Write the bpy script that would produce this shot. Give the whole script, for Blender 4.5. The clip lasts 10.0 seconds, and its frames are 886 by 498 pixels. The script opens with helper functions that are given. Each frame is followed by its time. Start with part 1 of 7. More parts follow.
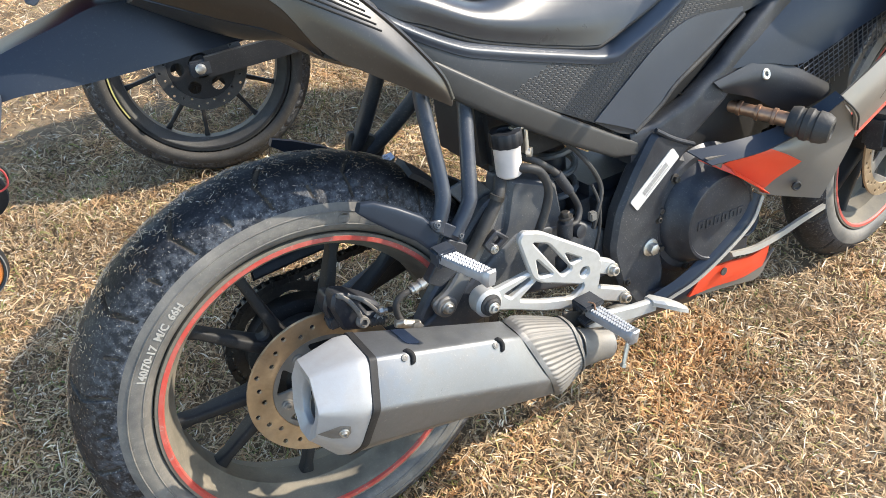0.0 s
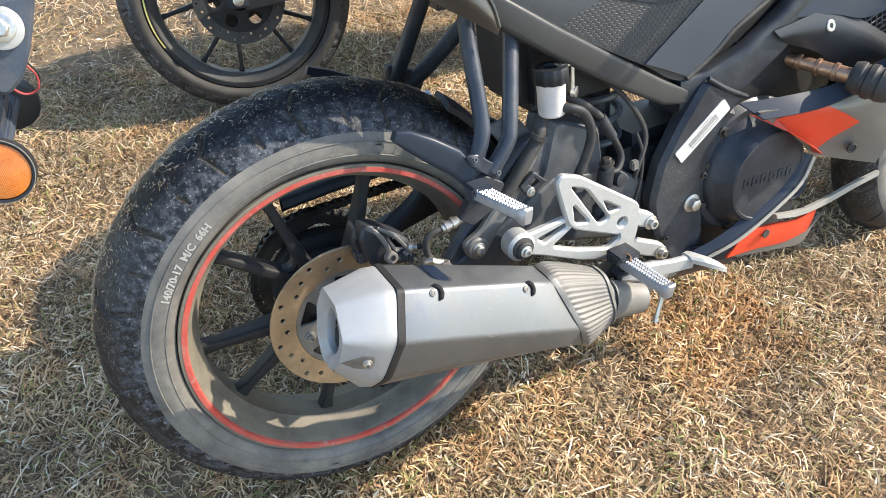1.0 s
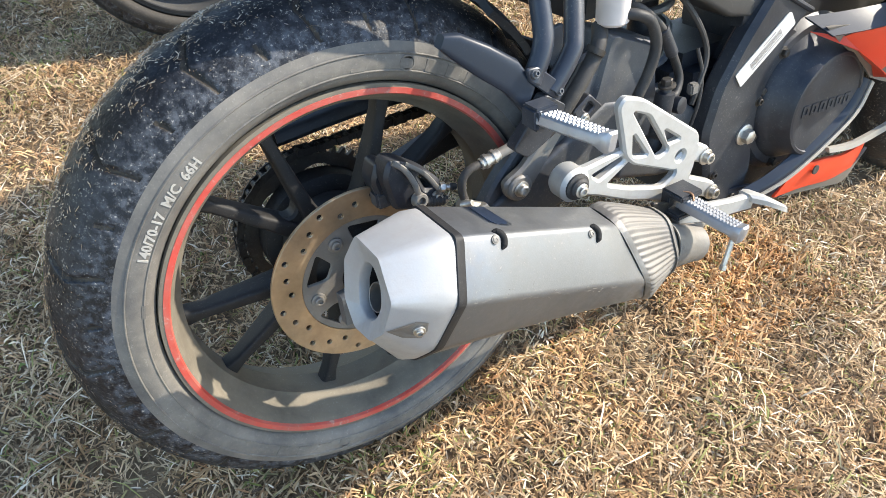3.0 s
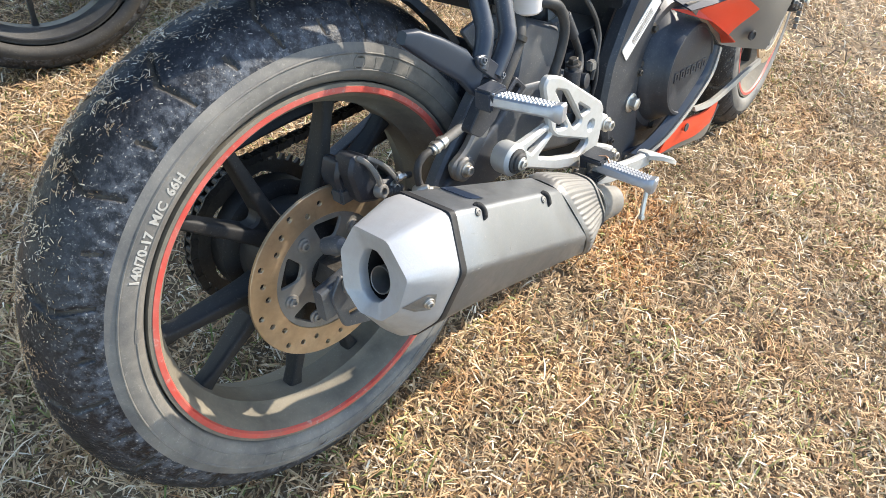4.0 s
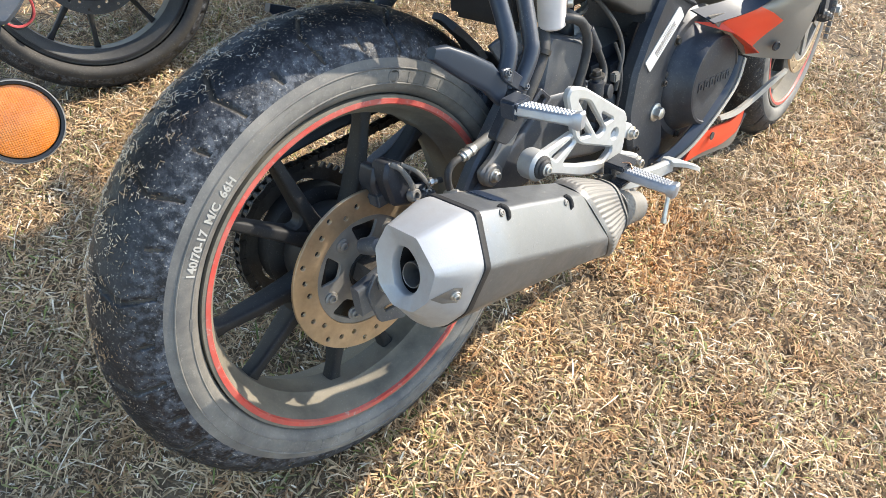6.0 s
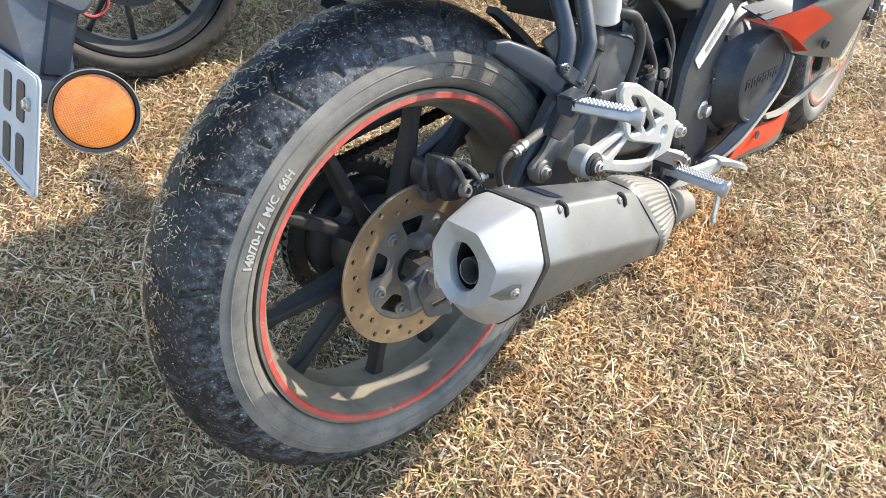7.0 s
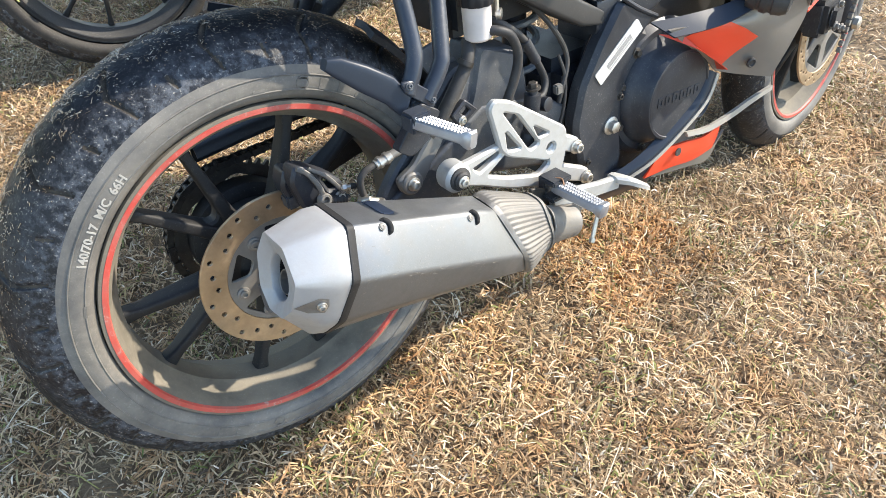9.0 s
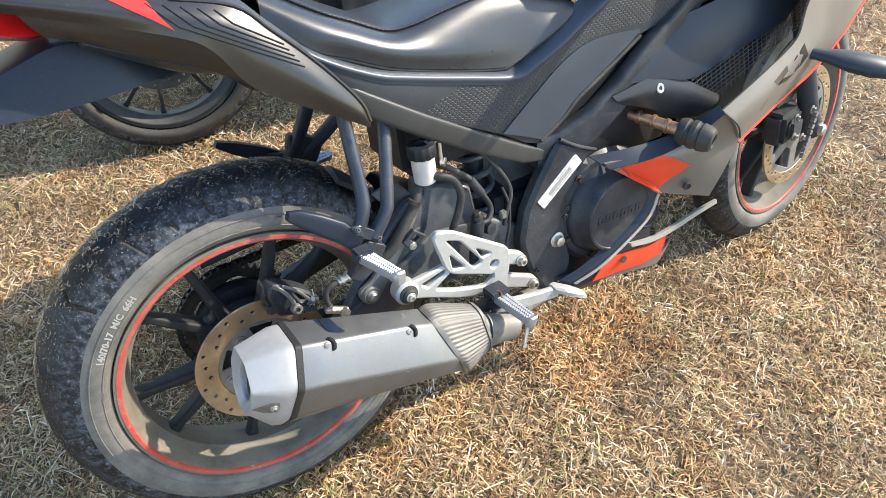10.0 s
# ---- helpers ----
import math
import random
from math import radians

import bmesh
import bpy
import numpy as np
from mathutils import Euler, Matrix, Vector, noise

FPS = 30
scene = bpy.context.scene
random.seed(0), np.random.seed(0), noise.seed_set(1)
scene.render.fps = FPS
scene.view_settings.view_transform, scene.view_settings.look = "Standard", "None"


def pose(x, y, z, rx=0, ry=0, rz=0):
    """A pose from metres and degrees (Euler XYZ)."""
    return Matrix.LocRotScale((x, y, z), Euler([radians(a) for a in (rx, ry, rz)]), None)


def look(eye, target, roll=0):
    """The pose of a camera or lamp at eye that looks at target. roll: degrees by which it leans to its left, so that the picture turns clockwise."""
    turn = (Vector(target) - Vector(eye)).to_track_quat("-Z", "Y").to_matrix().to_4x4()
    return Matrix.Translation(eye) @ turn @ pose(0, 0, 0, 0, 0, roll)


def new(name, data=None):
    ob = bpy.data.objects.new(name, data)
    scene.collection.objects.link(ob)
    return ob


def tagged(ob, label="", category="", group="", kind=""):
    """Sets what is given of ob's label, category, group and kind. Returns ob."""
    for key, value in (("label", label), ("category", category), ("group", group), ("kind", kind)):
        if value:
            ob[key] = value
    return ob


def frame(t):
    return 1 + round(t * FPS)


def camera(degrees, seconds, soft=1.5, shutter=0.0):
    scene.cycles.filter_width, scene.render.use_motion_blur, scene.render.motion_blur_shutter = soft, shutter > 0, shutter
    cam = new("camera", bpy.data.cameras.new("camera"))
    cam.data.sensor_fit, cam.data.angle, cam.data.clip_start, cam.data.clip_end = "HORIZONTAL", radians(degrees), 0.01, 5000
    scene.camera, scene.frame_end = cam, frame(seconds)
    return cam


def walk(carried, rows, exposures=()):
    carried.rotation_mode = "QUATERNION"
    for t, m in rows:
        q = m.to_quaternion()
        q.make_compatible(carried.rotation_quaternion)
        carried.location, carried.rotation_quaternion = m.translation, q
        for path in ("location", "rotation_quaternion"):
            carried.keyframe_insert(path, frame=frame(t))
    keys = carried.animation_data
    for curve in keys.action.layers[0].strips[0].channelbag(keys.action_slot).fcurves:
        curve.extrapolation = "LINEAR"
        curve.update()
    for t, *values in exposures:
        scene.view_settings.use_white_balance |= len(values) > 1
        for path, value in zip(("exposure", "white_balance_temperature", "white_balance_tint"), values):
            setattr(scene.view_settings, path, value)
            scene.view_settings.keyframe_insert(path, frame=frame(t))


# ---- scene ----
cam = camera(64.7, 10.0, soft=0.45)
PATH = [
    (0, (-0.151, -0.604, 1.060), (0.585, 0.705, -0.260), -2.12),
    (0.5, (-0.167, -0.611, 1.043), (0.530, 0.671, -0.325), 0.37),
    (1, (-0.161, -0.601, 1.020), (0.477, 0.680, -0.377), -0.53),
    (1.5, (-0.163, -0.587, 0.979), (0.445, 0.646, -0.475), -0.13),
    (2, (-0.172, -0.550, 0.936), (0.378, 0.683, -0.539), -0.65),
    (2.2, (-0.171, -0.530, 0.914), (0.355, 0.687, -0.582), -0.51),
    (3.3, (-0.263, -0.439, 0.897), (0.624, 0.599, -0.564), 4.83),
    (3.5, (-0.304, -0.428, 0.903), (0.656, 0.550, -0.554), 4.99),
    (4, (-0.350, -0.421, 0.908), (0.756, 0.429, -0.525), 8.54),
    (4.5, (-0.361, -0.437, 0.927), (0.787, 0.414, -0.473), 7.76),
    (5, (-0.366, -0.458, 0.933), (0.752, 0.417, -0.476), 7.51),
    (5.2, (-0.362, -0.465, 0.935), (0.746, 0.428, -0.470), 7.57),
    (6.3, (-0.384, -0.460, 0.937), (0.652, 0.524, -0.462), 4.29),
    (6.5, (-0.388, -0.444, 0.943), (0.657, 0.559, -0.436), 4.19),
    (7, (-0.407, -0.430, 0.929), (0.605, 0.543, -0.495), 5.00),
    (7.5, (-0.400, -0.429, 0.915), (0.626, 0.518, -0.516), 5.95),
    (8, (-0.380, -0.453, 0.914), (0.672, 0.465, -0.518), 7.26),
    (8.5, (-0.324, -0.497, 0.937), (0.762, 0.404, -0.480), 6.55),
    (9, (-0.220, -0.570, 0.976), (0.655, 0.472, -0.489), 3.98),
    (9.5, (-0.148, -0.637, 1.120), (0.553, 0.480, -0.383), 1.92),
    (10, (-0.115, -0.687, 1.199), (0.640, 0.496, -0.226), 0.60),
]
EXPOSURES = [(0.0, 1.51), (2.0, 1.48), (3.5, 1.65), (8.5, 1.67), (10.0, 1.51)]
walk(cam, [(t, look(eye, target, roll)) for t, eye, target, roll in PATH], EXPOSURES)

# ---- light ----
SUN_WAY = Vector((-1.25, 0.30, -1.0)).normalized()
world = bpy.data.worlds.new("sky")
scene.world = world
world.use_nodes = True
wn, wl = world.node_tree.nodes, world.node_tree.links
sky = wn.new("ShaderNodeTexSky")
sky.sky_type, sky.sun_disc = "NISHITA", False
sky.sun_elevation = math.asin(-SUN_WAY.z)
sky.sun_rotation = math.atan2(-SUN_WAY.x, -SUN_WAY.y)
sky.air_density, sky.dust_density, sky.ozone_density = 1.25, 0.6, 1.5
wn["Background"].inputs["Strength"].default_value = 0.160
wl.new(sky.outputs["Color"], wn["Background"].inputs["Color"])
sun = new("sun", bpy.data.lights.new("sun", "SUN"))
sun.data.energy, sun.data.angle, sun.data.color = 3.15, radians(0.55), (1.0, 0.91, 0.77)
sun.matrix_world = look((0, 0, 6), Vector((0, 0, 6)) + SUN_WAY)


# ---- materials ----
def surface(name, base, rough=0.5, metal=0.0, vary=0.25, scale=30.0, dust=0.0, dust_colour=(0.36, 0.31, 0.24), dust_scale=9.0,
            bump=0.15, bump_scale=220.0, flecks=None, fleck_scale=330.0, scuff=None, dust_range=(0.35, 0.75), coat=0.0):
    """A worn surface: base colour that varies at two scales, a film of dust, fine relief."""
    m = bpy.data.materials.new(name)
    m.use_nodes = True
    n, l = m.node_tree.nodes, m.node_tree.links
    b = n["Principled BSDF"]
    tc = n.new("ShaderNodeTexCoord")
    big, fine, dn = (n.new("ShaderNodeTexNoise") for _ in range(3))
    for tex, sc, det in ((big, scale, 4), (fine, bump_scale, 5), (dn, dust_scale, 7)):
        l.new(tc.outputs["Object"], tex.inputs["Vector"])
        tex.inputs["Scale"].default_value, tex.inputs["Detail"].default_value = sc, det
    dn.inputs["Roughness"].default_value = 0.68
    ramp = n.new("ShaderNodeMapRange")
    l.new(big.outputs["Fac"], ramp.inputs["Value"])
    ramp.inputs["From Min"].default_value, ramp.inputs["From Max"].default_value = 0.3, 0.7
    ramp.inputs["To Min"].default_value, ramp.inputs["To Max"].default_value = 1 - vary, 1 + vary
    hue = n.new("ShaderNodeMix")
    hue.data_type, hue.blend_type = "RGBA", "MULTIPLY"
    hue.inputs["Factor"].default_value = 1.0
    hue.inputs["A"].default_value = (*base, 1)
    l.new(ramp.outputs["Result"], hue.inputs["B"])
    colour = hue.outputs["Result"]
    rough_socket = None
    flecks = 0.35 * dust if flecks is None else flecks
    if dust:
        mask = n.new("ShaderNodeMapRange")
        l.new(dn.outputs["Fac"], mask.inputs["Value"])
        mask.inputs["From Min"].default_value, mask.inputs["From Max"].default_value = dust_range
        mask.inputs["To Max"].default_value = dust
        if scuff:
            # the dust lies thickest between two distances from the middle plane
            sep, away, band, low = (n.new(k) for k in ("ShaderNodeSeparateXYZ", "ShaderNodeMath", "ShaderNodeMapRange", "ShaderNodeMath"))
            away.operation, low.operation = "ABSOLUTE", "MULTIPLY"
            l.new(tc.outputs["Object"], sep.inputs["Vector"])
            l.new(sep.outputs["Y"], away.inputs[0])
            l.new(away.outputs["Value"], band.inputs["Value"])
            band.inputs["From Min"].default_value, band.inputs["From Max"].default_value = scuff
            band.inputs["To Min"].default_value = 0.03
            l.new(band.outputs["Result"], low.inputs[0])
            low.inputs[1].default_value = dust
            l.new(low.outputs["Value"], mask.inputs["To Max"])
        mx = n.new("ShaderNodeMix")
        mx.data_type = "RGBA"
        l.new(mask.outputs["Result"], mx.inputs["Factor"])
        l.new(colour, mx.inputs["A"])
        mx.inputs["B"].default_value = (*dust_colour, 1)
        colour = mx.outputs["Result"]
        rr = n.new("ShaderNodeMapRange")
        l.new(mask.outputs["Result"], rr.inputs["Value"])
        rr.inputs["To Min"].default_value, rr.inputs["To Max"].default_value = rough, 0.9
        rough_socket = rr.outputs["Result"]
    if flecks:
        fl = n.new("ShaderNodeTexNoise")
        l.new(tc.outputs["Object"], fl.inputs["Vector"])
        fl.inputs["Scale"].default_value, fl.inputs["Detail"].default_value = fleck_scale, 5.0
        fl.inputs["Roughness"].default_value = 0.75
        mk = n.new("ShaderNodeMapRange")
        l.new(fl.outputs["Fac"], mk.inputs["Value"])
        mk.inputs["From Min"].default_value, mk.inputs["From Max"].default_value = 0.575, 0.67
        mk.inputs["To Max"].default_value = flecks
        clump = n.new("ShaderNodeMapRange")
        l.new(dn.outputs["Fac"], clump.inputs["Value"])
        clump.inputs["From Min"].default_value, clump.inputs["From Max"].default_value = 0.40, 0.62
        clump.inputs["To Min"].default_value, clump.inputs["To Max"].default_value = 0.15 * flecks, flecks
        l.new(clump.outputs["Result"], mk.inputs["To Max"])
        mx = n.new("ShaderNodeMix")
        mx.data_type = "RGBA"
        l.new(mk.outputs["Result"], mx.inputs["Factor"])
        l.new(colour, mx.inputs["A"])
        mx.inputs["B"].default_value = (0.42, 0.39, 0.34, 1)
        colour = mx.outputs["Result"]
    l.new(colour, b.inputs["Base Color"])
    if rough_socket is not None:
        l.new(rough_socket, b.inputs["Roughness"])
    else:
        rr = n.new("ShaderNodeMapRange")
        l.new(big.outputs["Fac"], rr.inputs["Value"])
        rr.inputs["To Min"].default_value, rr.inputs["To Max"].default_value = max(rough - 0.1, 0.03), min(rough + 0.1, 1)
        l.new(rr.outputs["Result"], b.inputs["Roughness"])
    b.inputs["Metallic"].default_value = metal
    b.inputs["Specular IOR Level"].default_value = 0.5 if metal or max(base) > 0.1 or coat else 0.34
    b.inputs["Coat Weight"].default_value = coat
    bp = n.new("ShaderNodeBump")
    bp.inputs["Strength"].default_value, bp.inputs["Distance"].default_value = bump, 0.002
    l.new(fine.outputs["Fac"], bp.inputs["Height"])
    l.new(bp.outputs["Normal"], b.inputs["Normal"])
    return m


TREAD = surface("tread_rubber", (0.007, 0.008, 0.011), 0.48, vary=0.4, scale=24, dust=0.60, dust_colour=(0.155, 0.170, 0.195), dust_scale=95, bump=0.45, bump_scale=260, flecks=0.95, fleck_scale=290, scuff=(0.030, 0.062), dust_range=(0.44, 0.64))
SIDEWALL = surface("sidewall_rubber", (0.098, 0.093, 0.086), 0.58, vary=0.25, scale=12, dust=0.62, dust_colour=(0.255, 0.232, 0.195), dust_scale=15, bump=0.10, bump_scale=420, flecks=0.32, dust_range=(0.38, 0.67))
LETTER = surface("raised_rubber", (0.36, 0.34, 0.30), 0.8, vary=0.15, scale=60)
WHEEL_BLACK = surface("black_cast_alloy", (0.009, 0.009, 0.010), 0.52, vary=0.25, scale=18, dust=0.5, dust_colour=(0.045, 0.041, 0.036), dust_scale=11, bump=0.08, flecks=0.14)
RIM_DUST = surface("dust_filmed_rim", (0.030, 0.028, 0.025), 0.55, vary=0.3, scale=16, dust=0.95, dust_colour=(0.180, 0.156, 0.118), dust_scale=9, dust_range=(0.18, 0.55), bump=0.06, flecks=0.3)
FLASH = surface("deep_red_paint", (0.50, 0.022, 0.014), 0.30, vary=0.05, scale=8, dust=0.06, bump=0.02)
RED = surface("red_rim_stripe", (0.46, 0.052, 0.038), 0.40, vary=0.15, scale=25, dust=0.6, dust_colour=(0.36, 0.17, 0.13), dust_scale=30, flecks=0.5, fleck_scale=120)
ORANGE = surface("orange_red_paint", (0.72, 0.058, 0.018), 0.33, vary=0.05, scale=8, dust=0.08, bump=0.03)
DISC = surface("worn_brake_steel", (0.46, 0.35, 0.23), 0.36, 0.8, vary=0.35, scale=16, dust=0.55, dust_colour=(0.20, 0.14, 0.085), dust_scale=26, bump=0.05, bump_scale=500)
CARRIER = surface("grey_disc_carrier", (0.20, 0.19, 0.175), 0.48, 0.4, vary=0.2, scale=40, dust=0.5, dust_colour=(0.16, 0.14, 0.115), dust_scale=30)
STEEL_DARK = surface("oily_steel", (0.055, 0.05, 0.045), 0.5, 0.7, vary=0.3, scale=60, dust=0.5, dust_colour=(0.14, 0.12, 0.095), bump=0.4)
CHAIN = surface("greasy_chain_steel", (0.030, 0.027, 0.024), 0.48, 0.5, vary=0.4, scale=120, dust=0.35, dust_colour=(0.11, 0.095, 0.075), bump=0.5)
STEEL = surface("bolt_steel", (0.52, 0.50, 0.46), 0.35, 0.9, vary=0.2, scale=150, dust=0.35)
BAND = surface("black_seal_rubber", (0.010, 0.010, 0.011), 0.6, vary=0.2, scale=40, dust=0.25, dust_colour=(0.06, 0.055, 0.05))
MUFFLER = surface("satin_grey_muffler_skin", (0.185, 0.190, 0.195), 0.36, 0.72, vary=0.06, scale=14, dust=0.42, dust_colour=(0.165, 0.158, 0.145), dust_scale=46, bump=0.05, bump_scale=700, flecks=0.40, fleck_scale=330)
CAP = surface("cast_aluminium_cap", (0.335, 0.337, 0.340), 0.42, 0.3, vary=0.05, scale=20, dust=0.5, dust_colour=(0.275, 0.255, 0.225), dust_scale=38, bump=0.05, bump_scale=620, flecks=0.30, fleck_scale=300)
SHIELD = surface("dusty_ribbed_shield", (0.17, 0.162, 0.150), 0.52, 0.4, vary=0.15, scale=25, dust=0.6, dust_colour=(0.23, 0.205, 0.170), dust_scale=22, bump=0.12, flecks=0.2)
ALLOY = surface("cast_footrest_alloy", (0.45, 0.45, 0.435), 0.40, 0.3, vary=0.06, scale=25, dust=0.6, dust_colour=(0.33, 0.295, 0.245), dust_scale=30, bump=0.05, bump_scale=420)
CHROME = surface("ribbed_peg_alloy", (0.36, 0.38, 0.42), 0.36, 0.7, vary=0.1, scale=90, dust=0.35)
FRAME = surface("black_painted_frame", (0.017, 0.020, 0.027), 0.33, vary=0.3, scale=20, dust=0.55, dust_colour=(0.085, 0.084, 0.082), dust_scale=14, bump=0.06, flecks=0.25)
TUBE = surface("dark_grey_painted_tube", (0.028, 0.034, 0.046), 0.28, vary=0.15, scale=25, dust=0.35, dust_colour=(0.10, 0.098, 0.094), dust_scale=16, bump=0.06, flecks=0.25)
PLASTIC = surface("black_moulded_plastic", (0.014, 0.015, 0.018), 0.48, vary=0.2, scale=22, dust=0.3, dust_colour=(0.07, 0.066, 0.061), dust_scale=9, bump=0.08, bump_scale=900, flecks=0.16)
FENDER = surface("blue_black_fender_plastic", (0.014, 0.020, 0.032), 0.40, vary=0.12, scale=10, dust=0.18, dust_colour=(0.05, 0.057, 0.068), dust_scale=6, bump=0.04, bump_scale=900, flecks=0.05)
COWL = surface("dark_bronze_grey_paint", (0.014, 0.012, 0.011), 0.27, vary=0.08, scale=9, dust=0.2, dust_colour=(0.048, 0.041, 0.034), dust_scale=4, bump=0.02, coat=0.2)
PANEL = surface("satin_graphite_panel", (0.020, 0.022, 0.026), 0.38, vary=0.1, scale=9, dust=0.22, dust_colour=(0.065, 0.064, 0.062), dust_scale=6, bump=0.04, flecks=0.10)
TRIM = surface("slate_grey_trim", (0.040, 0.048, 0.062), 0.36, vary=0.08, scale=12, dust=0.15, dust_colour=(0.09, 0.09, 0.092), bump=0.04)
LEATHER = surface("black_seat_vinyl", (0.017, 0.019, 0.024), 0.27, vary=0.12, scale=18, dust=0.2, dust_colour=(0.07, 0.07, 0.07), dust_scale=6, bump=0.14, bump_scale=1100, coat=0.05)
TAUPE = surface("bronze_grey_fairing_paint", (0.185, 0.170, 0.150), 0.30, 0.3, vary=0.08, scale=7, dust=0.5, dust_colour=(0.26, 0.22, 0.175), dust_scale=7, bump=0.03)
ENGINE = surface("dark_engine_casting", (0.018, 0.021, 0.029), 0.42, 0.2, vary=0.25, scale=28, dust=0.5, dust_colour=(0.085, 0.084, 0.084), dust_scale=22, bump=0.10, bump_scale=600, flecks=0.25)
RUBBER = surface("black_rubber_hose", (0.024, 0.024, 0.025), 0.55, vary=0.25, scale=45, dust=0.4, dust_colour=(0.15, 0.13, 0.105), dust_scale=14, bump=0.25)
RESERVOIR = surface("milky_plastic_reservoir", (0.60, 0.545, 0.51), 0.42, vary=0.08, scale=50, dust=0.3, dust_colour=(0.45, 0.39, 0.33), bump=0.1)
BRONZE = surface("heat_stained_slider_bar", (0.34, 0.19, 0.115), 0.36, 0.75, vary=0.4, scale=60, dust=0.2)
WHITE = surface("white_sticker", (0.58, 0.56, 0.52), 0.55, vary=0.06, scale=60, dust=0.25)
INK = surface("faded_print", (0.36, 0.34, 0.32), 0.6, vary=0.1)
AMBER = surface("amber_reflector", (0.54, 0.135, 0.009), 0.22, vary=0.22, scale=45, dust=0.3, dust_colour=(0.50, 0.24, 0.08), dust_scale=60, bump=0.5, bump_scale=1000, coat=0.35)
def prisms(m):
    """Rows of small prisms pressed into a lens."""
    n, l = m.node_tree.nodes, m.node_tree.links
    cells, tc = n.new("ShaderNodeTexVoronoi"), n.new("ShaderNodeTexCoord")
    l.new(tc.outputs["Object"], cells.inputs["Vector"])
    cells.inputs["Scale"].default_value, cells.inputs["Randomness"].default_value = 640.0, 0.10
    bump = next(k for k in n if k.bl_idname == "ShaderNodeBump")
    bump.inputs["Strength"].default_value = 0.28
    l.new(cells.outputs["Distance"], bump.inputs["Height"])


prisms(AMBER)
PLATE = surface("scuffed_white_plate", (0.40, 0.41, 0.43), 0.45, vary=0.12, scale=22, dust=0.35, dust_colour=(0.30, 0.28, 0.25), bump=0.1)
BRACKET = surface("grey_blue_bracket", (0.055, 0.068, 0.092), 0.42, vary=0.25, scale=25, dust=0.45, dust_colour=(0.14, 0.125, 0.105), dust_scale=16, bump=0.06, dust_range=(0.48, 0.66))
TAILLIGHT = surface("red_lamp_lens", (0.55, 0.012, 0.012), 0.12, vary=0.1, scale=30, coat=0.5)
WIRE_RED = surface("red_wire", (0.42, 0.06, 0.06), 0.5)
SPRING = surface("blue_grey_spring", (0.10, 0.115, 0.135), 0.4, 0.3, dust=0.35)
YELLOW = surface("pale_yellow_arc", (0.62, 0.55, 0.18), 0.45, vary=0.2)
NET = surface("radiator_guard_net", (0.15, 0.155, 0.165), 0.45, 0.3)
# black for sooty bores, also put in gaps and recesses for their shade
DARKNESS = surface("soot_and_shade_black", (0.008, 0.008, 0.008), 0.8, vary=0.2)
GREY_CAST = surface("dusty_grey_casting", (0.058, 0.066, 0.080), 0.40, 0.2, vary=0.2, scale=24, dust=0.62, dust_colour=(0.165, 0.155, 0.138), dust_scale=26, bump=0.08, bump_scale=450, flecks=0.42)
GREY_DISC = surface("plain_brake_steel", (0.20, 0.19, 0.175), 0.44, 0.6, vary=0.25, scale=40, dust=0.5, dust_colour=(0.12, 0.105, 0.085), dust_scale=30)
RAIL = surface("satin_brown_grey_cover", (0.034, 0.033, 0.032), 0.40, vary=0.1, scale=9, dust=0.3, dust_colour=(0.10, 0.095, 0.088), dust_scale=8, bump=0.05, flecks=0.08)
SCALES = surface("matt_scale_field", (0.038, 0.037, 0.038), 0.46, vary=0.15, scale=12, dust=0.3, dust_colour=(0.09, 0.087, 0.083), dust_scale=7, bump=0.03)
LIP = surface("pale_dusty_lip", (0.36, 0.335, 0.295), 0.42, 0.2, vary=0.12, scale=25, dust=0.5, dust_colour=(0.30, 0.255, 0.20), dust_scale=14, bump=0.05)
OLD_RIM = surface("dull_grey_rim", (0.030, 0.030, 0.030), 0.5, vary=0.3, scale=20, dust=0.6, dust_colour=(0.085, 0.078, 0.066), dust_scale=14, bump=0.06)
OLD_RUBBER = surface("brown_weathered_rubber", (0.030, 0.028, 0.026), 0.7, vary=0.25, scale=18, dust=0.55, dust_colour=(0.085, 0.074, 0.060), dust_scale=24, bump=0.2, bump_scale=300, flecks=0.25)
PACKED = surface("dirt_packed_groove", (0.020, 0.018, 0.016), 0.9, vary=0.5, scale=60, dust=0.6, dust_colour=(0.13, 0.105, 0.075), dust_scale=40, bump=0.6)


from mathutils.bvhtree import BVHTree


# ---- mesh helpers ----
def part(name, shape, material, parent=None, label="", smooth=True, at=None, crease=38):
    """Links a bmesh or a mesh as one object, under a thing or a part."""
    if isinstance(shape, bmesh.types.BMesh):
        bmesh.ops.recalc_face_normals(shape, faces=shape.faces)
        me = bpy.data.meshes.new(name)
        shape.to_mesh(me)
        shape.free()
    else:
        me = shape
    if smooth:
        me.shade_smooth()
        me.set_sharp_from_angle(angle=radians(crease))
    if not me.materials:
        me.materials.append(material)
    ob = new(name, me)
    ob.parent = parent
    if at is not None:
        ob.matrix_local = at
    if label:
        tagged(ob, label)
    return ob


def join(*bms):
    """One bmesh out of several."""
    out = bms[0]
    for b in bms[1:]:
        me = bpy.data.meshes.new("tmp")
        b.to_mesh(me)
        b.free()
        out.from_mesh(me)
        bpy.data.meshes.remove(me)
    return out


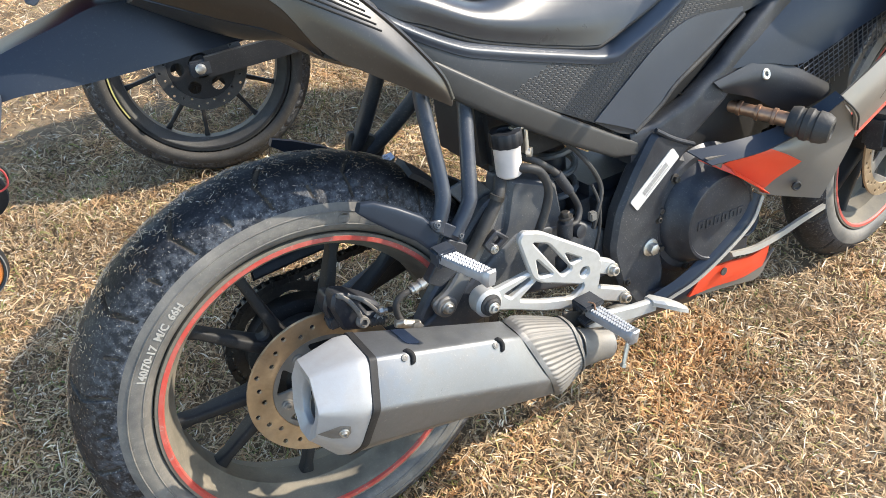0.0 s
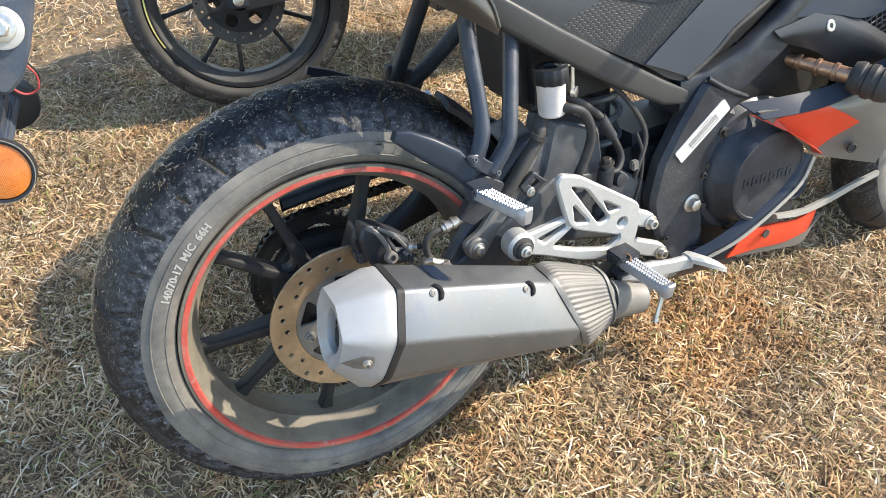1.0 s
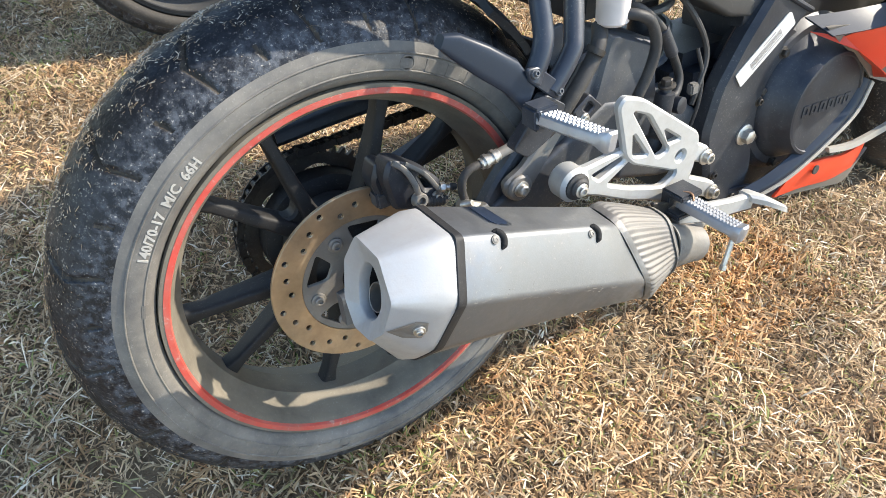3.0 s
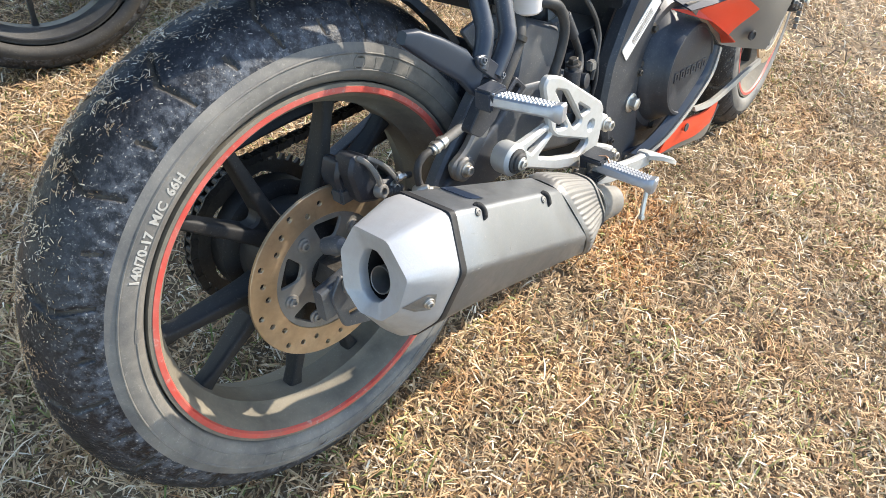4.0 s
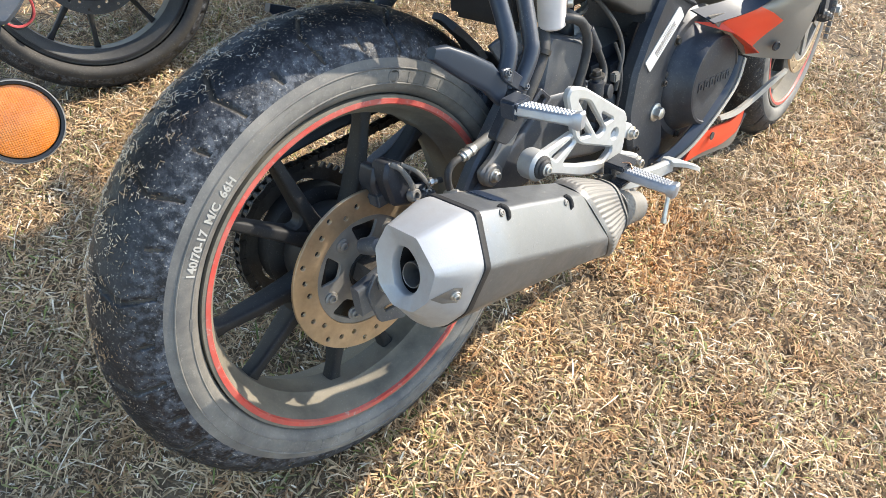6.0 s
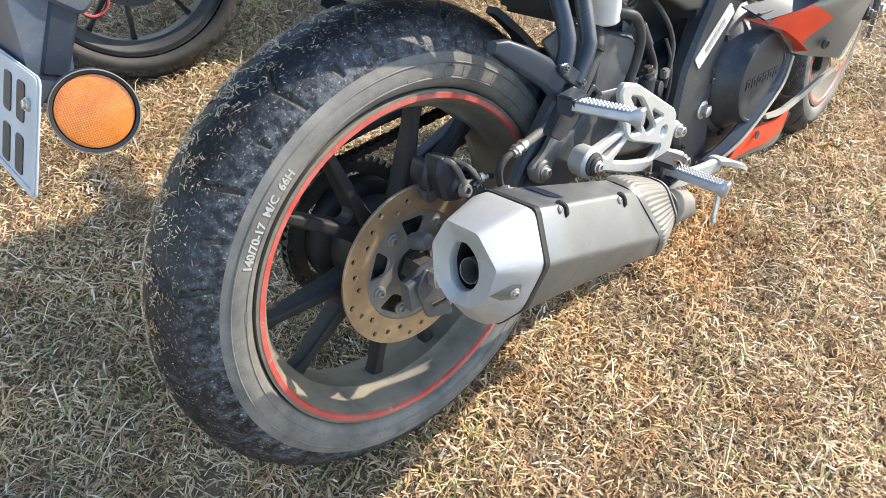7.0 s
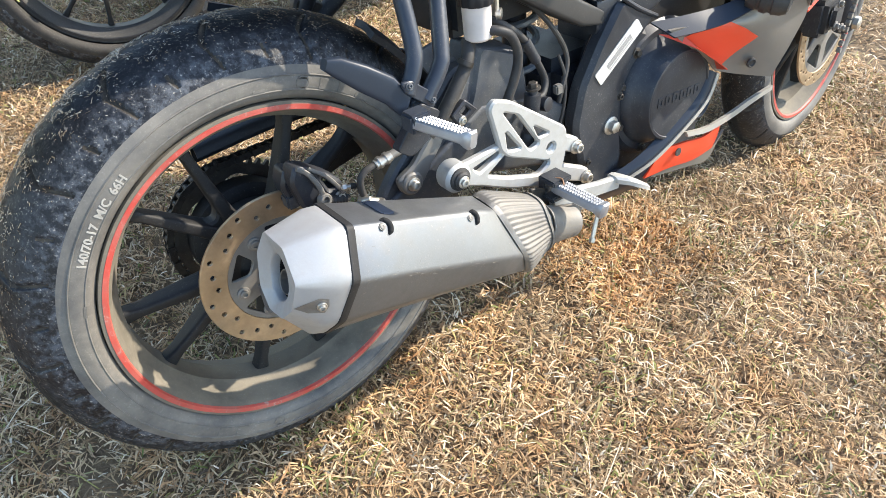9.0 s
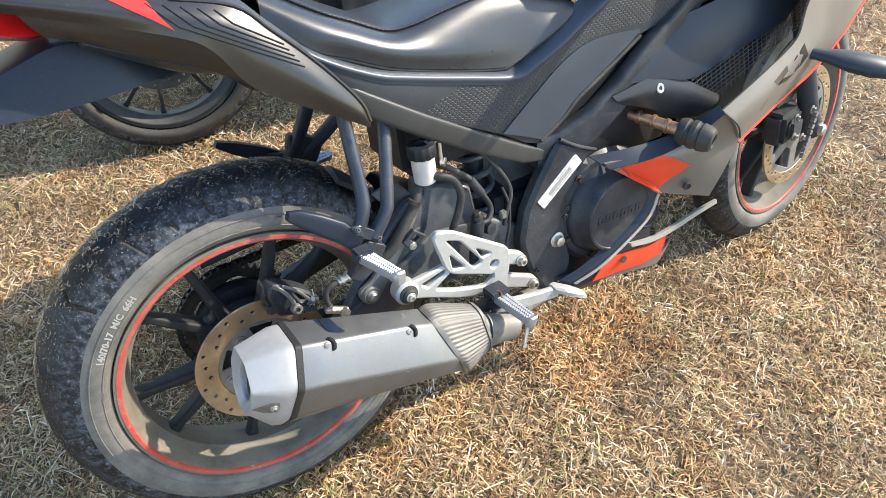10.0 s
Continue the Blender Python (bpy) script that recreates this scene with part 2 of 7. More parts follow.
def rings_to_bm(rings, closed=True, cap0=True, cap1=True):
    """A skin over rings of equally many points."""
    bm = bmesh.new()
    vs = [[bm.verts.new(p) for p in ring] for ring in rings]
    n = len(rings[0])
    for a, b in zip(vs, vs[1:]):
        for i in range(n if closed else n - 1):
            j = (i + 1) % n
            bm.faces.new((a[i], a[j], b[j], b[i]))
    if closed and cap0:
        bm.faces.new(vs[0][::-1])
    if closed and cap1:
        bm.faces.new(vs[-1])
    return bm


def basis(way):
    w = Vector(way).normalized()
    u = w.cross(Vector((0, 0, 1)) if abs(w.z) < 0.9 else Vector((1, 0, 0))).normalized()
    return u, w.cross(u), w


def turned(p0, way, profile, seg=20, start=0.0, sweep=360.0, caps=True):
    """Turned on a lathe: rows of (distance along the axis, radius)."""
    u, v, w = basis(way)
    p0 = Vector(p0)
    full = sweep >= 359.9
    count = seg if full else seg + 1
    rings = []
    for s, r in profile:
        rings.append([p0 + w * s + (u * math.cos(a) + v * math.sin(a)) * max(r, 1e-5)
                      for a in (radians(start + sweep * k / seg) for k in range(count))])
    return rings_to_bm(rings, closed=full, cap0=caps and profile[0][1] > 1e-4, cap1=caps and profile[-1][1] > 1e-4)


def rod(p0, p1, r, r1=None, seg=14, bevel=0.001):
    """A straight bar with rounded ends."""
    p0, p1 = Vector(p0), Vector(p1)
    d = (p1 - p0).length
    r1 = r if r1 is None else r1
    b = min(bevel, r * 0.5, r1 * 0.5, d * 0.3)
    return turned(p0, p1 - p0, [(0, r - b), (b, r), (d - b, r1), (d, r1 - b)], seg)


def spline(pts, steps=6, loop=False):
    """Points on a smooth line through the given ones."""
    pts = [Vector(p) for p in pts]
    n, out = len(pts), []
    for i in range(n if loop else n - 1):
        p0 = pts[(i - 1) % n] if loop or i > 0 else pts[0] * 2 - pts[1]
        p1, p2 = pts[i], pts[(i + 1) % n]
        p3 = pts[(i + 2) % n] if loop or i + 2 < n else pts[-1] * 2 - pts[-2]
        for k in range(steps):
            t = k / steps
            out.append(0.5 * (2 * p1 + (p2 - p0) * t + (2 * p0 - 5 * p1 + 4 * p2 - p3) * t * t + (3 * p1 - p0 - 3 * p2 + p3) * t ** 3))
    if not loop:
        out.append(pts[-1])
    return out


def tube(pts, r, seg=10, steps=6, flat=1.0):
    """A bent pipe or hose. r: one radius, or one for each point given."""
    line = spline(pts, steps)
    radii = [r] * len(line) if not isinstance(r, (list, tuple)) else list(np.interp(np.linspace(0, len(pts) - 1, len(line)), range(len(pts)), r))
    rings, u = [], None
    for i, p in enumerate(line):
        w = (line[min(i + 1, len(line) - 1)] - line[max(i - 1, 0)]).normalized()
        u = basis(w)[0] if u is None else (u - w * u.dot(w)).normalized()
        v = w.cross(u)
        rings.append([p + (u * math.cos(a) * flat + v * math.sin(a)) * radii[i] for a in (2 * math.pi * k / seg for k in range(seg))])
    return rings_to_bm(rings)


def box(lo, hi, bevel=0.002, turn=None):
    bm = bmesh.new()
    bmesh.ops.create_cube(bm, size=1.0)
    lo, hi = Vector(lo), Vector(hi)
    bmesh.ops.transform(bm, matrix=Matrix.Translation((lo + hi) / 2) @ Matrix.Diagonal((*(hi - lo), 1)), verts=bm.verts)
    if bevel:
        bmesh.ops.bevel(bm, geom=bm.edges[:], offset=bevel, segments=2, affect="EDGES")
    if turn is not None:
        bmesh.ops.transform(bm, matrix=turn, verts=bm.verts)
    return bm


def circle(cx, cz, r, n=16, r2=None, turn=0.0):
    r2 = r if r2 is None else r2
    c, s = math.cos(turn), math.sin(turn)
    return [(cx + r * math.cos(a) * c - r2 * math.sin(a) * s, cz + r * math.cos(a) * s + r2 * math.sin(a) * c) for a in (2 * math.pi * k / n for k in range(n))]


def rounded(pts, r=0.006, n=3):
    """A flat outline with its corners rounded."""
    out = []
    for i, p in enumerate(pts):
        p, a, b = Vector(p), Vector(pts[i - 1]), Vector(pts[(i + 1) % len(pts)])
        da, db = (a - p), (b - p)
        k = min(r, da.length * 0.45, db.length * 0.45)
        p0, p2 = p + da.normalized() * k, p + db.normalized() * k
        for j in range(n + 1):
            t = j / n
            out.append(tuple(p0 * (1 - t) ** 2 + p * 2 * t * (1 - t) + p2 * t * t))
    return out


def shrink(loop, d):
    """The outline moved inwards by d (outwards: minus)."""
    n = len(loop)
    area = sum(loop[i - 1][0] * loop[i][1] - loop[i][0] * loop[i - 1][1] for i in range(n))
    s = 1 if area > 0 else -1
    out = []
    for i in range(n):
        p, a, b = Vector(loop[i]), Vector(loop[i - 1]), Vector(loop[(i + 1) % n])
        e1, e2 = (p - a).normalized(), (b - p).normalized()
        n1, n2 = Vector((-e1.y, e1.x)) * s, Vector((-e2.y, e2.x)) * s
        m = n1 + n2
        m = n1 if m.length < 1e-4 else m.normalized() / max(m.normalized().dot(n1), 0.5)
        out.append(tuple(p + m * d))
    return out


def plate(outline, holes=(), thick=0.006, bevel=0.0012, at=None):
    """A flat plate in the x-z plane, its face at y = 0 towards -y, with real holes. at: its place."""
    bm = bmesh.new()
    rims = []
    for depth in (0, thick):
        edges, loops = [], []
        for k, loop in enumerate([outline, *holes]):
            lp = shrink(loop, bevel if k == 0 else -bevel) if bevel else loop
            vs = [bm.verts.new((x, depth, z)) for x, z in lp]
            edges += [bm.edges.new((vs[i - 1], vs[i])) for i in range(len(vs))]
            loops.append(vs)
        bmesh.ops.triangle_fill(bm, use_beauty=True, edges=edges)
        rims.append(loops)
    for k, loop in enumerate([outline, *holes]):
        b0 = rims[0][k]
        b1 = rims[1][k]
        n = len(loop)
        if bevel:
            m0 = [bm.verts.new((x, bevel, z)) for x, z in loop]
            m1 = [bm.verts.new((x, thick - bevel, z)) for x, z in loop]
            chain = (b0, m0, m1, b1)
        else:
            chain = (b0, b1)
        for a, b in zip(chain, chain[1:]):
            for i in range(n):
                bm.faces.new((a[i - 1], a[i], b[i], b[i - 1]))
    if at is not None:
        bmesh.ops.transform(bm, matrix=at, verts=bm.verts)
    return bm


def skin(rows, thick=0.003, steps=4, inward=(0, 1, 0)):
    """A moulded panel through rows of equally many points, smooth along and across, with real thickness."""
    fine = [spline(r, steps) for r in rows]
    cols = [spline([r[k] for r in fine], steps) for k in range(len(fine[0]))]
    nu, nv = len(cols), len(cols[0])
    bm = bmesh.new()
    top = [[bm.verts.new(p) for p in c] for c in cols]
    for i in range(nu - 1):
        for j in range(nv - 1):
            bm.faces.new((top[i][j], top[i + 1][j], top[i + 1][j + 1], top[i][j + 1]))
    bm.normal_update()
    inward = Vector(inward)
    side = 1 if sum(v.normal.dot(inward) for v in bm.verts) > 0 else -1
    low = [[None] * nv for _ in range(nu)]
    for i in range(nu):
        for j in range(nv):
            nrm = top[i][j].normal * side
            low[i][j] = bm.verts.new(top[i][j].co + nrm * thick)
    for i in range(nu - 1):
        for j in range(nv - 1):
            bm.faces.new((low[i][j], low[i][j + 1], low[i + 1][j + 1], low[i + 1][j]))
    for i in range(nu - 1):
        for j in (0, nv - 1):
            bm.faces.new((top[i][j], top[i + 1][j], low[i + 1][j], low[i][j]))
    for j in range(nv - 1):
        for i in (0, nu - 1):
            bm.faces.new((top[i][j], top[i][j + 1], low[i][j + 1], low[i][j]))
    return bm


def bolt(at, way, r=0.006, h=0.006, hexed=True, socket=True):
    """A bolt head with its washer, way pointing out of the surface."""
    w = Vector(way).normalized()
    a = Vector(at)
    washer = turned(a, w, [(-0.001, r * 1.5), (0.0012, r * 1.5), (0.0016, r * 1.4)], 16)
    if socket:
        head = turned(a + w * 0.0014, w, [(0, r), (h * 0.85, r), (h, r * 0.85), (h, r * 0.55), (h * 0.4, r * 0.5)], 6 if hexed else 16)
    else:
        head = turned(a + w * 0.0014, w, [(0, r), (h * 0.85, r), (h, r * 0.8)], 6 if hexed else 16)
    return join(washer, head)


def grid_mesh(name, co, closed_u=True):
    """A mesh out of an array of points, nu x nv x 3."""
    nu, nv = co.shape[:2]
    idx = np.arange(nu * nv).reshape(nu, nv)
    nxt = np.roll(idx, -1, 0) if closed_u else idx[1:]
    cur = idx if closed_u else idx[:-1]
    quads = np.stack([cur[:, :-1], nxt[:, :-1], nxt[:, 1:], cur[:, 1:]], -1).reshape(-1, 4)
    return quick_mesh(name, co.reshape(-1, 3), quads)


def quick_mesh(name, verts, quads):
    me = bpy.data.meshes.new(name)
    me.vertices.add(len(verts))
    me.vertices.foreach_set("co", np.asarray(verts, np.float32).ravel())
    k = quads.shape[1]
    me.loops.add(quads.size)
    me.loops.foreach_set("vertex_index", np.asarray(quads, np.int32).ravel())
    me.polygons.add(len(quads))
    me.polygons.foreach_set("loop_start", np.arange(0, quads.size, k, dtype=np.int32))
    me.update(calc_edges=True)
    me.validate()
    return me


# ---- ground ----
SOIL = surface("straw_littered_soil", (0.115, 0.078, 0.043), 0.95, vary=0.4, scale=26, dust=0.7, dust_colour=(0.27, 0.185, 0.10), dust_scale=70, bump=1.0, bump_scale=320)


def turf(m):
    """Further out the ground is matted dry turf: straw tones over the soil, from about two metres on."""
    n, l = m.node_tree.nodes, m.node_tree.links
    b = n["Principled BSDF"]
    soil = b.inputs["Base Color"].links[0].from_socket
    tc, flat, far, fac = (n.new(k) for k in ("ShaderNodeTexCoord", "ShaderNodeVectorMath", "ShaderNodeVectorMath", "ShaderNodeMapRange"))
    flat.operation, far.operation = "MULTIPLY_ADD", "LENGTH"
    flat.inputs[1].default_value, flat.inputs[2].default_value = (1, 1, 0), (-0.5, -0.4, 0)
    l.new(tc.outputs["Object"], flat.inputs[0])
    l.new(flat.outputs["Vector"], far.inputs[0])
    l.new(far.outputs["Value"], fac.inputs["Value"])
    fac.inputs["From Min"].default_value, fac.inputs["From Max"].default_value = 1.2, 3.2
    tex, ramp, mx = n.new("ShaderNodeTexNoise"), n.new("ShaderNodeValToRGB"), n.new("ShaderNodeMix")
    l.new(tc.outputs["Object"], tex.inputs["Vector"])
    tex.inputs["Scale"].default_value, tex.inputs["Detail"].default_value, tex.inputs["Roughness"].default_value = 14.0, 9.0, 0.8
    l.new(tex.outputs["Fac"], ramp.inputs["Fac"])
    el = ramp.color_ramp.elements
    el[0].position, el[0].color = 0.34, (0.11, 0.070, 0.036, 1)
    el[1].position, el[1].color = 0.66, (0.40, 0.29, 0.165, 1)
    mid_tone = el.new(0.5)
    mid_tone.color = (0.24, 0.165, 0.09, 1)
    mx.data_type = "RGBA"
    l.new(fac.outputs["Result"], mx.inputs["Factor"])
    l.new(soil, mx.inputs["A"])
    l.new(ramp.outputs["Color"], mx.inputs["B"])
    l.new(mx.outputs["Result"], b.inputs["Base Color"])


turf(SOIL)


def ground_height(x, y):
    return 0.006 * np.sin(3.1 * x + 0.6) * np.cos(2.7 * y) + 0.004 * np.sin(7.7 * x - 5.2 * y) + 0.003 * np.cos(13.0 * y + 4.0 * x)


xs = np.concatenate([-np.geomspace(400, 3.2, 26), np.linspace(-3, 5, 161), np.geomspace(5.2, 400, 26)])
ys = np.concatenate([-np.geomspace(400, 3.2, 26), np.linspace(-3, 5, 161), np.geomspace(5.2, 400, 26)])
gx, gy = np.meshgrid(xs, ys, indexing="ij")
near = np.exp(-((gx - 0.6) ** 2 + (gy - 0.5) ** 2) / 40.0)
gz = -0.016 + ground_height(gx, gy) * near
tagged(part("ground", grid_mesh("ground", np.stack([gx, gy, gz], -1), False), SOIL), "bare earth under dry straw-coloured grass", "ground", kind="structure")


def straw_material(name, tones, rough=0.7):
    """Dry blades, each with its own tone."""
    m = bpy.data.materials.new(name)
    m.use_nodes = True
    n, l = m.node_tree.nodes, m.node_tree.links
    b = n["Principled BSDF"]
    geo, ramp = n.new("ShaderNodeNewGeometry"), n.new("ShaderNodeValToRGB")
    l.new(geo.outputs["Random Per Island"], ramp.inputs["Fac"])
    el = ramp.color_ramp.elements
    while len(el) < len(tones):
        el.new(0.5)
    for k, (p, c) in enumerate(tones):
        el[k].position, el[k].color = p, (*c, 1)
    tc, tex = n.new("ShaderNodeTexCoord"), n.new("ShaderNodeTexNoise")
    l.new(tc.outputs["Object"], tex.inputs["Vector"])
    tex.inputs["Scale"].default_value, tex.inputs["Detail"].default_value = 5.0, 4.0
    rng = n.new("ShaderNodeMapRange")
    l.new(tex.outputs["Fac"], rng.inputs["Value"])
    rng.inputs["From Min"].default_value, rng.inputs["From Max"].default_value = 0.3, 0.7
    rng.inputs["To Min"].default_value, rng.inputs["To Max"].default_value = 0.58, 1.22
    mx = n.new("ShaderNodeMix")
    mx.data_type, mx.blend_type = "RGBA", "MULTIPLY"
    mx.inputs["Factor"].default_value = 1.0
    l.new(ramp.outputs["Color"], mx.inputs["A"])
    l.new(rng.outputs["Result"], mx.inputs["B"])
    rust, patch = n.new("ShaderNodeTexNoise"), n.new("ShaderNodeMapRange")
    l.new(tc.outputs["Object"], rust.inputs["Vector"])
    rust.inputs["Scale"].default_value, rust.inputs["Detail"].default_value = 9.0, 5.0
    l.new(rust.outputs["Fac"], patch.inputs["Value"])
    patch.inputs["From Min"].default_value, patch.inputs["From Max"].default_value = 0.46, 0.66
    patch.inputs["To Max"].default_value = 0.6
    warm = n.new("ShaderNodeMix")
    warm.data_type, warm.blend_type = "RGBA", "MULTIPLY"
    l.new(patch.outputs["Result"], warm.inputs["Factor"])
    l.new(mx.outputs["Result"], warm.inputs["A"])
    warm.inputs["B"].default_value = (0.88, 0.68, 0.46, 1)
    mx = warm
    l.new(mx.outputs["Result"], b.inputs["Base Color"])
    b.inputs["Roughness"].default_value = rough
    tr = n.new("ShaderNodeBsdfTranslucent")
    l.new(mx.outputs["Result"], tr.inputs["Color"])
    ms = n.new("ShaderNodeMixShader")
    ms.inputs["Fac"].default_value = 0.22
    l.new(b.outputs["BSDF"], ms.inputs[1])
    l.new(tr.outputs["BSDF"], ms.inputs[2])
    l.new(ms.outputs["Shader"], n["Material Output"].inputs["Surface"])
    return m


STRAW = straw_material("dry_straw", [(0.0, (0.095, 0.060, 0.033)), (0.16, (0.26, 0.165, 0.085)), (0.34, (0.50, 0.345, 0.185)), (0.58, (0.76, 0.570, 0.345)), (0.70, (0.46, 0.250, 0.115)), (0.80, (0.47, 0.340, 0.180)), (0.845, (0.31, 0.305, 0.085)), (0.89, (0.62, 0.470, 0.290)), (0.965, (0.90, 0.790, 0.600))])
GREEN = straw_material("green_shoots", [(0.0, (0.10, 0.14, 0.030)), (0.4, (0.20, 0.23, 0.055)), (0.75, (0.30, 0.30, 0.09))])
RUSSET = straw_material("russet_dead_leaves", [(0.0, (0.30, 0.15, 0.060)), (0.4, (0.52, 0.28, 0.110)), (0.75, (0.66, 0.40, 0.18))])

STUCK = straw_material("stuck_straw_bits", [(0.0, (0.10, 0.07, 0.045)), (0.25, (0.40, 0.29, 0.18)), (0.5, (0.62, 0.49, 0.33)), (0.75, (0.76, 0.65, 0.49)), (0.9, (0.84, 0.77, 0.66))])

def blades(name, label, count, area, length, width, rise, seed, material, bare=None, joints=4, clump=-1.25):
    """Thousands of bent dry blades lying over one another."""
    rng = np.random.default_rng(seed)
    x0, x1, y0, y1 = area
    px, py = rng.uniform(x0, x1, count), rng.uniform(y0, y1, count)
    keep = np.sin(px * 9 + 1.3) * np.cos(py * 8.1) + np.sin(px * 21 - py * 17) * 0.6 + rng.normal(0, 0.9, count) > clump
    if bare:
        keep &= ~((px > bare[0]) & (px < bare[1]) & (py > bare[2]) & (py < bare[3]))
    px, py = px[keep], py[keep]
    k = len(px)
    a, bend = rng.uniform(0, 2 * np.pi, k), rng.normal(0, 0.45, k)
    ln = length * rng.lognormal(0, 0.42, k)
    wd = width * rng.uniform(0.55, 1.45, k)
    up = np.abs(rng.normal(0, rise, k))
    base = -0.014 + ground_height(px, py) + rng.uniform(0, 0.012, k)
    steps = np.array([0.0, 0.4, 0.75, 1.0] if joints == 4 else [0.0, 0.55, 1.0])
    lift = np.array([0.0, 0.55, 0.85, 0.75] if joints == 4 else [0.0, 0.75, 0.75])
    taper = np.array([0.8, 1.0, 0.75, 0.12] if joints == 4 else [0.75, 1.0, 0.15])
    vs = np.zeros((k, joints, 2, 3))
    cx, cy = px.copy(), py.copy()
    for i in range(joints):
        ang = a + bend * steps[i]
        if i:
            d = ln * (steps[i] - steps[i - 1])
            cx, cy = cx + np.cos(ang) * d, cy + np.sin(ang) * d
        z = base + up * ln * lift[i] + 0.003 * np.sin(ang * 3)
        sx, sy = -np.sin(ang), np.cos(ang)
        tilt = rng.normal(0, 0.5, k)
        for s, sign in enumerate((-0.5, 0.5)):
            vs[:, i, s] = np.stack([cx + sx * wd * taper[i] * sign, cy + sy * wd * taper[i] * sign, z + sign * tilt * wd * taper[i]], -1)
    idx = np.arange(k * joints * 2).reshape(k, joints, 2)
    quads = np.stack([idx[:, :-1, 0], idx[:, :-1, 1], idx[:, 1:, 1], idx[:, 1:, 0]], -1).reshape(-1, 4)
    tagged(part(name, quick_mesh(name, vs.reshape(-1, 3), quads), material, smooth=False), label, "grass", kind="stuff")


NEAR = (-0.75, 1.7, -0.75, 1.45)
blades("grass_near", "short dry straw-coloured grass lying flat", 150000, NEAR, 0.0175, 0.0023, 0.36, 3, STRAW, joints=3)
blades("grass_fine", "fine dry broken grass litter", 150000, NEAR, 0.0100, 0.0019, 0.45, 4, STRAW, joints=3)
blades("grass_long", "long dry stalks among the grass", 3200, NEAR, 0.050, 0.0017, 0.22, 9, STRAW)
blades("grass_green", "small green shoots among the dry grass", 34000, NEAR, 0.013, 0.0024, 0.7, 13, GREEN, joints=3, clump=0.75)
blades("grass_rust", "russet dead grass beside the footrest", 2200, (0.50, 0.80, -0.20, 0.02), 0.013, 0.0024, 0.7, 14, RUSSET, joints=3)
blades("grass_far", "dry grass further off", 95000, (-2.2, 3.6, 1.35, 3.6), 0.026, 0.0030, 0.4, 5, STRAW, joints=3)
blades("grass_side", "dry grass beside the motorcycles", 95000, (1.6, 4.2, -1.6, 1.45), 0.023, 0.0028, 0.4, 6, STRAW, joints=3)
blades("grass_edge", "dry grass behind the number plate", 45000, (-2.6, -0.7, -1.2, 1.45), 0.026, 0.0030, 0.4, 7, STRAW, joints=3)
blades("grass_front", "dry grass in front of the motorcycle", 24000, (-0.8, 1.75, -1.6, -0.7), 0.026, 0.0030, 0.4, 8, STRAW, joints=3)
blades("grass_outer", "thin dry grass tufts all round", 52000, (-7.0, 8.0, -7.0, 8.0), 0.070, 0.0065, 0.4, 12, STRAW, (-2.1, 4.0, -1.4, 3.4), joints=3)

# ---- the motorcycle: x forward, y to its left, z up from the rear axle ----
LEAN_ANGLE = -13.32
bike = new("motorcycle")
bike.matrix_world = Matrix.Translation((0.0, -0.0156, -0.0119)) @ pose(0, 0, 0, LEAN_ANGLE, 0, 0)
bike.empty_display_size = 0.2
tagged(bike, "dusty black and bronze sports motorcycle leaning on its side stand", "motorcycle")
AXLE = Matrix.Translation((0, 0, 0.30))


def piece(name, shape, material, label="", smooth=True, of=None):
    """A part of the motorcycle, or of one of its parts."""
    return part(name, shape, material, of or bike, label, smooth, None if of else AXLE)


# rear wheel
YC = 0.006


def tyre_profile(scale_r, half):
    """Half-section of a tyre from the right bead over the crown to the left one: (y, r) rows."""
    pts = [(0.2225, 0.80), (0.2262, 0.885), (0.2300, 0.955), (0.2335, 0.962), (0.2350, 0.985), (0.242, 1.0), (0.252, 0.985), (0.262, 0.93), (0.272, 0.86), (0.284, 0.74), (0.2955, 0.58), (0.3040, 0.40), (0.3095, 0.20), (0.3115, 0.0)]
    right = [(-half * h, 0.2245 + (r - 0.2245) * scale_r) for r, h in pts]
    return right + [(-y, r) for y, r in right[-2::-1]]


def resample(rows, n):
    rows = np.array(rows)
    s = np.r_[0, np.cumsum(np.hypot(*np.diff(rows, axis=0).T))]
    q = np.linspace(0, s[-1], n)
    fine = np.stack([np.interp(q, s, rows[:, 0]), np.interp(q, s, rows[:, 1])], 1)
    for _ in range(3):
        fine[1:-1] = 0.25 * fine[:-2] + 0.5 * fine[1:-1] + 0.25 * fine[2:]
    return fine


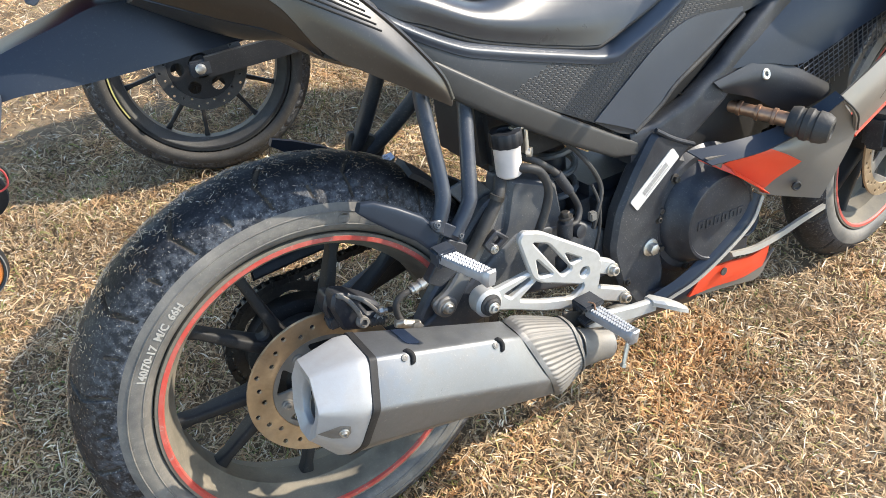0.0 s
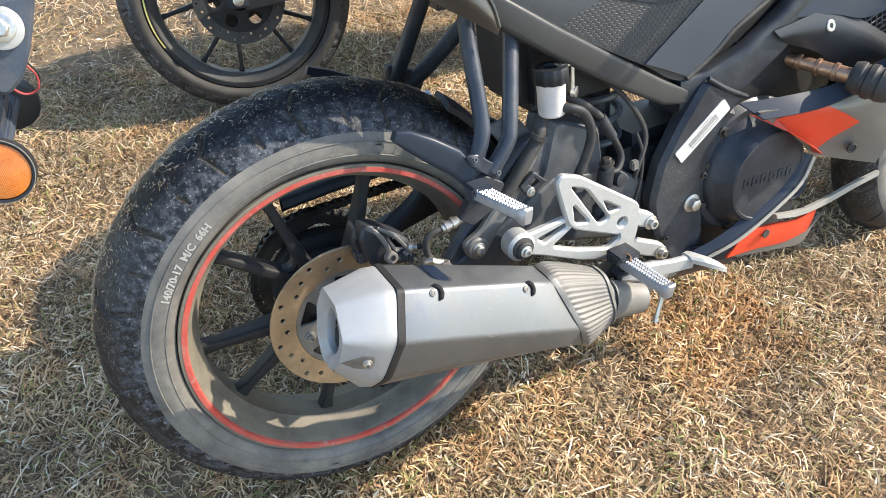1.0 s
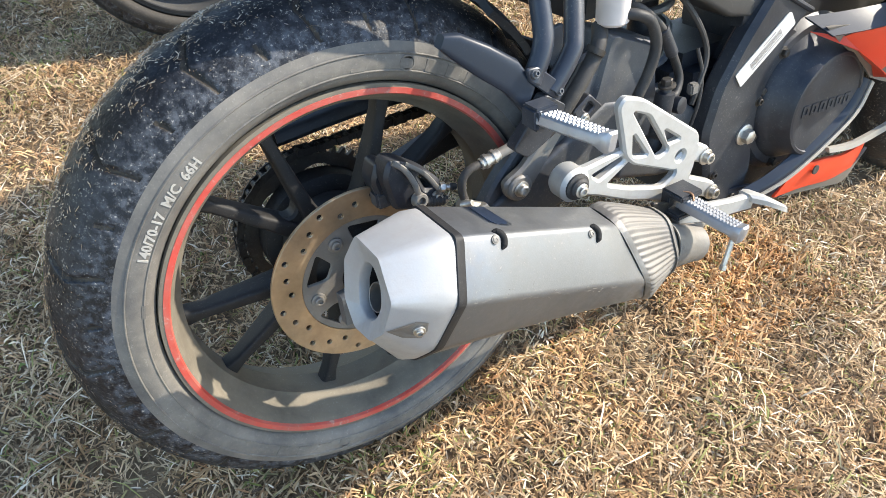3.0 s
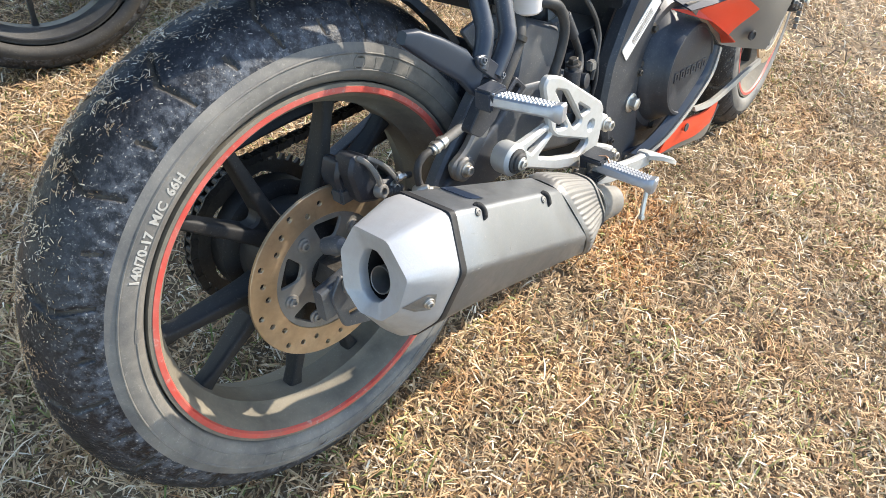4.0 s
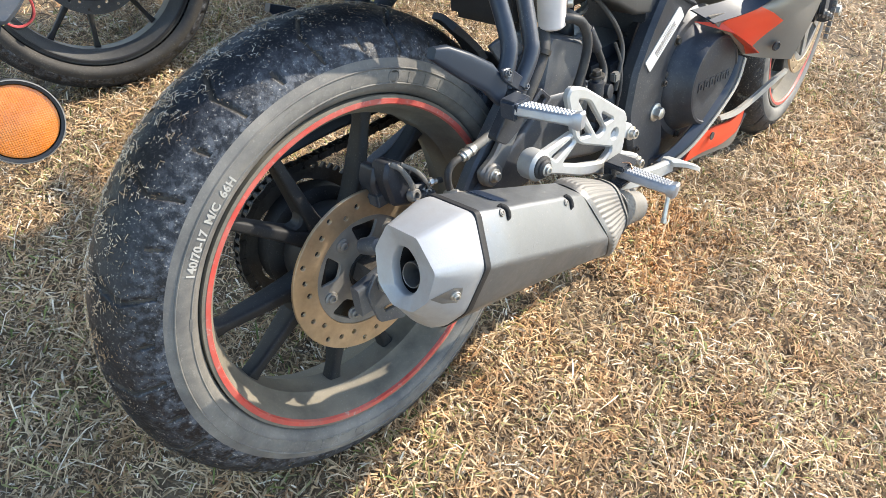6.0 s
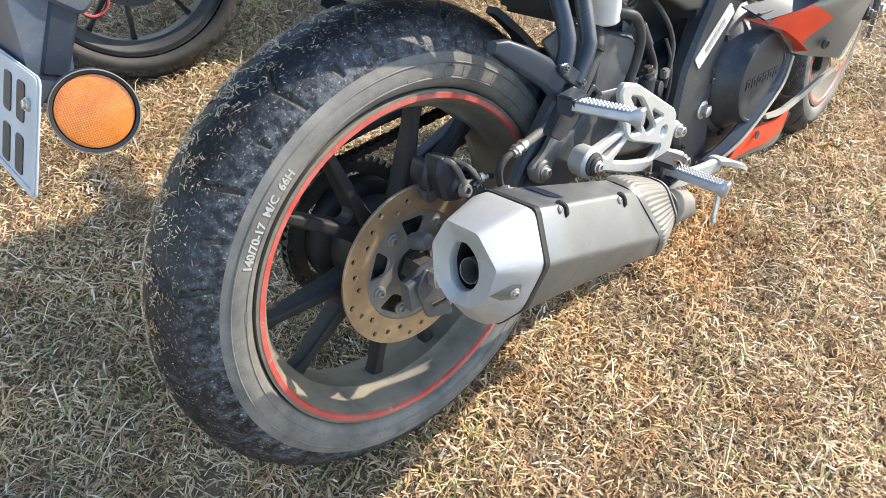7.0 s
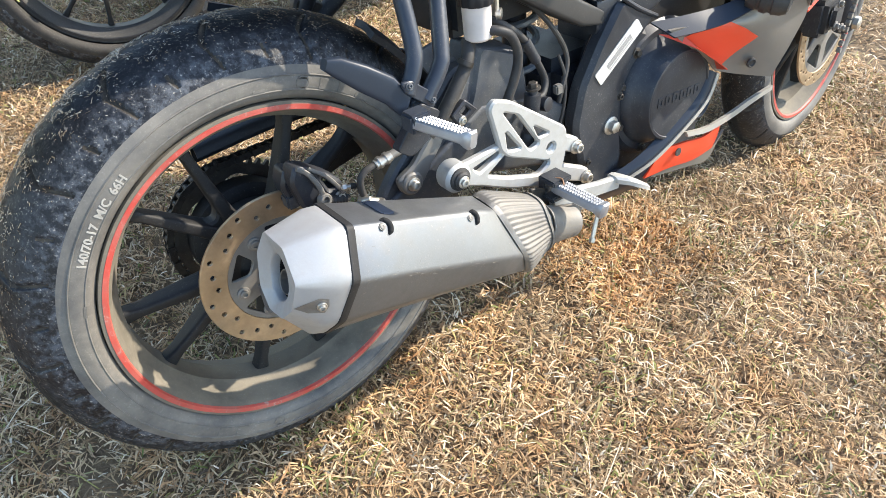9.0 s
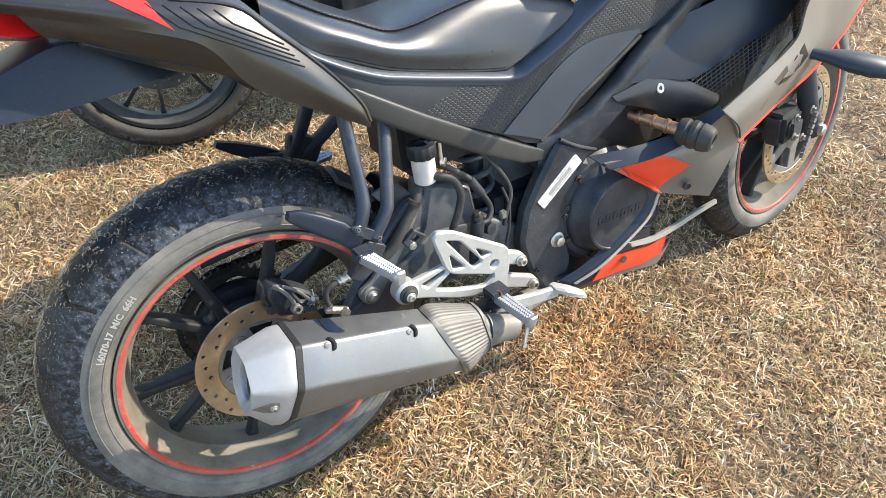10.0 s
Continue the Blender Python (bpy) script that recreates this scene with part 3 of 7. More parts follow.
def tread_mesh(name, prof, nu, long_every, phase, depth, side):
    """The running surface: a grid round the axle with grooves pressed into it. side: +1 or -1, the way the grooves sweep."""
    th = np.linspace(0, 2 * np.pi, nu, endpoint=False)
    y, r = prof[:, 0], prof[:, 1]
    half = np.abs(y).max()
    T, Y = np.meshgrid(np.degrees(th), y, indexing="ij")
    u = np.abs(Y) / half
    dig = np.zeros_like(T)
    shift = np.where(Y > 0, long_every / 2, 0)
    # long grooves that sweep back from the shoulder towards the crown, with a sharp bend half-way
    sweep = np.where(u > 0.60, (0.95 - u) * 6.0, 2.1 - (0.60 - u) * 8.0)
    d = (T - phase + shift - side * sweep + long_every / 2) % long_every - long_every / 2
    dig = np.maximum(dig, np.clip(1.4 - np.abs(d) / 0.60, 0, 1) * (u < 0.95) * (u > 0.17))
    # short nicks at the shoulder
    d = (T - phase + shift - long_every / 2 - side * (0.95 - u) * 6.0 + long_every / 2) % long_every - long_every / 2
    dig = np.maximum(dig, np.clip(1.35 - np.abs(d) / 0.6, 0, 1) * (u < 0.93) * (u > 0.80))
    R = r[None, :] - depth * dig
    co = np.stack([R * np.cos(np.radians(T)), Y, R * np.sin(np.radians(T))], -1)
    me = grid_mesh(name, co)
    floor = (dig > 0.7)[:, :-1].ravel()
    me.materials.append(TREAD)
    me.materials.append(PACKED)
    if len(floor) == len(me.polygons):
        me.polygons.foreach_set("material_index", floor.astype(np.int32))
    return me


def belt(prof, lo, hi):
    """The rows of a section whose radius lies between lo and hi, on the right."""
    return [(y, r) for y, r in prof if y < 0 and lo <= r <= hi]


def around(points, seg=180, name="ring"):
    """A lathe about the wheel's axle: rows of (y, r)."""
    th = np.linspace(0, 2 * np.pi, seg, endpoint=False)
    p = np.array(points)
    co = np.stack([np.outer(np.cos(th), p[:, 1]), np.tile(p[:, 0], (seg, 1)), np.outer(np.sin(th), p[:, 1])], -1)
    return grid_mesh(name, co)


def rim_profile(rr, half):
    """Closed section of a cast rim: right lip, well, left lip and back along the inside."""
    outer = [(-half, rr - 0.0095), (-half - 0.0008, rr - 0.004), (-half, rr), (-half + 0.007, rr), (-half + 0.011, rr - 0.010), (-0.022, rr - 0.012), (-0.015, rr - 0.022), (0.015, rr - 0.022), (0.022, rr - 0.012), (half - 0.011, rr - 0.010), (half - 0.007, rr), (half, rr), (half, rr - 0.012)]
    inner = [(half - 0.006, rr - 0.0165), (0.028, rr - 0.021), (0.018, rr - 0.030), (-0.018, rr - 0.030), (-0.028, rr - 0.021), (-half + 0.008, rr - 0.0165)]
    return outer + inner + [outer[0]]


def sidewall_text(text, size, radius, middle, y_face, name, parent, material):
    """Raised letters bent round the wheel, tops outward, read clockwise from the right."""
    cu = bpy.data.curves.new("text", "FONT")
    cu.body, cu.size, cu.extrude, cu.offset, cu.resolution_u, cu.align_x = text, size, 0.0006, 0.00035, 2, "CENTER"
    ob = new("text", cu)
    bpy.context.view_layer.update()
    me = bpy.data.meshes.new_from_object(ob.evaluated_get(bpy.context.evaluated_depsgraph_get()))
    bpy.data.objects.remove(ob)
    bpy.data.curves.remove(cu)
    for v in me.vertices:
        a = radians(middle) - v.co.x / radius
        r = radius + v.co.y - size * 0.35
        v.co = (r * math.cos(a), y_face - v.co.z, r * math.sin(a))
    me.materials.clear()
    return part(name, me, material, parent, smooth=False)


def arc_bar(r0, r1, a0, a1, y_face, thick=0.0007, n=4):
    """A raised mark on a sidewall between two radii and two angles."""
    rings = []
    for k in range(n + 1):
        a = radians(a0 + (a1 - a0) * k / n)
        c, s = math.cos(a), math.sin(a)
        rings.append([(r0 * c, y_face, r0 * s), (r1 * c, y_face, r1 * s), (r1 * c, y_face - thick, r1 * s), (r0 * c, y_face - thick, r0 * s)])
    return rings_to_bm(rings)


def ring_mark(r, a, y_face, size):
    c = (r * math.cos(radians(a)), y_face, r * math.sin(radians(a)))
    return turned(c, (0, -1, 0), [(0, size * 0.8), (0.0007, size * 0.8), (0.0007, size), (0, size)], 20)


def spoke(a_hub, a_rim, r0, r1, y, w0, w1, d0, d1):
    """One tapered cast spoke from hub to rim, angles in degrees."""
    p0 = Vector((r0 * math.cos(radians(a_hub)), y, r0 * math.sin(radians(a_hub))))
    p1 = Vector((r1 * math.cos(radians(a_rim)), y, r1 * math.sin(radians(a_rim))))
    way = (p1 - p0).normalized()
    side = way.cross(Vector((0, 1, 0)))
    rings = []
    for k in range(7):
        t = k / 6
        flare = 1 + 0.9 * max(0, (t - 0.8) / 0.2) ** 2 + 0.35 * max(0, (0.2 - t) / 0.2)
        w, d = (w0 + (w1 - w0) * t) * flare / 2, (d0 + (d1 - d0) * t) / 2
        p = p0 + (p1 - p0) * t
        shape = rounded([(-1, -1), (1, -1), (1, 1), (-1, 1)], 0.55, 4)
        rings.append([p + side * (w * a) + Vector((0, d * b, 0)) for a, b in shape])
    return rings_to_bm(rings)


def build_wheel(name, label, rr, half, tyre_scale, tyre_half, at, spoke_first, fine, parent=None, slim=1.0):
    """A cast wheel with its tyre: rim barrel, stripe, spokes, hub, tread and sidewalls."""
    rim = part(name, around(rim_profile(rr, half), 144, name), RIM_DUST, parent or bike, label, at=at)
    prof = resample(tyre_profile(tyre_scale, tyre_half), 121 if fine else 61)
    edge = 0.2245 + (0.262 - 0.2245) * tyre_scale
    mid = [i for i in range(len(prof)) if prof[i, 1] >= edge]
    run = prof[mid[0]:mid[-1] + 1]
    if fine:
        part("tread", tread_mesh("tread", run, 1260, 21.7, 90.2, 0.0044, 1), TREAD, rim, "black grooved tyre tread with dust and stuck straw")
    else:
        part("tread", tread_mesh("tread", run, 540, 24.0, 10.0, 0.004, 1), TREAD, rim, "black grooved tyre tread")
    right = [tuple(p) for p in prof[:mid[0] + 1]]
    left = [tuple(p) for p in prof[mid[-1]:]]
    part("sidewall", around(right, 240, "sidewall"), SIDEWALL, rim, "dusty grey tyre sidewall")
    part("sidewall", around(left, 120, "sidewall"), SIDEWALL, rim)
    k = -half - 0.0012
    part("rim_stripe", around([(k + 0.004, rr - 0.0032), (k, rr - 0.004), (k, rr - 0.0098), (k + 0.003, rr - 0.0115), (k + 0.007, rr - 0.0125)], 200, "rim_stripe"), RED, rim, "red painted rim stripe")
    for p in range(5):
        for side in (-1, 1):
            mid_a = spoke_first + 72 * p
            part("spoke", spoke(mid_a + side * 7.0, mid_a + side * 14.8, 0.060, rr - 0.026, 0.006, 0.024 * slim, 0.0135 * slim, 0.046 * slim, 0.024 * slim), WHEEL_BLACK, rim)
        web = rounded([(0.052 * math.cos(radians(mid_a + d)) + 0, 0.052 * math.sin(radians(mid_a + d))) if r == 0 else (r * math.cos(radians(mid_a + d)), r * math.sin(radians(mid_a + d))) for d, r in ((-14, 0), (14, 0), (11, 0.108), (0, 0.088), (-11, 0.108))], 0.008)
        part("spoke_web", plate(web, thick=0.022, bevel=0.003, at=Matrix.Translation((0, -0.006, 0))), WHEEL_BLACK, rim)
    part("hub", turned((0, 0.06, 0), (0, -1, 0), [(0, 0.045), (0.02, 0.062), (0.045, 0.064), (0.075, 0.060), (0.095, 0.050), (0.102, 0.030), (0.112, 0.024)], 40), WHEEL_BLACK, rim)
    return rim


def drilled_disc(name, label, r_out, r_in, y, parent, first=0.0, holes=30, material=None):
    """A drilled brake disc ring."""
    hs = [circle(0, 0, r_in, 72)]
    for k in range(holes):
        a = radians(first + 360 / holes * k)
        r = r_out - (0.009, 0.016, 0.0225)[k % 3]
        hs.append(circle(r * math.cos(a), r * math.sin(a), 0.0033, 10))
    return part(name, plate(circle(0, 0, r_out, 120), hs, 0.0045, 0.0006, Matrix.Translation((0, y, 0))), material or DISC, parent, label)


rear = build_wheel("rear_wheel", "black cast rear wheel with a red rim stripe", 0.2215, 0.058, 1.0, 0.0655, AXLE @ Matrix.Translation((0, YC, 0)), 52, True, None, 0.85)
FACE = -0.0655
sidewall_text("140/70-17  M/C  66H", 0.0128, 0.2425, 137.3, FACE + 0.0004, "size_lettering", rear, LETTER)
for r in (0.2358, 0.2530):
    part("sidewall_ring", around([(FACE + 0.0012, r - 0.0012), (FACE + 0.0001, r - 0.0003), (FACE + 0.0001, r + 0.0003), (FACE + 0.0012, r + 0.0012)], 200, "sidewall_ring"), SIDEWALL, rear)
part("maker_mark", ring_mark(0.2435, 71.5, FACE + 0.0006, 0.0085), SIDEWALL, rear)
part("maker_mark", ring_mark(0.2435, -106.8, FACE + 0.0006, 0.0085), SIDEWALL, rear)
for first, count, step in ((66.5, 3, -6.0), (-111.5, 3, -6.3)):
    for k in range(count):
        a = first + step * k
        part("maker_bar", arc_bar(0.2375, 0.2495, a, a - 4.2, FACE + 0.0007), SIDEWALL, rear)
for k in range(8):
    a = -92 + 4.6 * k
    part("name_bar", arc_bar(0.2385, 0.2485, a, a + 3.0, FACE + 0.0007), SIDEWALL, rear)
for k, (a, r) in enumerate(((104, 0.246), (108, 0.239), (113, 0.2405), (163, 0.236), (197, 0.241), (206, 0.240), (222, 0.236), (84, 0.239))):
    part("small_print", arc_bar(r - 0.0016, r + 0.0016, a - 1.8, a + 1.8, FACE + 0.0006, 0.0004), SIDEWALL, rear)

# straw and dirt stuck to the tread
rng = np.random.default_rng(11)
bits = []
for k in range(14000):
    a = radians(rng.uniform(35, 235))
    y = rng.normal(0.004, 0.024)
    if math.sin(a * 31 + y * 90) + math.sin(a * 67 - y * 210) + rng.normal(0, 0.5) < 0.15:
        continue
    if abs(y) > 0.05:
        continue
    r = 0.3118 - 0.0445 * (abs(y) / 0.058) ** 2.1
    ln, w, tw = rng.lognormal(-6.25, 0.70), rng.uniform(0.00022, 0.00060), rng.uniform(0, math.pi)
    ln = min(ln, 0.0075)
    tang = Vector((-math.sin(a), 0, math.cos(a)))
    d = tang * math.cos(tw) + Vector((0, 1, 0)) * math.sin(tw)
    s = tang * -math.sin(tw) + Vector((0, 1, 0)) * math.cos(tw)
    out = Vector((math.cos(a), 0, math.sin(a)))
    c = out * (r + 0.0009) + Vector((0, y, 0))
    bits += [c - d * ln - s * w, c - d * ln + s * w, c + d * ln * 0.2 + s * w + out * 0.0006, c + d * ln * 0.2 - s * w + out * 0.0006, c + d * ln + s * w * 0.3, c + d * ln - s * w * 0.3]
bits = np.array([tuple(v) for v in bits])
q = np.arange(len(bits)).reshape(-1, 6)
tagged(part("stuck_straw", quick_mesh("stuck_straw", bits, np.concatenate([q[:, [0, 1, 2, 3]], q[:, [3, 2, 4, 5]]])), STUCK, rear, smooth=False), "bits of dry straw stuck to the tread", kind="stuff")

# rear brake
disc = drilled_disc("brake_disc", "worn drilled brake disc with a golden film", 0.1085, 0.074, -0.054, rear, 4)
windows = [rounded([(0.069 * math.cos(radians(a + d)), 0.069 * math.sin(radians(a + d))) if k < 2 else (0.044 * math.cos(radians(a + d)), 0.044 * math.sin(radians(a + d))) for k, d in enumerate((-17, 17, 13, -13))], 0.005) for a in (9, 81, 153, 225, 297)]
part("disc_carrier", plate(circle(0, 0, 0.0745, 90), [circle(0, 0, 0.026, 30), *windows], 0.005, 0.0008, Matrix.Translation((0, -0.0525, 0))), CARRIER, rear, "grey slotted disc carrier")
for a in (45, 117, 189, 237, 333):
    part("disc_bolt", bolt((0.0585 * math.cos(radians(a)), -0.0535, 0.0585 * math.sin(radians(a))), (0, -1, 0), 0.0058, 0.004, False), CARRIER, rear)
part("axle_end", turned((0, -0.05, 0), (0, -1, 0), [(0, 0.022), (0.03, 0.02), (0.034, 0.017), (0.048, 0.016), (0.052, 0.012)], 6), STEEL_DARK, rear)
teeth = []
for k in range(48):
    for r, d in ((0.094, -0.30), (0.1015, -0.12), (0.1015, 0.12), (0.094, 0.30)):
        a = 2 * math.pi * (k + d) / 48
        teeth.append((r * math.cos(a), r * math.sin(a)))
lighten = [circle(0.068 * math.cos(radians(a)), 0.068 * math.sin(radians(a)), 0.013, 14, 0.020, radians(a)) for a in range(20, 380, 60)]
part("sprocket", plate(teeth, [circle(0, 0, 0.03, 24), *lighten], 0.006, 0.0005, Matrix.Translation((0, 0.078, 0))), STEEL_DARK, rear, "oily rear sprocket")
part("cush_drive", turned((0, 0.08, 0), (0, -1, 0), [(0, 0.05), (0.004, 0.078), (0.03, 0.078), (0.036, 0.072), (0.04, 0.05)], 40), WHEEL_BLACK, rear)


def chain_links(path, pitch, y):
    """Roller chain along a line in the wheel's plane."""
    line = [Vector((x, 0, z)) for x, z in path]
    out, carry, k = [], 0.0, 0
    for a, b in zip(line, line[1:]):
        d = (b - a).length
        while carry < d:
            p, w = a + (b - a) * (carry / d), (b - a).normalized()
            t = Matrix.Translation((p.x, y, p.z)) @ Matrix.Rotation(-math.atan2(w.z, w.x), 4, "Y")
            wide = 0.0075 if k % 2 else 0.0055
            for s in (-1, 1):
                link = plate(rounded([(-0.0095, -0.0055), (-0.003, -0.0042), (0.003, -0.0042), (0.0095, -0.0055), (0.0095, 0.0055), (0.003, 0.0042), (-0.003, 0.0042), (-0.0095, 0.0055)], 0.003, 2), (), 0.0016, 0, t @ Matrix.Translation((0, s * wide - 0.0008, 0)))
                out.append(link)
            out.append(turned(t @ Vector((pitch / 2, -0.007, 0)), (0, 1, 0), [(0, 0.0042), (0.014, 0.0042)], 8))
            carry += pitch
            k += 1
        carry -= d
    return join(*out)


chain_path = [(0.47, 0.098), (0.25, 0.103)] + [(0.101 * math.cos(radians(a)), 0.101 * math.sin(radians(a))) for a in range(84, 285, 6)] + [(0.25, -0.055), (0.47, -0.01)]
piece("chain", chain_links(chain_path, 0.0127, 0.087), CHAIN, "greasy drive chain")
guard = [[(x, y, z + dz) for x, z in ((-0.03, 0.128), (0.08, 0.135), (0.20, 0.132), (0.32, 0.128))] for y, dz in ((0.076, -0.004), (0.082, 0.008), (0.100, 0.008), (0.106, -0.022))]
piece("chain_guard", skin(guard, 0.0025, 3, (0, 0, -1)), PLASTIC, "black plastic chain guard")


# ---- silencer ----
MA, MV = Vector((0.936, 0, -0.352)), Vector((0.352, 0, 0.936))


def mp(s, y, v):
    """A point by its distance along the silencer, its side and its height across it."""
    p = MA * s + MV * v
    return Vector((p.x, y, p.z))


HEXSEC = [(-0.172, 0.146), (-0.239, 0.149), (-0.266, 0.101), (-0.252, 0.046), (-0.226, 0.016), (-0.186, 0.010), (-0.152, 0.040), (-0.150, 0.115)]

HEXFRONT = [(-0.172, 0.141), (-0.214, 0.139), (-0.241, 0.084), (-0.230, 0.054), (-0.210, 0.040), (-0.184, 0.038), (-0.158, 0.056), (-0.153, 0.115)]


def section(s, size=1.0, shift=(0, 0), corner=0.0045, skew=0.0):
    cy, cv = -0.210, 0.080
    f = min(max((s + 0.045) / 0.21, 0.0), 1.0)
    pts = [(cy + (y + (y2 - y) * f - cy) * size + shift[0], cv + (v + (v2 - v) * f - cv) * size + shift[1]) for (y, v), (y2, v2) in zip(HEXSEC, HEXFRONT)]
    return [mp(s + skew * (0.145 - v), y, v) for y, v in rounded(pts, corner, 3)]


muffler = piece("silencer", rings_to_bm([section(-0.036, 0.985), section(-0.034, 1.0), section(0.02, 1.0, skew=0.10), section(0.07, 1.0, skew=0.28), section(0.13, 1.0, skew=0.58), section(0.173, 0.995, skew=0.80), section(0.175, 0.96, skew=0.80)]), MUFFLER, "satin grey six-sided silencer with scratches and dust")
piece("black_trim", rings_to_bm([section(-0.0425, 0.985), section(-0.0415, 1.010), section(-0.0335, 1.018), section(-0.032, 1.0)], cap0=False, cap1=False), BAND, "black seal band", of=muffler)
# end cap: a faceted shell whose slanted face carries the outlet
FACE_RING = [(-0.180, 0.124), (-0.224, 0.1255), (-0.2535, 0.1000), (-0.2465, 0.066), (-0.226, 0.045), (-0.196, 0.040), (-0.172, 0.056), (-0.164, 0.092)]


def face_ring(s, grow, corner=0.003):
    cy, cv = -0.206, 0.083
    return [mp(s - 0.10 * (v - cv), cy + (y - cy) * grow, cv + (v - cv) * grow) for y, v in rounded(FACE_RING, corner, 3)]


OUTLET = [(-0.190, 0.104), (-0.206, 0.107), (-0.222, 0.096), (-0.2275, 0.080), (-0.221, 0.064), (-0.206, 0.054), (-0.192, 0.060), (-0.185, 0.082)]


def hole_ring(s, grow):
    cy, cv = -0.206, 0.081
    return [mp(s - 0.10 * (v - cv), cy + (y - cy) * grow, cv + (v - cv) * grow) for y, v in rounded(OUTLET, 0.007, 3)]


cap = piece("end_cap", rings_to_bm([section(-0.036, 0.90), section(-0.0365, 0.975), section(-0.043, 0.992, corner=0.009), section(-0.056, 0.975, corner=0.012), face_ring(-0.0925, 1.03, 0.006), face_ring(-0.0960, 0.985, 0.004), hole_ring(-0.0900, 1.06), hole_ring(-0.0880, 1.0), hole_ring(-0.080, 0.985)], cap0=False, cap1=False), CAP, "bright cast aluminium end cap", of=muffler)
piece("tail_bore", rings_to_bm([hole_ring(-0.0805, 0.99), hole_ring(-0.060, 0.98), hole_ring(-0.035, 0.98)], cap0=False), DARKNESS, of=muffler)
piece("tail_pipe", turned(mp(-0.040, -0.209, 0.078), -MA, [(0, 0.0134), (0.044, 0.0134), (0.0445, 0.0130), (0.0440, 0.0124), (0.001, 0.0124)], 30, caps=False), GREY_DISC, "small steel tail pipe", of=muffler)
piece("pipe_throat", turned(mp(-0.0500, -0.209, 0.078), -MA, [(0, 0.0123), (0.0006, 0.0123)], 30), DARKNESS, of=muffler)


def tree_of(ob):
    """A search tree over the faces of a part."""
    return BVHTree.FromPolygons([v.co.copy() for v in ob.data.vertices], [tuple(p.vertices) for p in ob.data.polygons])


# the cap's bolt sits in a wedge-shaped pocket
cap_way = Vector((-0.55, -0.75, -0.1)).normalized()
cap_hit = tree_of(cap).ray_cast(mp(-0.0660, -0.250, 0.0746) + cap_way * 0.1, -cap_way)
if cap_hit[0] is not None:
    out_way = (cap_hit[1] if cap_hit[1].dot(cap_way) > 0 else -cap_hit[1])
    along = (-MA - out_way * (-MA).dot(out_way)).normalized()
    across = out_way.cross(along)
    shape = [(0.026, 0.0035), (0.010, 0.0095), (-0.007, 0.0090), (-0.0095, 0.0), (-0.007, -0.0095), (0.004, -0.0100)]
    bmp = bmesh.new()
    lip = [bmp.verts.new(cap_hit[0] + along * a + across * b + out_way * 0.0007) for a, b in shape]
    rim_in = [bmp.verts.new(cap_hit[0] + along * a * 0.86 + across * b * 0.86 + out_way * 0.0009) for a, b in shape]
    low = [bmp.verts.new(cap_hit[0] + along * (a * 0.55 - 0.001) + across * b * 0.62 + out_way * 0.0003) for a, b in shape]
    for a, b in ((lip, rim_in), (rim_in, low)):
        for i in range(6):
            bmp.faces.new((a[i - 1], a[i], b[i], b[i - 1]))
    bmp.faces.new(low)
    piece("bolt_pocket", bmp, GREY_DISC, "wedge-shaped bolt pocket", smooth=False, of=muffler)
    piece("cap_bolt", bolt(cap_hit[0] + out_way * 0.0008 - along * 0.002, out_way, 0.0036, 0.0030, False), STEEL, of=muffler)

# dark slots with a bright bolt in each
mt = tree_of(muffler)
rng_m = np.random.default_rng(21)
scuffs = []
for k in range(80):
    s0 = rng_m.uniform(-0.028, 0.20)
    v0 = 0.099 - 0.08 * max(s0, 0) + rng_m.normal(0, 0.004) if k % 4 else rng_m.uniform(0.09, 0.13) - 0.08 * max(s0, 0)
    ln, dv = min(rng_m.lognormal(-5.7, 0.6), 0.012), rng_m.normal(0, 0.5)
    ends = [mt.ray_cast(mp(a, -0.35, b), Vector((0, 1, 0)))[0] for a, b in ((s0, v0), (s0 + ln, v0 + ln * dv))]
    if None not in ends:
        scuffs.append(rod(ends[0], ends[1], rng_m.uniform(0.00006, 0.00016), seg=4, bevel=0.00003))
tagged(piece("edge_scuffs", join(*scuffs), SHIELD, "bright scratches on the lower edge", of=muffler), kind="stuff")
slot_way = (MV * 0.55 + Vector((0, -0.83, 0))).normalized()
for s0, y0, v0 in ((0.003, -0.236, 0.143), (0.137, -0.2205, 0.134)):
    hit = mt.ray_cast(mp(s0, y0, v0) + slot_way * 0.05, -slot_way)
    if hit[0] is None:
        continue
    down = (MV * -0.90 + Vector((0, -0.44, 0))).normalized()
    slot = []
    for d in range(-100, 75, 25):
        q = mp(s0, y0, v0) + MA * (0.0030 + 0.0085 * math.cos(radians(d))) + down * (0.0015 + 0.0090 * math.sin(radians(d)))
        h2 = mt.ray_cast(q + slot_way * 0.05, -slot_way)
        if h2[0] is not None:
            slot.append(h2[0] + slot_way * 0.0002)
    if len(slot) > 3:
        piece("bolt_slot", tube(slot, [0.0012] + [0.0034] * (len(slot) - 2) + [0.0012], 10, 4), DARKNESS, of=muffler)
    piece("slot_bolt", bolt(hit[0] + slot_way * 0.0002, slot_way, 0.0027, 0.0008, False), GREY_DISC, of=muffler)
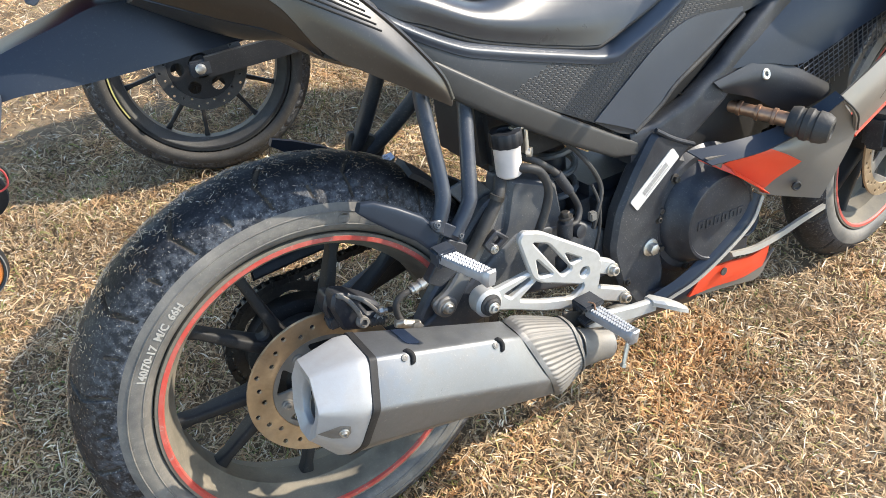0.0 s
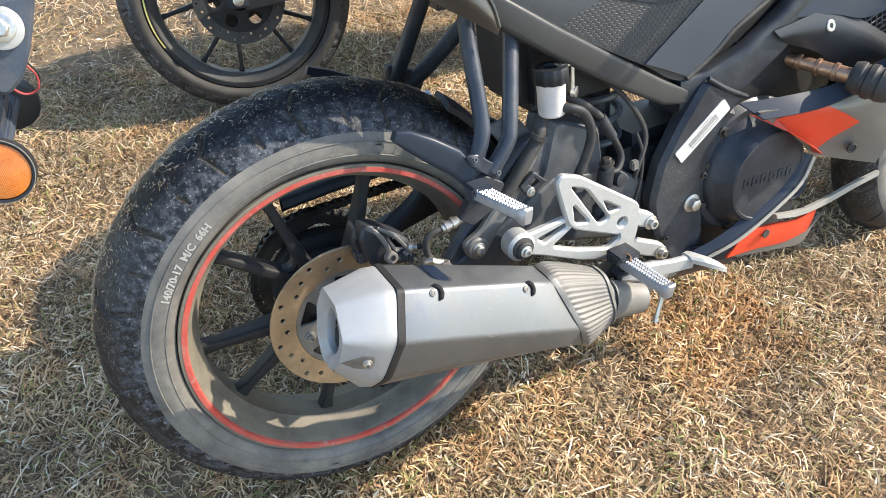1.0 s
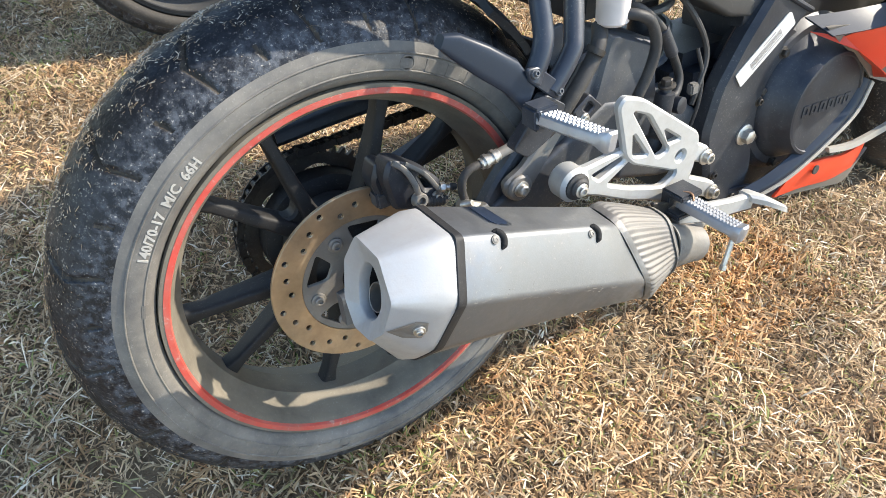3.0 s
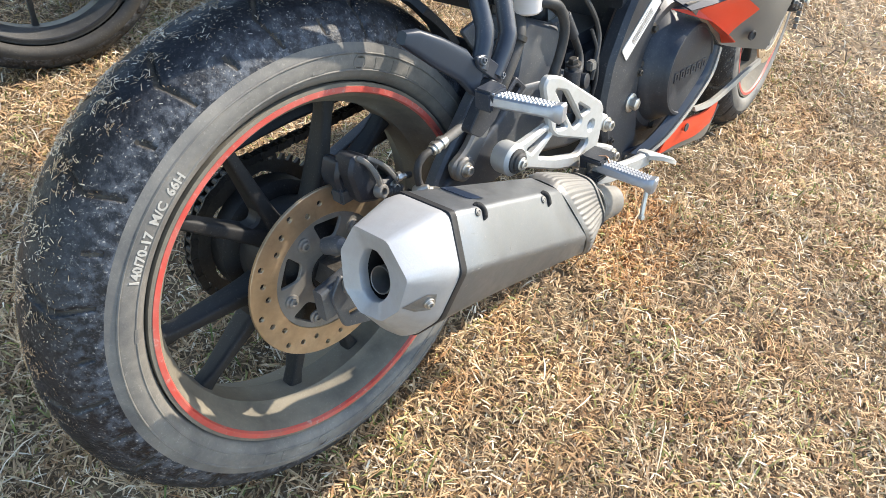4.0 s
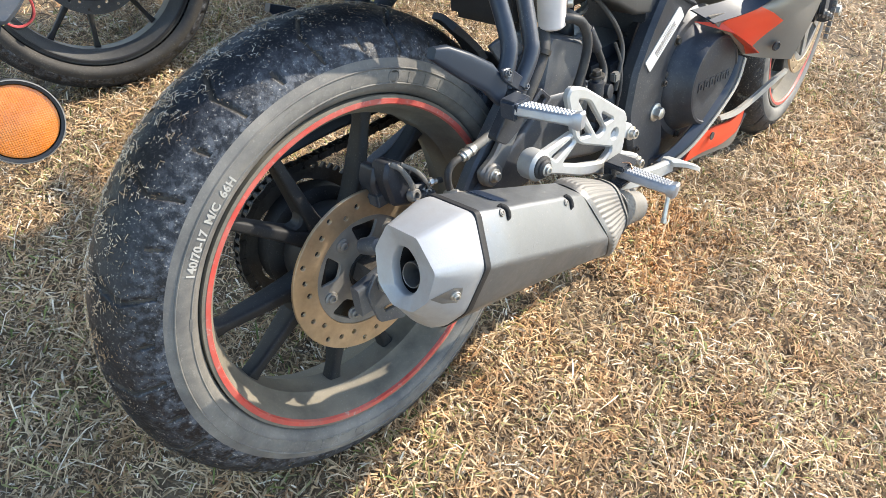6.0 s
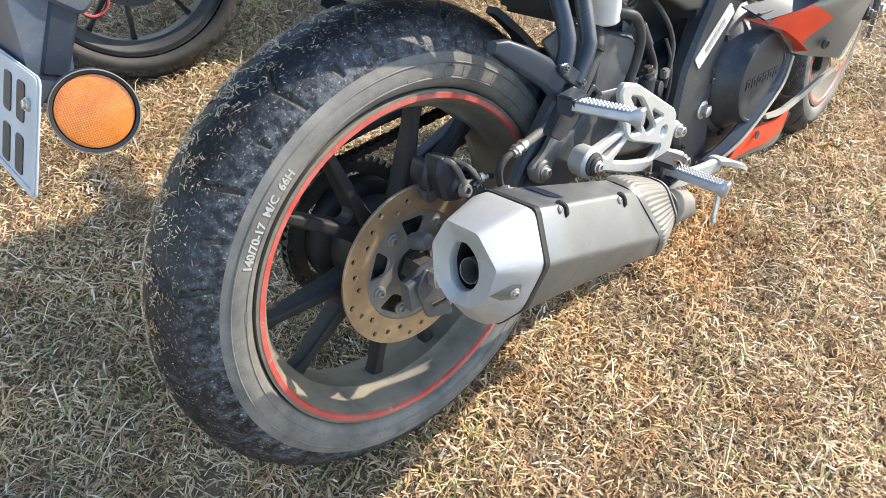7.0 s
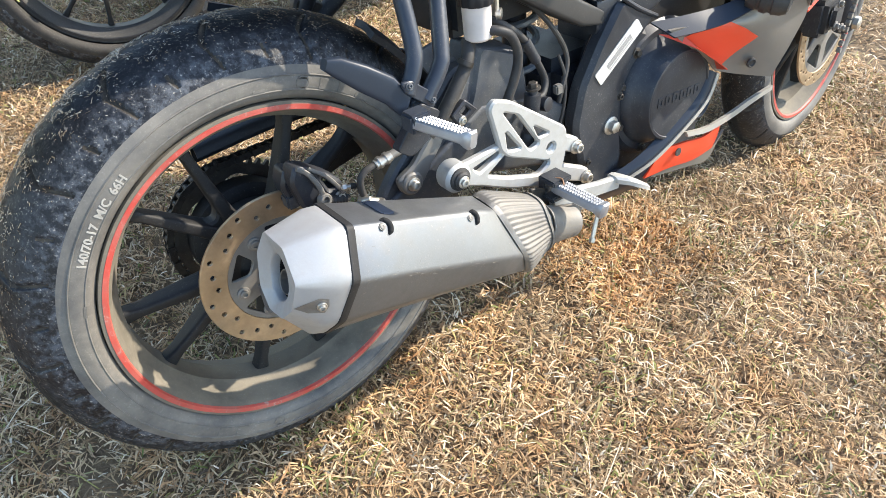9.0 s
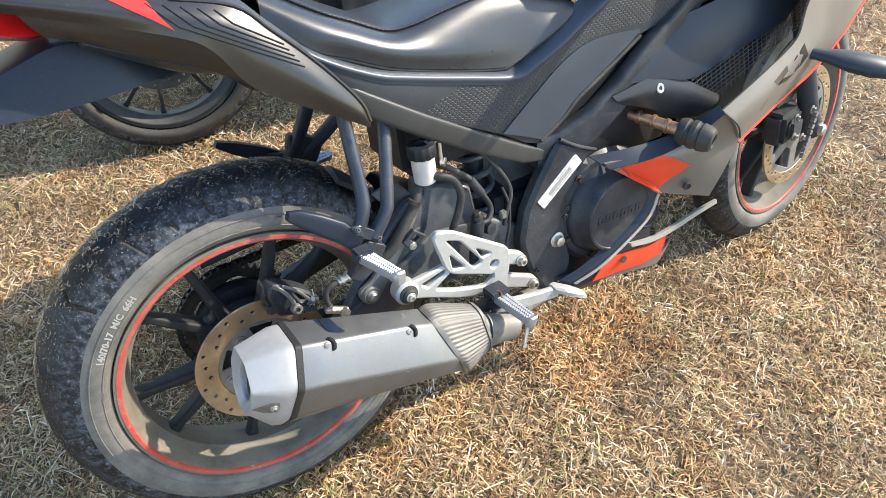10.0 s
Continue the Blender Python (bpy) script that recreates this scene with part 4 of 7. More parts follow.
# heat label draped over the top face
label_rows = []
for y0 in (-0.176, -0.188, -0.200, -0.208, -0.213):
    row = []
    for s0 in (0.014, 0.020, 0.027, 0.032):
        pinch = 0.003 if y0 < -0.210 else 0.0
        h2 = mt.ray_cast(mp(s0 + (pinch if s0 < 0.02 else -pinch if s0 > 0.03 else 0) - 0.10 * (y0 + 0.176), y0, 0.19), -MV)
        row.append((h2[0] if h2[0] is not None else mp(s0, y0, 0.148)) + MV * 0.0009)
    label_rows.append(row)
piece("heat_label", skin(label_rows, 0.0006, 2, tuple(-MV)), BRACKET, "dark worn label", of=muffler)


# ribbed shield and front pipe
def walk_round(pts, n):
    """n points evenly round a closed flat outline."""
    p = np.array(pts + [pts[0]])
    d = np.r_[0, np.cumsum(np.hypot(*np.diff(p, axis=0).T))]
    q = np.linspace(0, d[-1], n, endpoint=False)
    return np.stack([np.interp(q, d, p[:, 0]), np.interp(q, d, p[:, 1])], 1)


N_RIB, N_ROUND = 16, 432
first_ring = walk_round(rounded(HEXFRONT, 0.016, 5), N_ROUND)
centre0, centre1 = np.array([-0.202, 0.090]), np.array([-0.190, 0.098])


def shield_ring(t, grow=0.0, ribbed=True):
    size = 1.0 + 0.10 * min(1.0, 6 * t) - 0.45 * max(t - 0.15, 0) ** 1.25
    fade = min(1.0, 5 * t) * min(1.0, 4 * (1 - t)) if ribbed else 0.0
    centre = centre0 + (centre1 - centre0) * t
    ring = []
    for n_, (y, v) in enumerate(first_ring):
        d = np.array([y, v]) - centre0
        far_up = max(0.0, (v - 0.115) / 0.03)
        d = d * size + d / np.linalg.norm(d) * (grow + 0.0008 * fade * (1 - 0.6 * far_up) * math.cos(2 * math.pi * n_ * 48 / N_ROUND))
        y2, v2 = centre + d
        ring.append(mp(0.175 + 0.106 * t + (0.80 - 0.42 * t) * (0.145 - float(v2)), float(y2), float(v2)))
    return ring


rib_rings = [shield_ring(k / N_RIB) for k in range(N_RIB + 1)]
shield = piece("heat_shield", rings_to_bm(rib_rings), SHIELD, "ribbed heat shield grey with dust", of=muffler)
piece("shield_edge", rings_to_bm([shield_ring(t, g, False) for t, g in ((0.0, -0.003), (0.0, 0.0012), (0.05, 0.0016), (0.10, 0.0012), (0.10, -0.003))], cap0=False, cap1=False), GREY_DISC, "dull grey edge band", of=muffler)
piece("clamp_band", rings_to_bm([shield_ring(t, g, False) for t, g in ((0.93, -0.004), (0.93, 0.0025), (0.99, 0.0028), (1.0, -0.004))], cap0=False, cap1=False), SHIELD, of=muffler)
piece("exhaust_pipe", tube([mp(0.262, -0.190, 0.098), mp(0.300, -0.186, 0.096), mp(0.335, -0.180, 0.092), mp(0.375, -0.165, 0.082), (0.44, -0.125, -0.065), (0.54, -0.08, -0.10), (0.70, -0.03, -0.10)], [0.026, 0.0265, 0.0235, 0.022, 0.021, 0.021, 0.021], 24), SHIELD, "dusty exhaust pipe")
cup = [[mp(s0, -0.188 + r * math.cos(radians(a)), 0.095 + r * math.sin(radians(a))) for a in range(95, 275, 15)] for s0, r in ((0.300, 0.0300), (0.318, 0.0285), (0.340, 0.0250), (0.364, 0.0225))]
piece("pipe_shield", skin(cup, 0.0018, 2, (0, 1, 0)), SHIELD, "short plain pipe shield", of=muffler)
piece("exhaust_stay", plate(rounded([(0.318, 0.030), (0.350, 0.018), (0.368, -0.030), (0.340, -0.034), (0.322, 0.0)], 0.006), [circle(0.344, -0.012, 0.006)], 0.005, 0.001, Matrix.Translation((0, -0.168, 0))), STEEL_DARK, "steel exhaust stay")

# ---- footrest carrier ----
YP = -0.152
carrier = piece("footrest_carrier", plate(rounded([(0.268, 0.158), (0.277, 0.168), (0.306, 0.157), (0.399, 0.088), (0.404, 0.074), (0.368, 0.046), (0.350, 0.055), (0.296, 0.081), (0.284, 0.094)], 0.008),
    [rounded([(0.290, 0.147), (0.315, 0.135), (0.351, 0.081), (0.334, 0.076)], 0.006), rounded([(0.2935, 0.120), (0.318, 0.086), (0.296, 0.0905)], 0.005), rounded([(0.341, 0.110), (0.368, 0.090), (0.350, 0.089)], 0.004), circle(0.372, 0.066, 0.0072)],
    0.011, 0.0026, Matrix.Translation((0, YP, 0))), ALLOY, "cast light alloy footrest carrier with cut-outs")
piece("carrier_arm", plate(rounded([(0.287, 0.103), (0.298, 0.086), (0.262, 0.066), (0.300, 0.048), (0.352, 0.030), (0.372, 0.040), (0.364, 0.058), (0.396, 0.078), (0.408, 0.070), (0.402, 0.036), (0.392, 0.008), (0.396, -0.016), (0.366, -0.018), (0.348, 0.012), (0.300, 0.030), (0.246, 0.058), (0.212, 0.072), (0.214, 0.100), (0.232, 0.099)], 0.006),
    [rounded([(0.240, 0.086), (0.284, 0.0945), (0.2855, 0.0885), (0.250, 0.076)], 0.003)], 0.012, 0.0028, Matrix.Translation((0, YP + 0.003, 0))), ALLOY, of=carrier)
for p, q_ in (((0.398, 0.060), (0.433, 0.038)), ((0.396, 0.012), (0.455, -0.021))):
    piece("carrier_lug", plate(rounded([(p[0] - 0.004, p[1] - 0.014), (q_[0] + 0.004, q_[1] - 0.012), (q_[0] + 0.013, q_[1]), (q_[0] + 0.006, q_[1] + 0.012), (p[0] - 0.002, p[1] + 0.014)], 0.009), (), 0.014, 0.003, Matrix.Translation((0, -0.138, 0))), ALLOY, of=carrier)
    piece("carrier_bolt", bolt((q_[0], -0.139, q_[1]), (0, -1, 0), 0.0072, 0.008, False), STEEL, of=carrier)
bob = piece("rubber_mount", turned((0.214, -0.128, 0.085), (0, -1, 0), [(0, 0.018), (0.004, 0.0200), (0.022, 0.0200), (0.025, 0.0170), (0.026, 0.0150)], 28), ALLOY, "alloy mount with a rubber bush", of=carrier)
piece("mount_bush", turned((0.214, -0.153, 0.085), (0, -1, 0), [(0, 0.0155), (0.003, 0.015), (0.0045, 0.012), (0.007, 0.0115), (0.009, 0.009)], 22), RUBBER, of=carrier)
piece("mount_bolt", bolt((0.214, -0.1615, 0.084), (0, -1, 0), 0.0055, 0.004, False), STEEL, of=carrier)


def ribbed_peg(name, label, p0, p1, w, up):
    """A hinged footrest with cross ribs."""
    p0, p1 = Vector(p0), Vector(p1)
    way = (p1 - p0).normalized()
    up = Vector(up) - way * Vector(up).dot(way)
    up.normalize()
    side = way.cross(up)
    length = (p1 - p0).length
    rings = []
    for t, k, h in ((0, 0.95, 1.0), (0.06, 1, 1.0), (0.82, 0.80, 0.9), (0.9, 0.85, 1.25), (0.97, 0.75, 1.5), (1.0, 0.5, 1.2)):
        c = p0 + (p1 - p0) * t
        hw, hh = w * k / 2, w * 0.30 * h
        rings.append([c + side * a * hw + up * b * hh for a, b in ((-1, -0.6), (-0.7, -1), (0.7, -1), (1, -0.6), (1, 0.6), (0.8, 1), (-0.8, 1), (-1, 0.6))])
    peg = piece(name, rings_to_bm(rings), CHROME, label)
    n = 15
    teeth_bm = []
    for k in range(n):
        c = p0 + (p1 - p0) * (0.08 + 0.76 * k / (n - 1)) + up * w * 0.28
        hw = w * (1 - 0.2 * k / n) / 2
        for a in (-0.66, 0.0, 0.66):
            q0 = c + side * hw * a
            d = length * 0.026
            e = hw * 0.27
            teeth_bm.append(rings_to_bm([[q0 + way * x + side * y for x, y in ((-d, -e), (d, -e), (d, e), (-d, e))], [q0 + way * x * 0.35 + side * y * 0.8 + up * w * 0.085 for x, y in ((-d, -e), (d, -e), (d, e), (-d, e))]], cap0=False))
    piece("peg_ribs", join(*teeth_bm), CHROME, of=peg)
    return peg


pillion = ribbed_peg("pillion_footrest", "ribbed alloy pillion footrest folded out", (0.150, -0.172, 0.194), (0.168, -0.250, 0.192), 0.022, (0.25, -0.25, 1))
piece("peg_knuckle", box((0.138, -0.182, 0.183), (0.165, -0.158, 0.206), 0.003), TUBE, of=pillion)
clamp = [(0.137, 0.236), (0.171, 0.228), (0.196, 0.210), (0.176, 0.180), (0.150, 0.168), (0.132, 0.182)]
piece("peg_clamp", plate(rounded([(0.146, 0.235), (0.160, 0.234), (0.192, 0.206), (0.184, 0.192), (0.168, 0.206), (0.150, 0.222)], 0.004), (), 0.005, 0.001, Matrix.Translation((0, -0.158, 0))), TUBE, "grey peg clamp strip")
piece("peg_clamp", plate(rounded([(x - 0.004, z - 0.022) for x, z in clamp[1:]], 0.005), (), 0.014, 0.001, Matrix.Translation((0, -0.160, 0))), FRAME)
for p in ((0.155, -0.1585, 0.229), (0.183, -0.1585, 0.204)):
    piece("clamp_bolt", bolt(p, (0, -1, 0.4), 0.0030, 0.003), GREY_CAST)
blade = [(0.074, -0.130, 0.272, 0.006), (0.086, -0.134, 0.266, 0.011), (0.110, -0.140, 0.248, 0.0145), (0.136, -0.146, 0.228, 0.0155), (0.152, -0.150, 0.205, 0.014)]
rings = []
for x, y, z, h in blade:
    up = Vector((0.45, 0, 0.89))
    rings.append([Vector((x, y, z)) + up * h * b + Vector((0, 0.006 * a, 0)) for a, b in rounded([(-1, -1), (-1, 0.9), (0.2, 1.1), (1, 0.8), (1, -1)], 0.5, 4)])
piece("heel_guard", rings_to_bm(rings), FENDER, "dark pointed heel guard")

rider = ribbed_peg("rider_footrest", "worn ribbed rider footrest folded down", (0.357, -0.180, 0.022), (0.369, -0.256, 0.012), 0.024, (0.2, -0.15, 1))
piece("peg_fork", join(box((0.340, -0.190, 0.030), (0.374, -0.158, 0.038), 0.002), box((0.340, -0.188, 0.004), (0.374, -0.158, 0.012), 0.002), box((0.342, -0.168, 0.006), (0.372, -0.156, 0.036), 0.002)), FRAME, of=rider)
piece("feeler_bolt", join(rod((0.366, -0.246, 0.008), (0.352, -0.250, -0.028), 0.0032), turned((0.3525, -0.250, -0.026), (-0.37, -0.1, -0.93), [(0, 0.0045), (0.005, 0.0045), (0.006, 0.003)], 6)), STEEL, of=rider)
piece("spring_pin", tube([(0.352, -0.176, 0.036), (0.356, -0.188, 0.038), (0.352, -0.196, 0.034)], 0.0016, 6), BRONZE, of=rider)

lever_line = [(0.352, -0.176, 0.006, 0.013), (0.385, -0.180, -0.004, 0.012), (0.430, -0.184, -0.011, 0.0105), (0.468, -0.187, -0.015, 0.0105)]
rings = [[Vector((x, y, z)) + Vector((0.25 * b * h, 0.006 * a, 0.95 * b * h)) for a, b in ((-1, -0.8), (-1, 0.8), (-0.5, 1), (0.5, 1), (1, 0.8), (1, -0.8), (0.5, -1), (-0.5, -1))] for x, y, z, h in lever_line]
lever = piece("brake_pedal", rings_to_bm(rings), ALLOY, "cast alloy rear brake pedal")
piece("pedal_pad", rings_to_bm([[Vector((x, y + w * a, z + 0.006 * b)) for a, b in ((-1, -0.6), (-1, 0.5), (-0.6, 1), (0.6, 1), (1, 0.5), (1, -0.6))] for x, y, z, w in ((0.460, -0.186, -0.008, 0.010), (0.472, -0.192, -0.010, 0.019), (0.496, -0.198, -0.024, 0.019), (0.512, -0.201, -0.035, 0.012))]), ALLOY, of=lever)

# ---- footrest stays on both sides ----
right_stays = (([(0.196, -0.088, 0.372), (0.192, -0.094, 0.350), (0.180, -0.135, 0.268), (0.172, -0.146, 0.244), (0.157, -0.150, 0.218)], "bent dark grey steel stay"), ([(0.252, -0.088, 0.350), (0.246, -0.096, 0.325), (0.214, -0.140, 0.250), (0.203, -0.149, 0.232), (0.178, -0.152, 0.204)], "bent dark grey steel stay"))
left_stays = (([(0.236, 0.098, 0.372), (0.222, 0.120, 0.325), (0.196, 0.142, 0.258), (0.166, 0.152, 0.212)], ""), ([(0.322, 0.092, 0.350), (0.288, 0.112, 0.300), (0.238, 0.140, 0.246), (0.196, 0.150, 0.216)], ""))
for line, label in right_stays:
    piece("footrest_stay", tube(line, 0.0098, 14), TUBE, label)
for line, label in left_stays:
    piece("footrest_stay", tube(line, 0.0120, 14), FRAME)
piece("stay_clamp", plate(rounded([(0.176, 0.262), (0.212, 0.250), (0.232, 0.226), (0.214, 0.196), (0.176, 0.202), (0.166, 0.228)], 0.008), [circle(0.204, 0.226, 0.004)], 0.018, 0.003, Matrix.Translation((0, 0.140, 0))), STEEL_DARK, "rusty clamp between the far stays")
left_blade = [(0.062, 0.160, 0.279, 0.006), (0.090, 0.162, 0.262, 0.012), (0.130, 0.164, 0.238, 0.015), (0.165, 0.164, 0.215, 0.014)]
piece("heel_guard", rings_to_bm([[Vector((x, y, z)) + Vector((0.45, 0, 0.89)) * h * b + Vector((0, 0.006 * a, 0)) for a, b in ((-1, -0.9), (-1, 0.8), (1, 0.8), (1, -0.9))] for x, y, z, h in left_blade]), FENDER)
piece("peg_clamp", plate(rounded(clamp, 0.005), (), 0.02, 0.002, Matrix.Translation((0.0, 0.152, 0.0))), STEEL_DARK, "rusty peg clamp")
left_peg = ribbed_peg("pillion_footrest", "dark pillion footrest on the far side", (0.192, 0.165, 0.190), (0.252, 0.180, 0.184), 0.020, (0.1, -0.6, 1))
piece("peg_knuckle", box((0.176, 0.152, 0.180), (0.198, 0.176, 0.202), 0.003), FRAME, of=left_peg)

# ---- swingarm, caliper, hoses ----
def beam(rows, material, name, label="", of=None):
    """A box-section member: rows of x, y centre, z centre, half width, half height."""
    rings = []
    for x, y, z, hw, hh in rows:
        e = min(hw, hh) * 0.35
        rings.append([Vector((x, y + a, z + b)) for a, b in rounded([(-hw, -hh), (hw, -hh), (hw, hh), (-hw, hh)], e * 1.3, 4)])
    return piece(name, rings_to_bm(rings), material, label, of=of)


arm = beam([(-0.045, -0.083, -0.004, 0.008, 0.020), (0.02, -0.083, 0.0, 0.010, 0.024), (0.10, -0.084, 0.015, 0.012, 0.024), (0.20, -0.083, 0.050, 0.016, 0.032), (0.30, -0.080, 0.085, 0.020, 0.052), (0.40, -0.078, 0.060, 0.020, 0.058), (0.47, -0.075, 0.030, 0.018, 0.040)], GREY_CAST, "swingarm", "dark grey cast swingarm")
beam([(-0.045, 0.100, -0.004, 0.008, 0.020), (0.10, 0.105, 0.020, 0.011, 0.016), (0.20, 0.103, 0.046, 0.013, 0.018), (0.30, 0.100, 0.066, 0.018, 0.026), (0.47, 0.085, 0.030, 0.018, 0.040)], ENGINE, "swingarm_leg", of=arm)
beam([(0.335, -0.075, 0.10, 0.020, 0.05), (0.345, 0.0, 0.11, 0.020, 0.05), (0.335, 0.095, 0.09, 0.020, 0.05)], ENGINE, "swingarm_bridge", of=arm)
piece("swingarm_strut", plate(rounded([(0.152, 0.088), (0.158, 0.066), (0.178, 0.058), (0.190, 0.070), (0.252, 0.148), (0.276, 0.186), (0.262, 0.198), (0.206, 0.130), (0.178, 0.100)], 0.008), (), 0.012, 0.003, Matrix.Translation((0, -0.108, 0))), SHIELD, "dusty tan-grey strut with a bolted lug")
piece("strut_lug", turned((0.172, -0.106, 0.078), (0, -1, 0), [(0, 0.016), (0.004, 0.0155), (0.006, 0.013)], 24), SHIELD)
piece("swingarm_side", plate(rounded([(0.120, 0.040), (0.150, 0.082), (0.206, 0.142), (0.262, 0.196), (0.300, 0.200), (0.300, 0.120), (0.230, 0.060), (0.170, 0.030)], 0.010), (), 0.020, 0.004, Matrix.Translation((0, -0.092, 0))), GREY_CAST, "dark swingarm side", of=arm)
piece("swingarm_block", rings_to_bm([[Vector((x + dx, y, z)) for x, z in rounded([(0.300 + e, 0.216 - e), (0.376 - e, 0.188 - e), (0.386 - e, 0.110), (0.370, 0.030), (0.290, 0.060 + e), (0.240 + e, 0.094), (0.282 + e, 0.146)], 0.008)] for y, e, dx in ((-0.040, 0.0, 0.0), (-0.090, 0.0, 0.0), (-0.097, 0.006, 0.0))]), GREY_CAST, "dusty blue-grey swingarm web", of=arm)
piece("guard_flap", plate(rounded([(0.218, 0.222), (0.258, 0.230), (0.284, 0.198), (0.264, 0.150), (0.246, 0.182)], 0.005), (), 0.006, 0.001, Matrix.Translation((0, -0.072, 0))), GREY_CAST, "dusty grey plastic flap")
piece("hugger", skin([[(0.178, y, 0.268 - d), (0.196, y, 0.252 - d), (0.216, y, 0.230 - d), (0.226, y, 0.214 - d)] for y, d in ((-0.060, 0.010), (-0.040, 0.0), (-0.022, 0.0))], 0.008, 4, (0, 0, -1)), PLASTIC, "black hugger end")
piece("axle_adjuster", plate(rounded([(-0.036, 0.007), (-0.019, 0.030), (0.003, 0.002), (0.014, -0.060), (-0.026, -0.043)], 0.006), [rounded([(-0.017, -0.024), (0.006, -0.028), (0.007, -0.034), (-0.016, -0.031)], 0.002)], 0.006, 0.0012, Matrix.Translation((0, -0.096, 0))), GREY_CAST, "dark slotted axle plate")
piece("adjuster_tab", join(box((-0.020, -0.112, 0.004), (0.000, -0.094, 0.026), 0.003), turned((-0.010, -0.112, 0.014), (-0.2, -1, 0), [(0, 0.0042), (0.003, 0.0042)], 8)), STEEL, "small steel tab")
piece("sensor_knob", turned((-0.010, -0.060, 0.048), (0.2, -0.9, 0.3), [(0, 0.006), (0.004, 0.010), (0.022, 0.0115), (0.030, 0.009), (0.034, 0.003)], 18), GREY_CAST)
piece("stay_bolt", bolt((0.172, -0.112, 0.078), (0, -1, 0), 0.0062, 0.006, False), STEEL)
piece("stay_clip", plate(rounded([(0.234, 0.152), (0.256, 0.167), (0.275, 0.148), (0.247, 0.131)], 0.003), [rounded([(0.246, 0.153), (0.256, 0.159), (0.263, 0.151), (0.254, 0.145)], 0.002)], 0.010, 0.0015, Matrix.Translation((0, -0.121, 0))), ENGINE)
piece("clip_bolt", bolt((0.249, -0.121, 0.141), (0, -1, 0), 0.0042, 0.003, False), STEEL)
piece("drain_hose", tube([(0.284, -0.098, 0.228), (0.276, -0.108, 0.218), (0.264, -0.114, 0.203), (0.243, -0.118, 0.181), (0.215, -0.118, 0.150), (0.200, -0.116, 0.139)], 0.0085, 12), RUBBER, "black rubber hose with a cut end")
piece("hose_clip", turned((0.266, -0.116, 0.213), (-0.5, 0.0, -0.8), [(0, 0.0105), (0.006, 0.0105)], 16), STEEL_DARK)

caliper = piece("rear_caliper", plate(rounded([(0.026, 0.128), (0.034, 0.146), (0.050, 0.140), (0.076, 0.120), (0.092, 0.104), (0.090, 0.086), (0.060, 0.078), (0.034, 0.088)], 0.006), [rounded([(0.066, 0.118), (0.076, 0.110), (0.082, 0.099), (0.072, 0.100)], 0.002)], 0.030, 0.004, Matrix.Translation((0, -0.080, 0))), ENGINE, "dark dusty rear brake caliper")
piece("caliper_bridge", plate(rounded([(0.020, 0.118), (0.028, 0.138), (0.040, 0.134), (0.052, 0.112), (0.046, 0.090), (0.026, 0.092)], 0.006), (), 0.030, 0.004, Matrix.Translation((0, -0.062, 0))), FRAME, of=caliper)
piece("brake_pad", box((0.022, -0.064, 0.084), (0.046, -0.044, 0.104), 0.003), GREY_CAST, of=caliper)
for line, r in (([(0.036, -0.083, 0.146), (0.048, -0.085, 0.134), (0.057, -0.087, 0.114), (0.060, -0.087, 0.098)], 0.0032), ([(0.050, -0.083, 0.140), (0.068, -0.085, 0.124), (0.080, -0.086, 0.106), (0.087, -0.086, 0.092)], 0.0026)):
    piece("caliper_strap", tube(line, r, 8, 5, 0.6), SHIELD, "worn grey edge of the caliper", of=caliper)
piece("pin_sleeve", turned((0.060, -0.082, 0.094), (0.1, -1, 0.15), [(0, 0.0085), (0.008, 0.0082), (0.0095, 0.0070), (0.0095, 0.0042), (0.005, 0.0040)], 20), SHIELD, "bored pin boss", of=caliper)
boot_rows = [(0, 0.0045)] + [(0.002 + 0.0022 * k, 0.0064 if k % 2 else 0.0050) for k in range(11)] + [(0.027, 0.0040)]
piece("pin_boot", turned((0.068, -0.084, 0.088), (0.96, 0.05, -0.26), boot_rows, 16), RUBBER, "pleated rubber pin boot", of=caliper)
piece("bleed_screw", join(rod((0.084, -0.085, 0.100), (0.098, -0.089, 0.098), 0.0032), turned((0.086, -0.0855, 0.100), (0.96, -0.25, -0.1), [(0, 0.0055), (0.005, 0.0055), (0.006, 0.004)], 6)), STEEL, of=caliper)
piece("bleed_cap", rod((0.096, -0.0885, 0.0985), (0.103, -0.091, 0.0975), 0.0042, 0.0034), RUBBER, of=caliper)
piece("caliper_bolt", bolt((0.084, -0.0815, 0.087), (0, -1, 0.2), 0.0050, 0.004, True), STEEL, of=caliper)
piece("banjo", join(rod((0.100, -0.098, 0.080), (0.132, -0.098, 0.062), 0.0065), turned((0.126, -0.100, 0.0645), (0, -1, 0.1), [(0, 0.0085), (0.008, 0.0085), (0.0085, 0.006)], 6), turned((0.103, -0.102, 0.080), (0.5, -0.8, 0.4), [(0, 0.006), (0.008, 0.005), (0.012, 0.0035)], 10)), STEEL, of=caliper)
piece("brake_hose", tube([(0.108, -0.099, 0.080), (0.104, -0.100, 0.096), (0.106, -0.100, 0.110), (0.116, -0.100, 0.118), (0.132, -0.100, 0.1195)], 0.0046, 10), RUBBER, "brake hose")
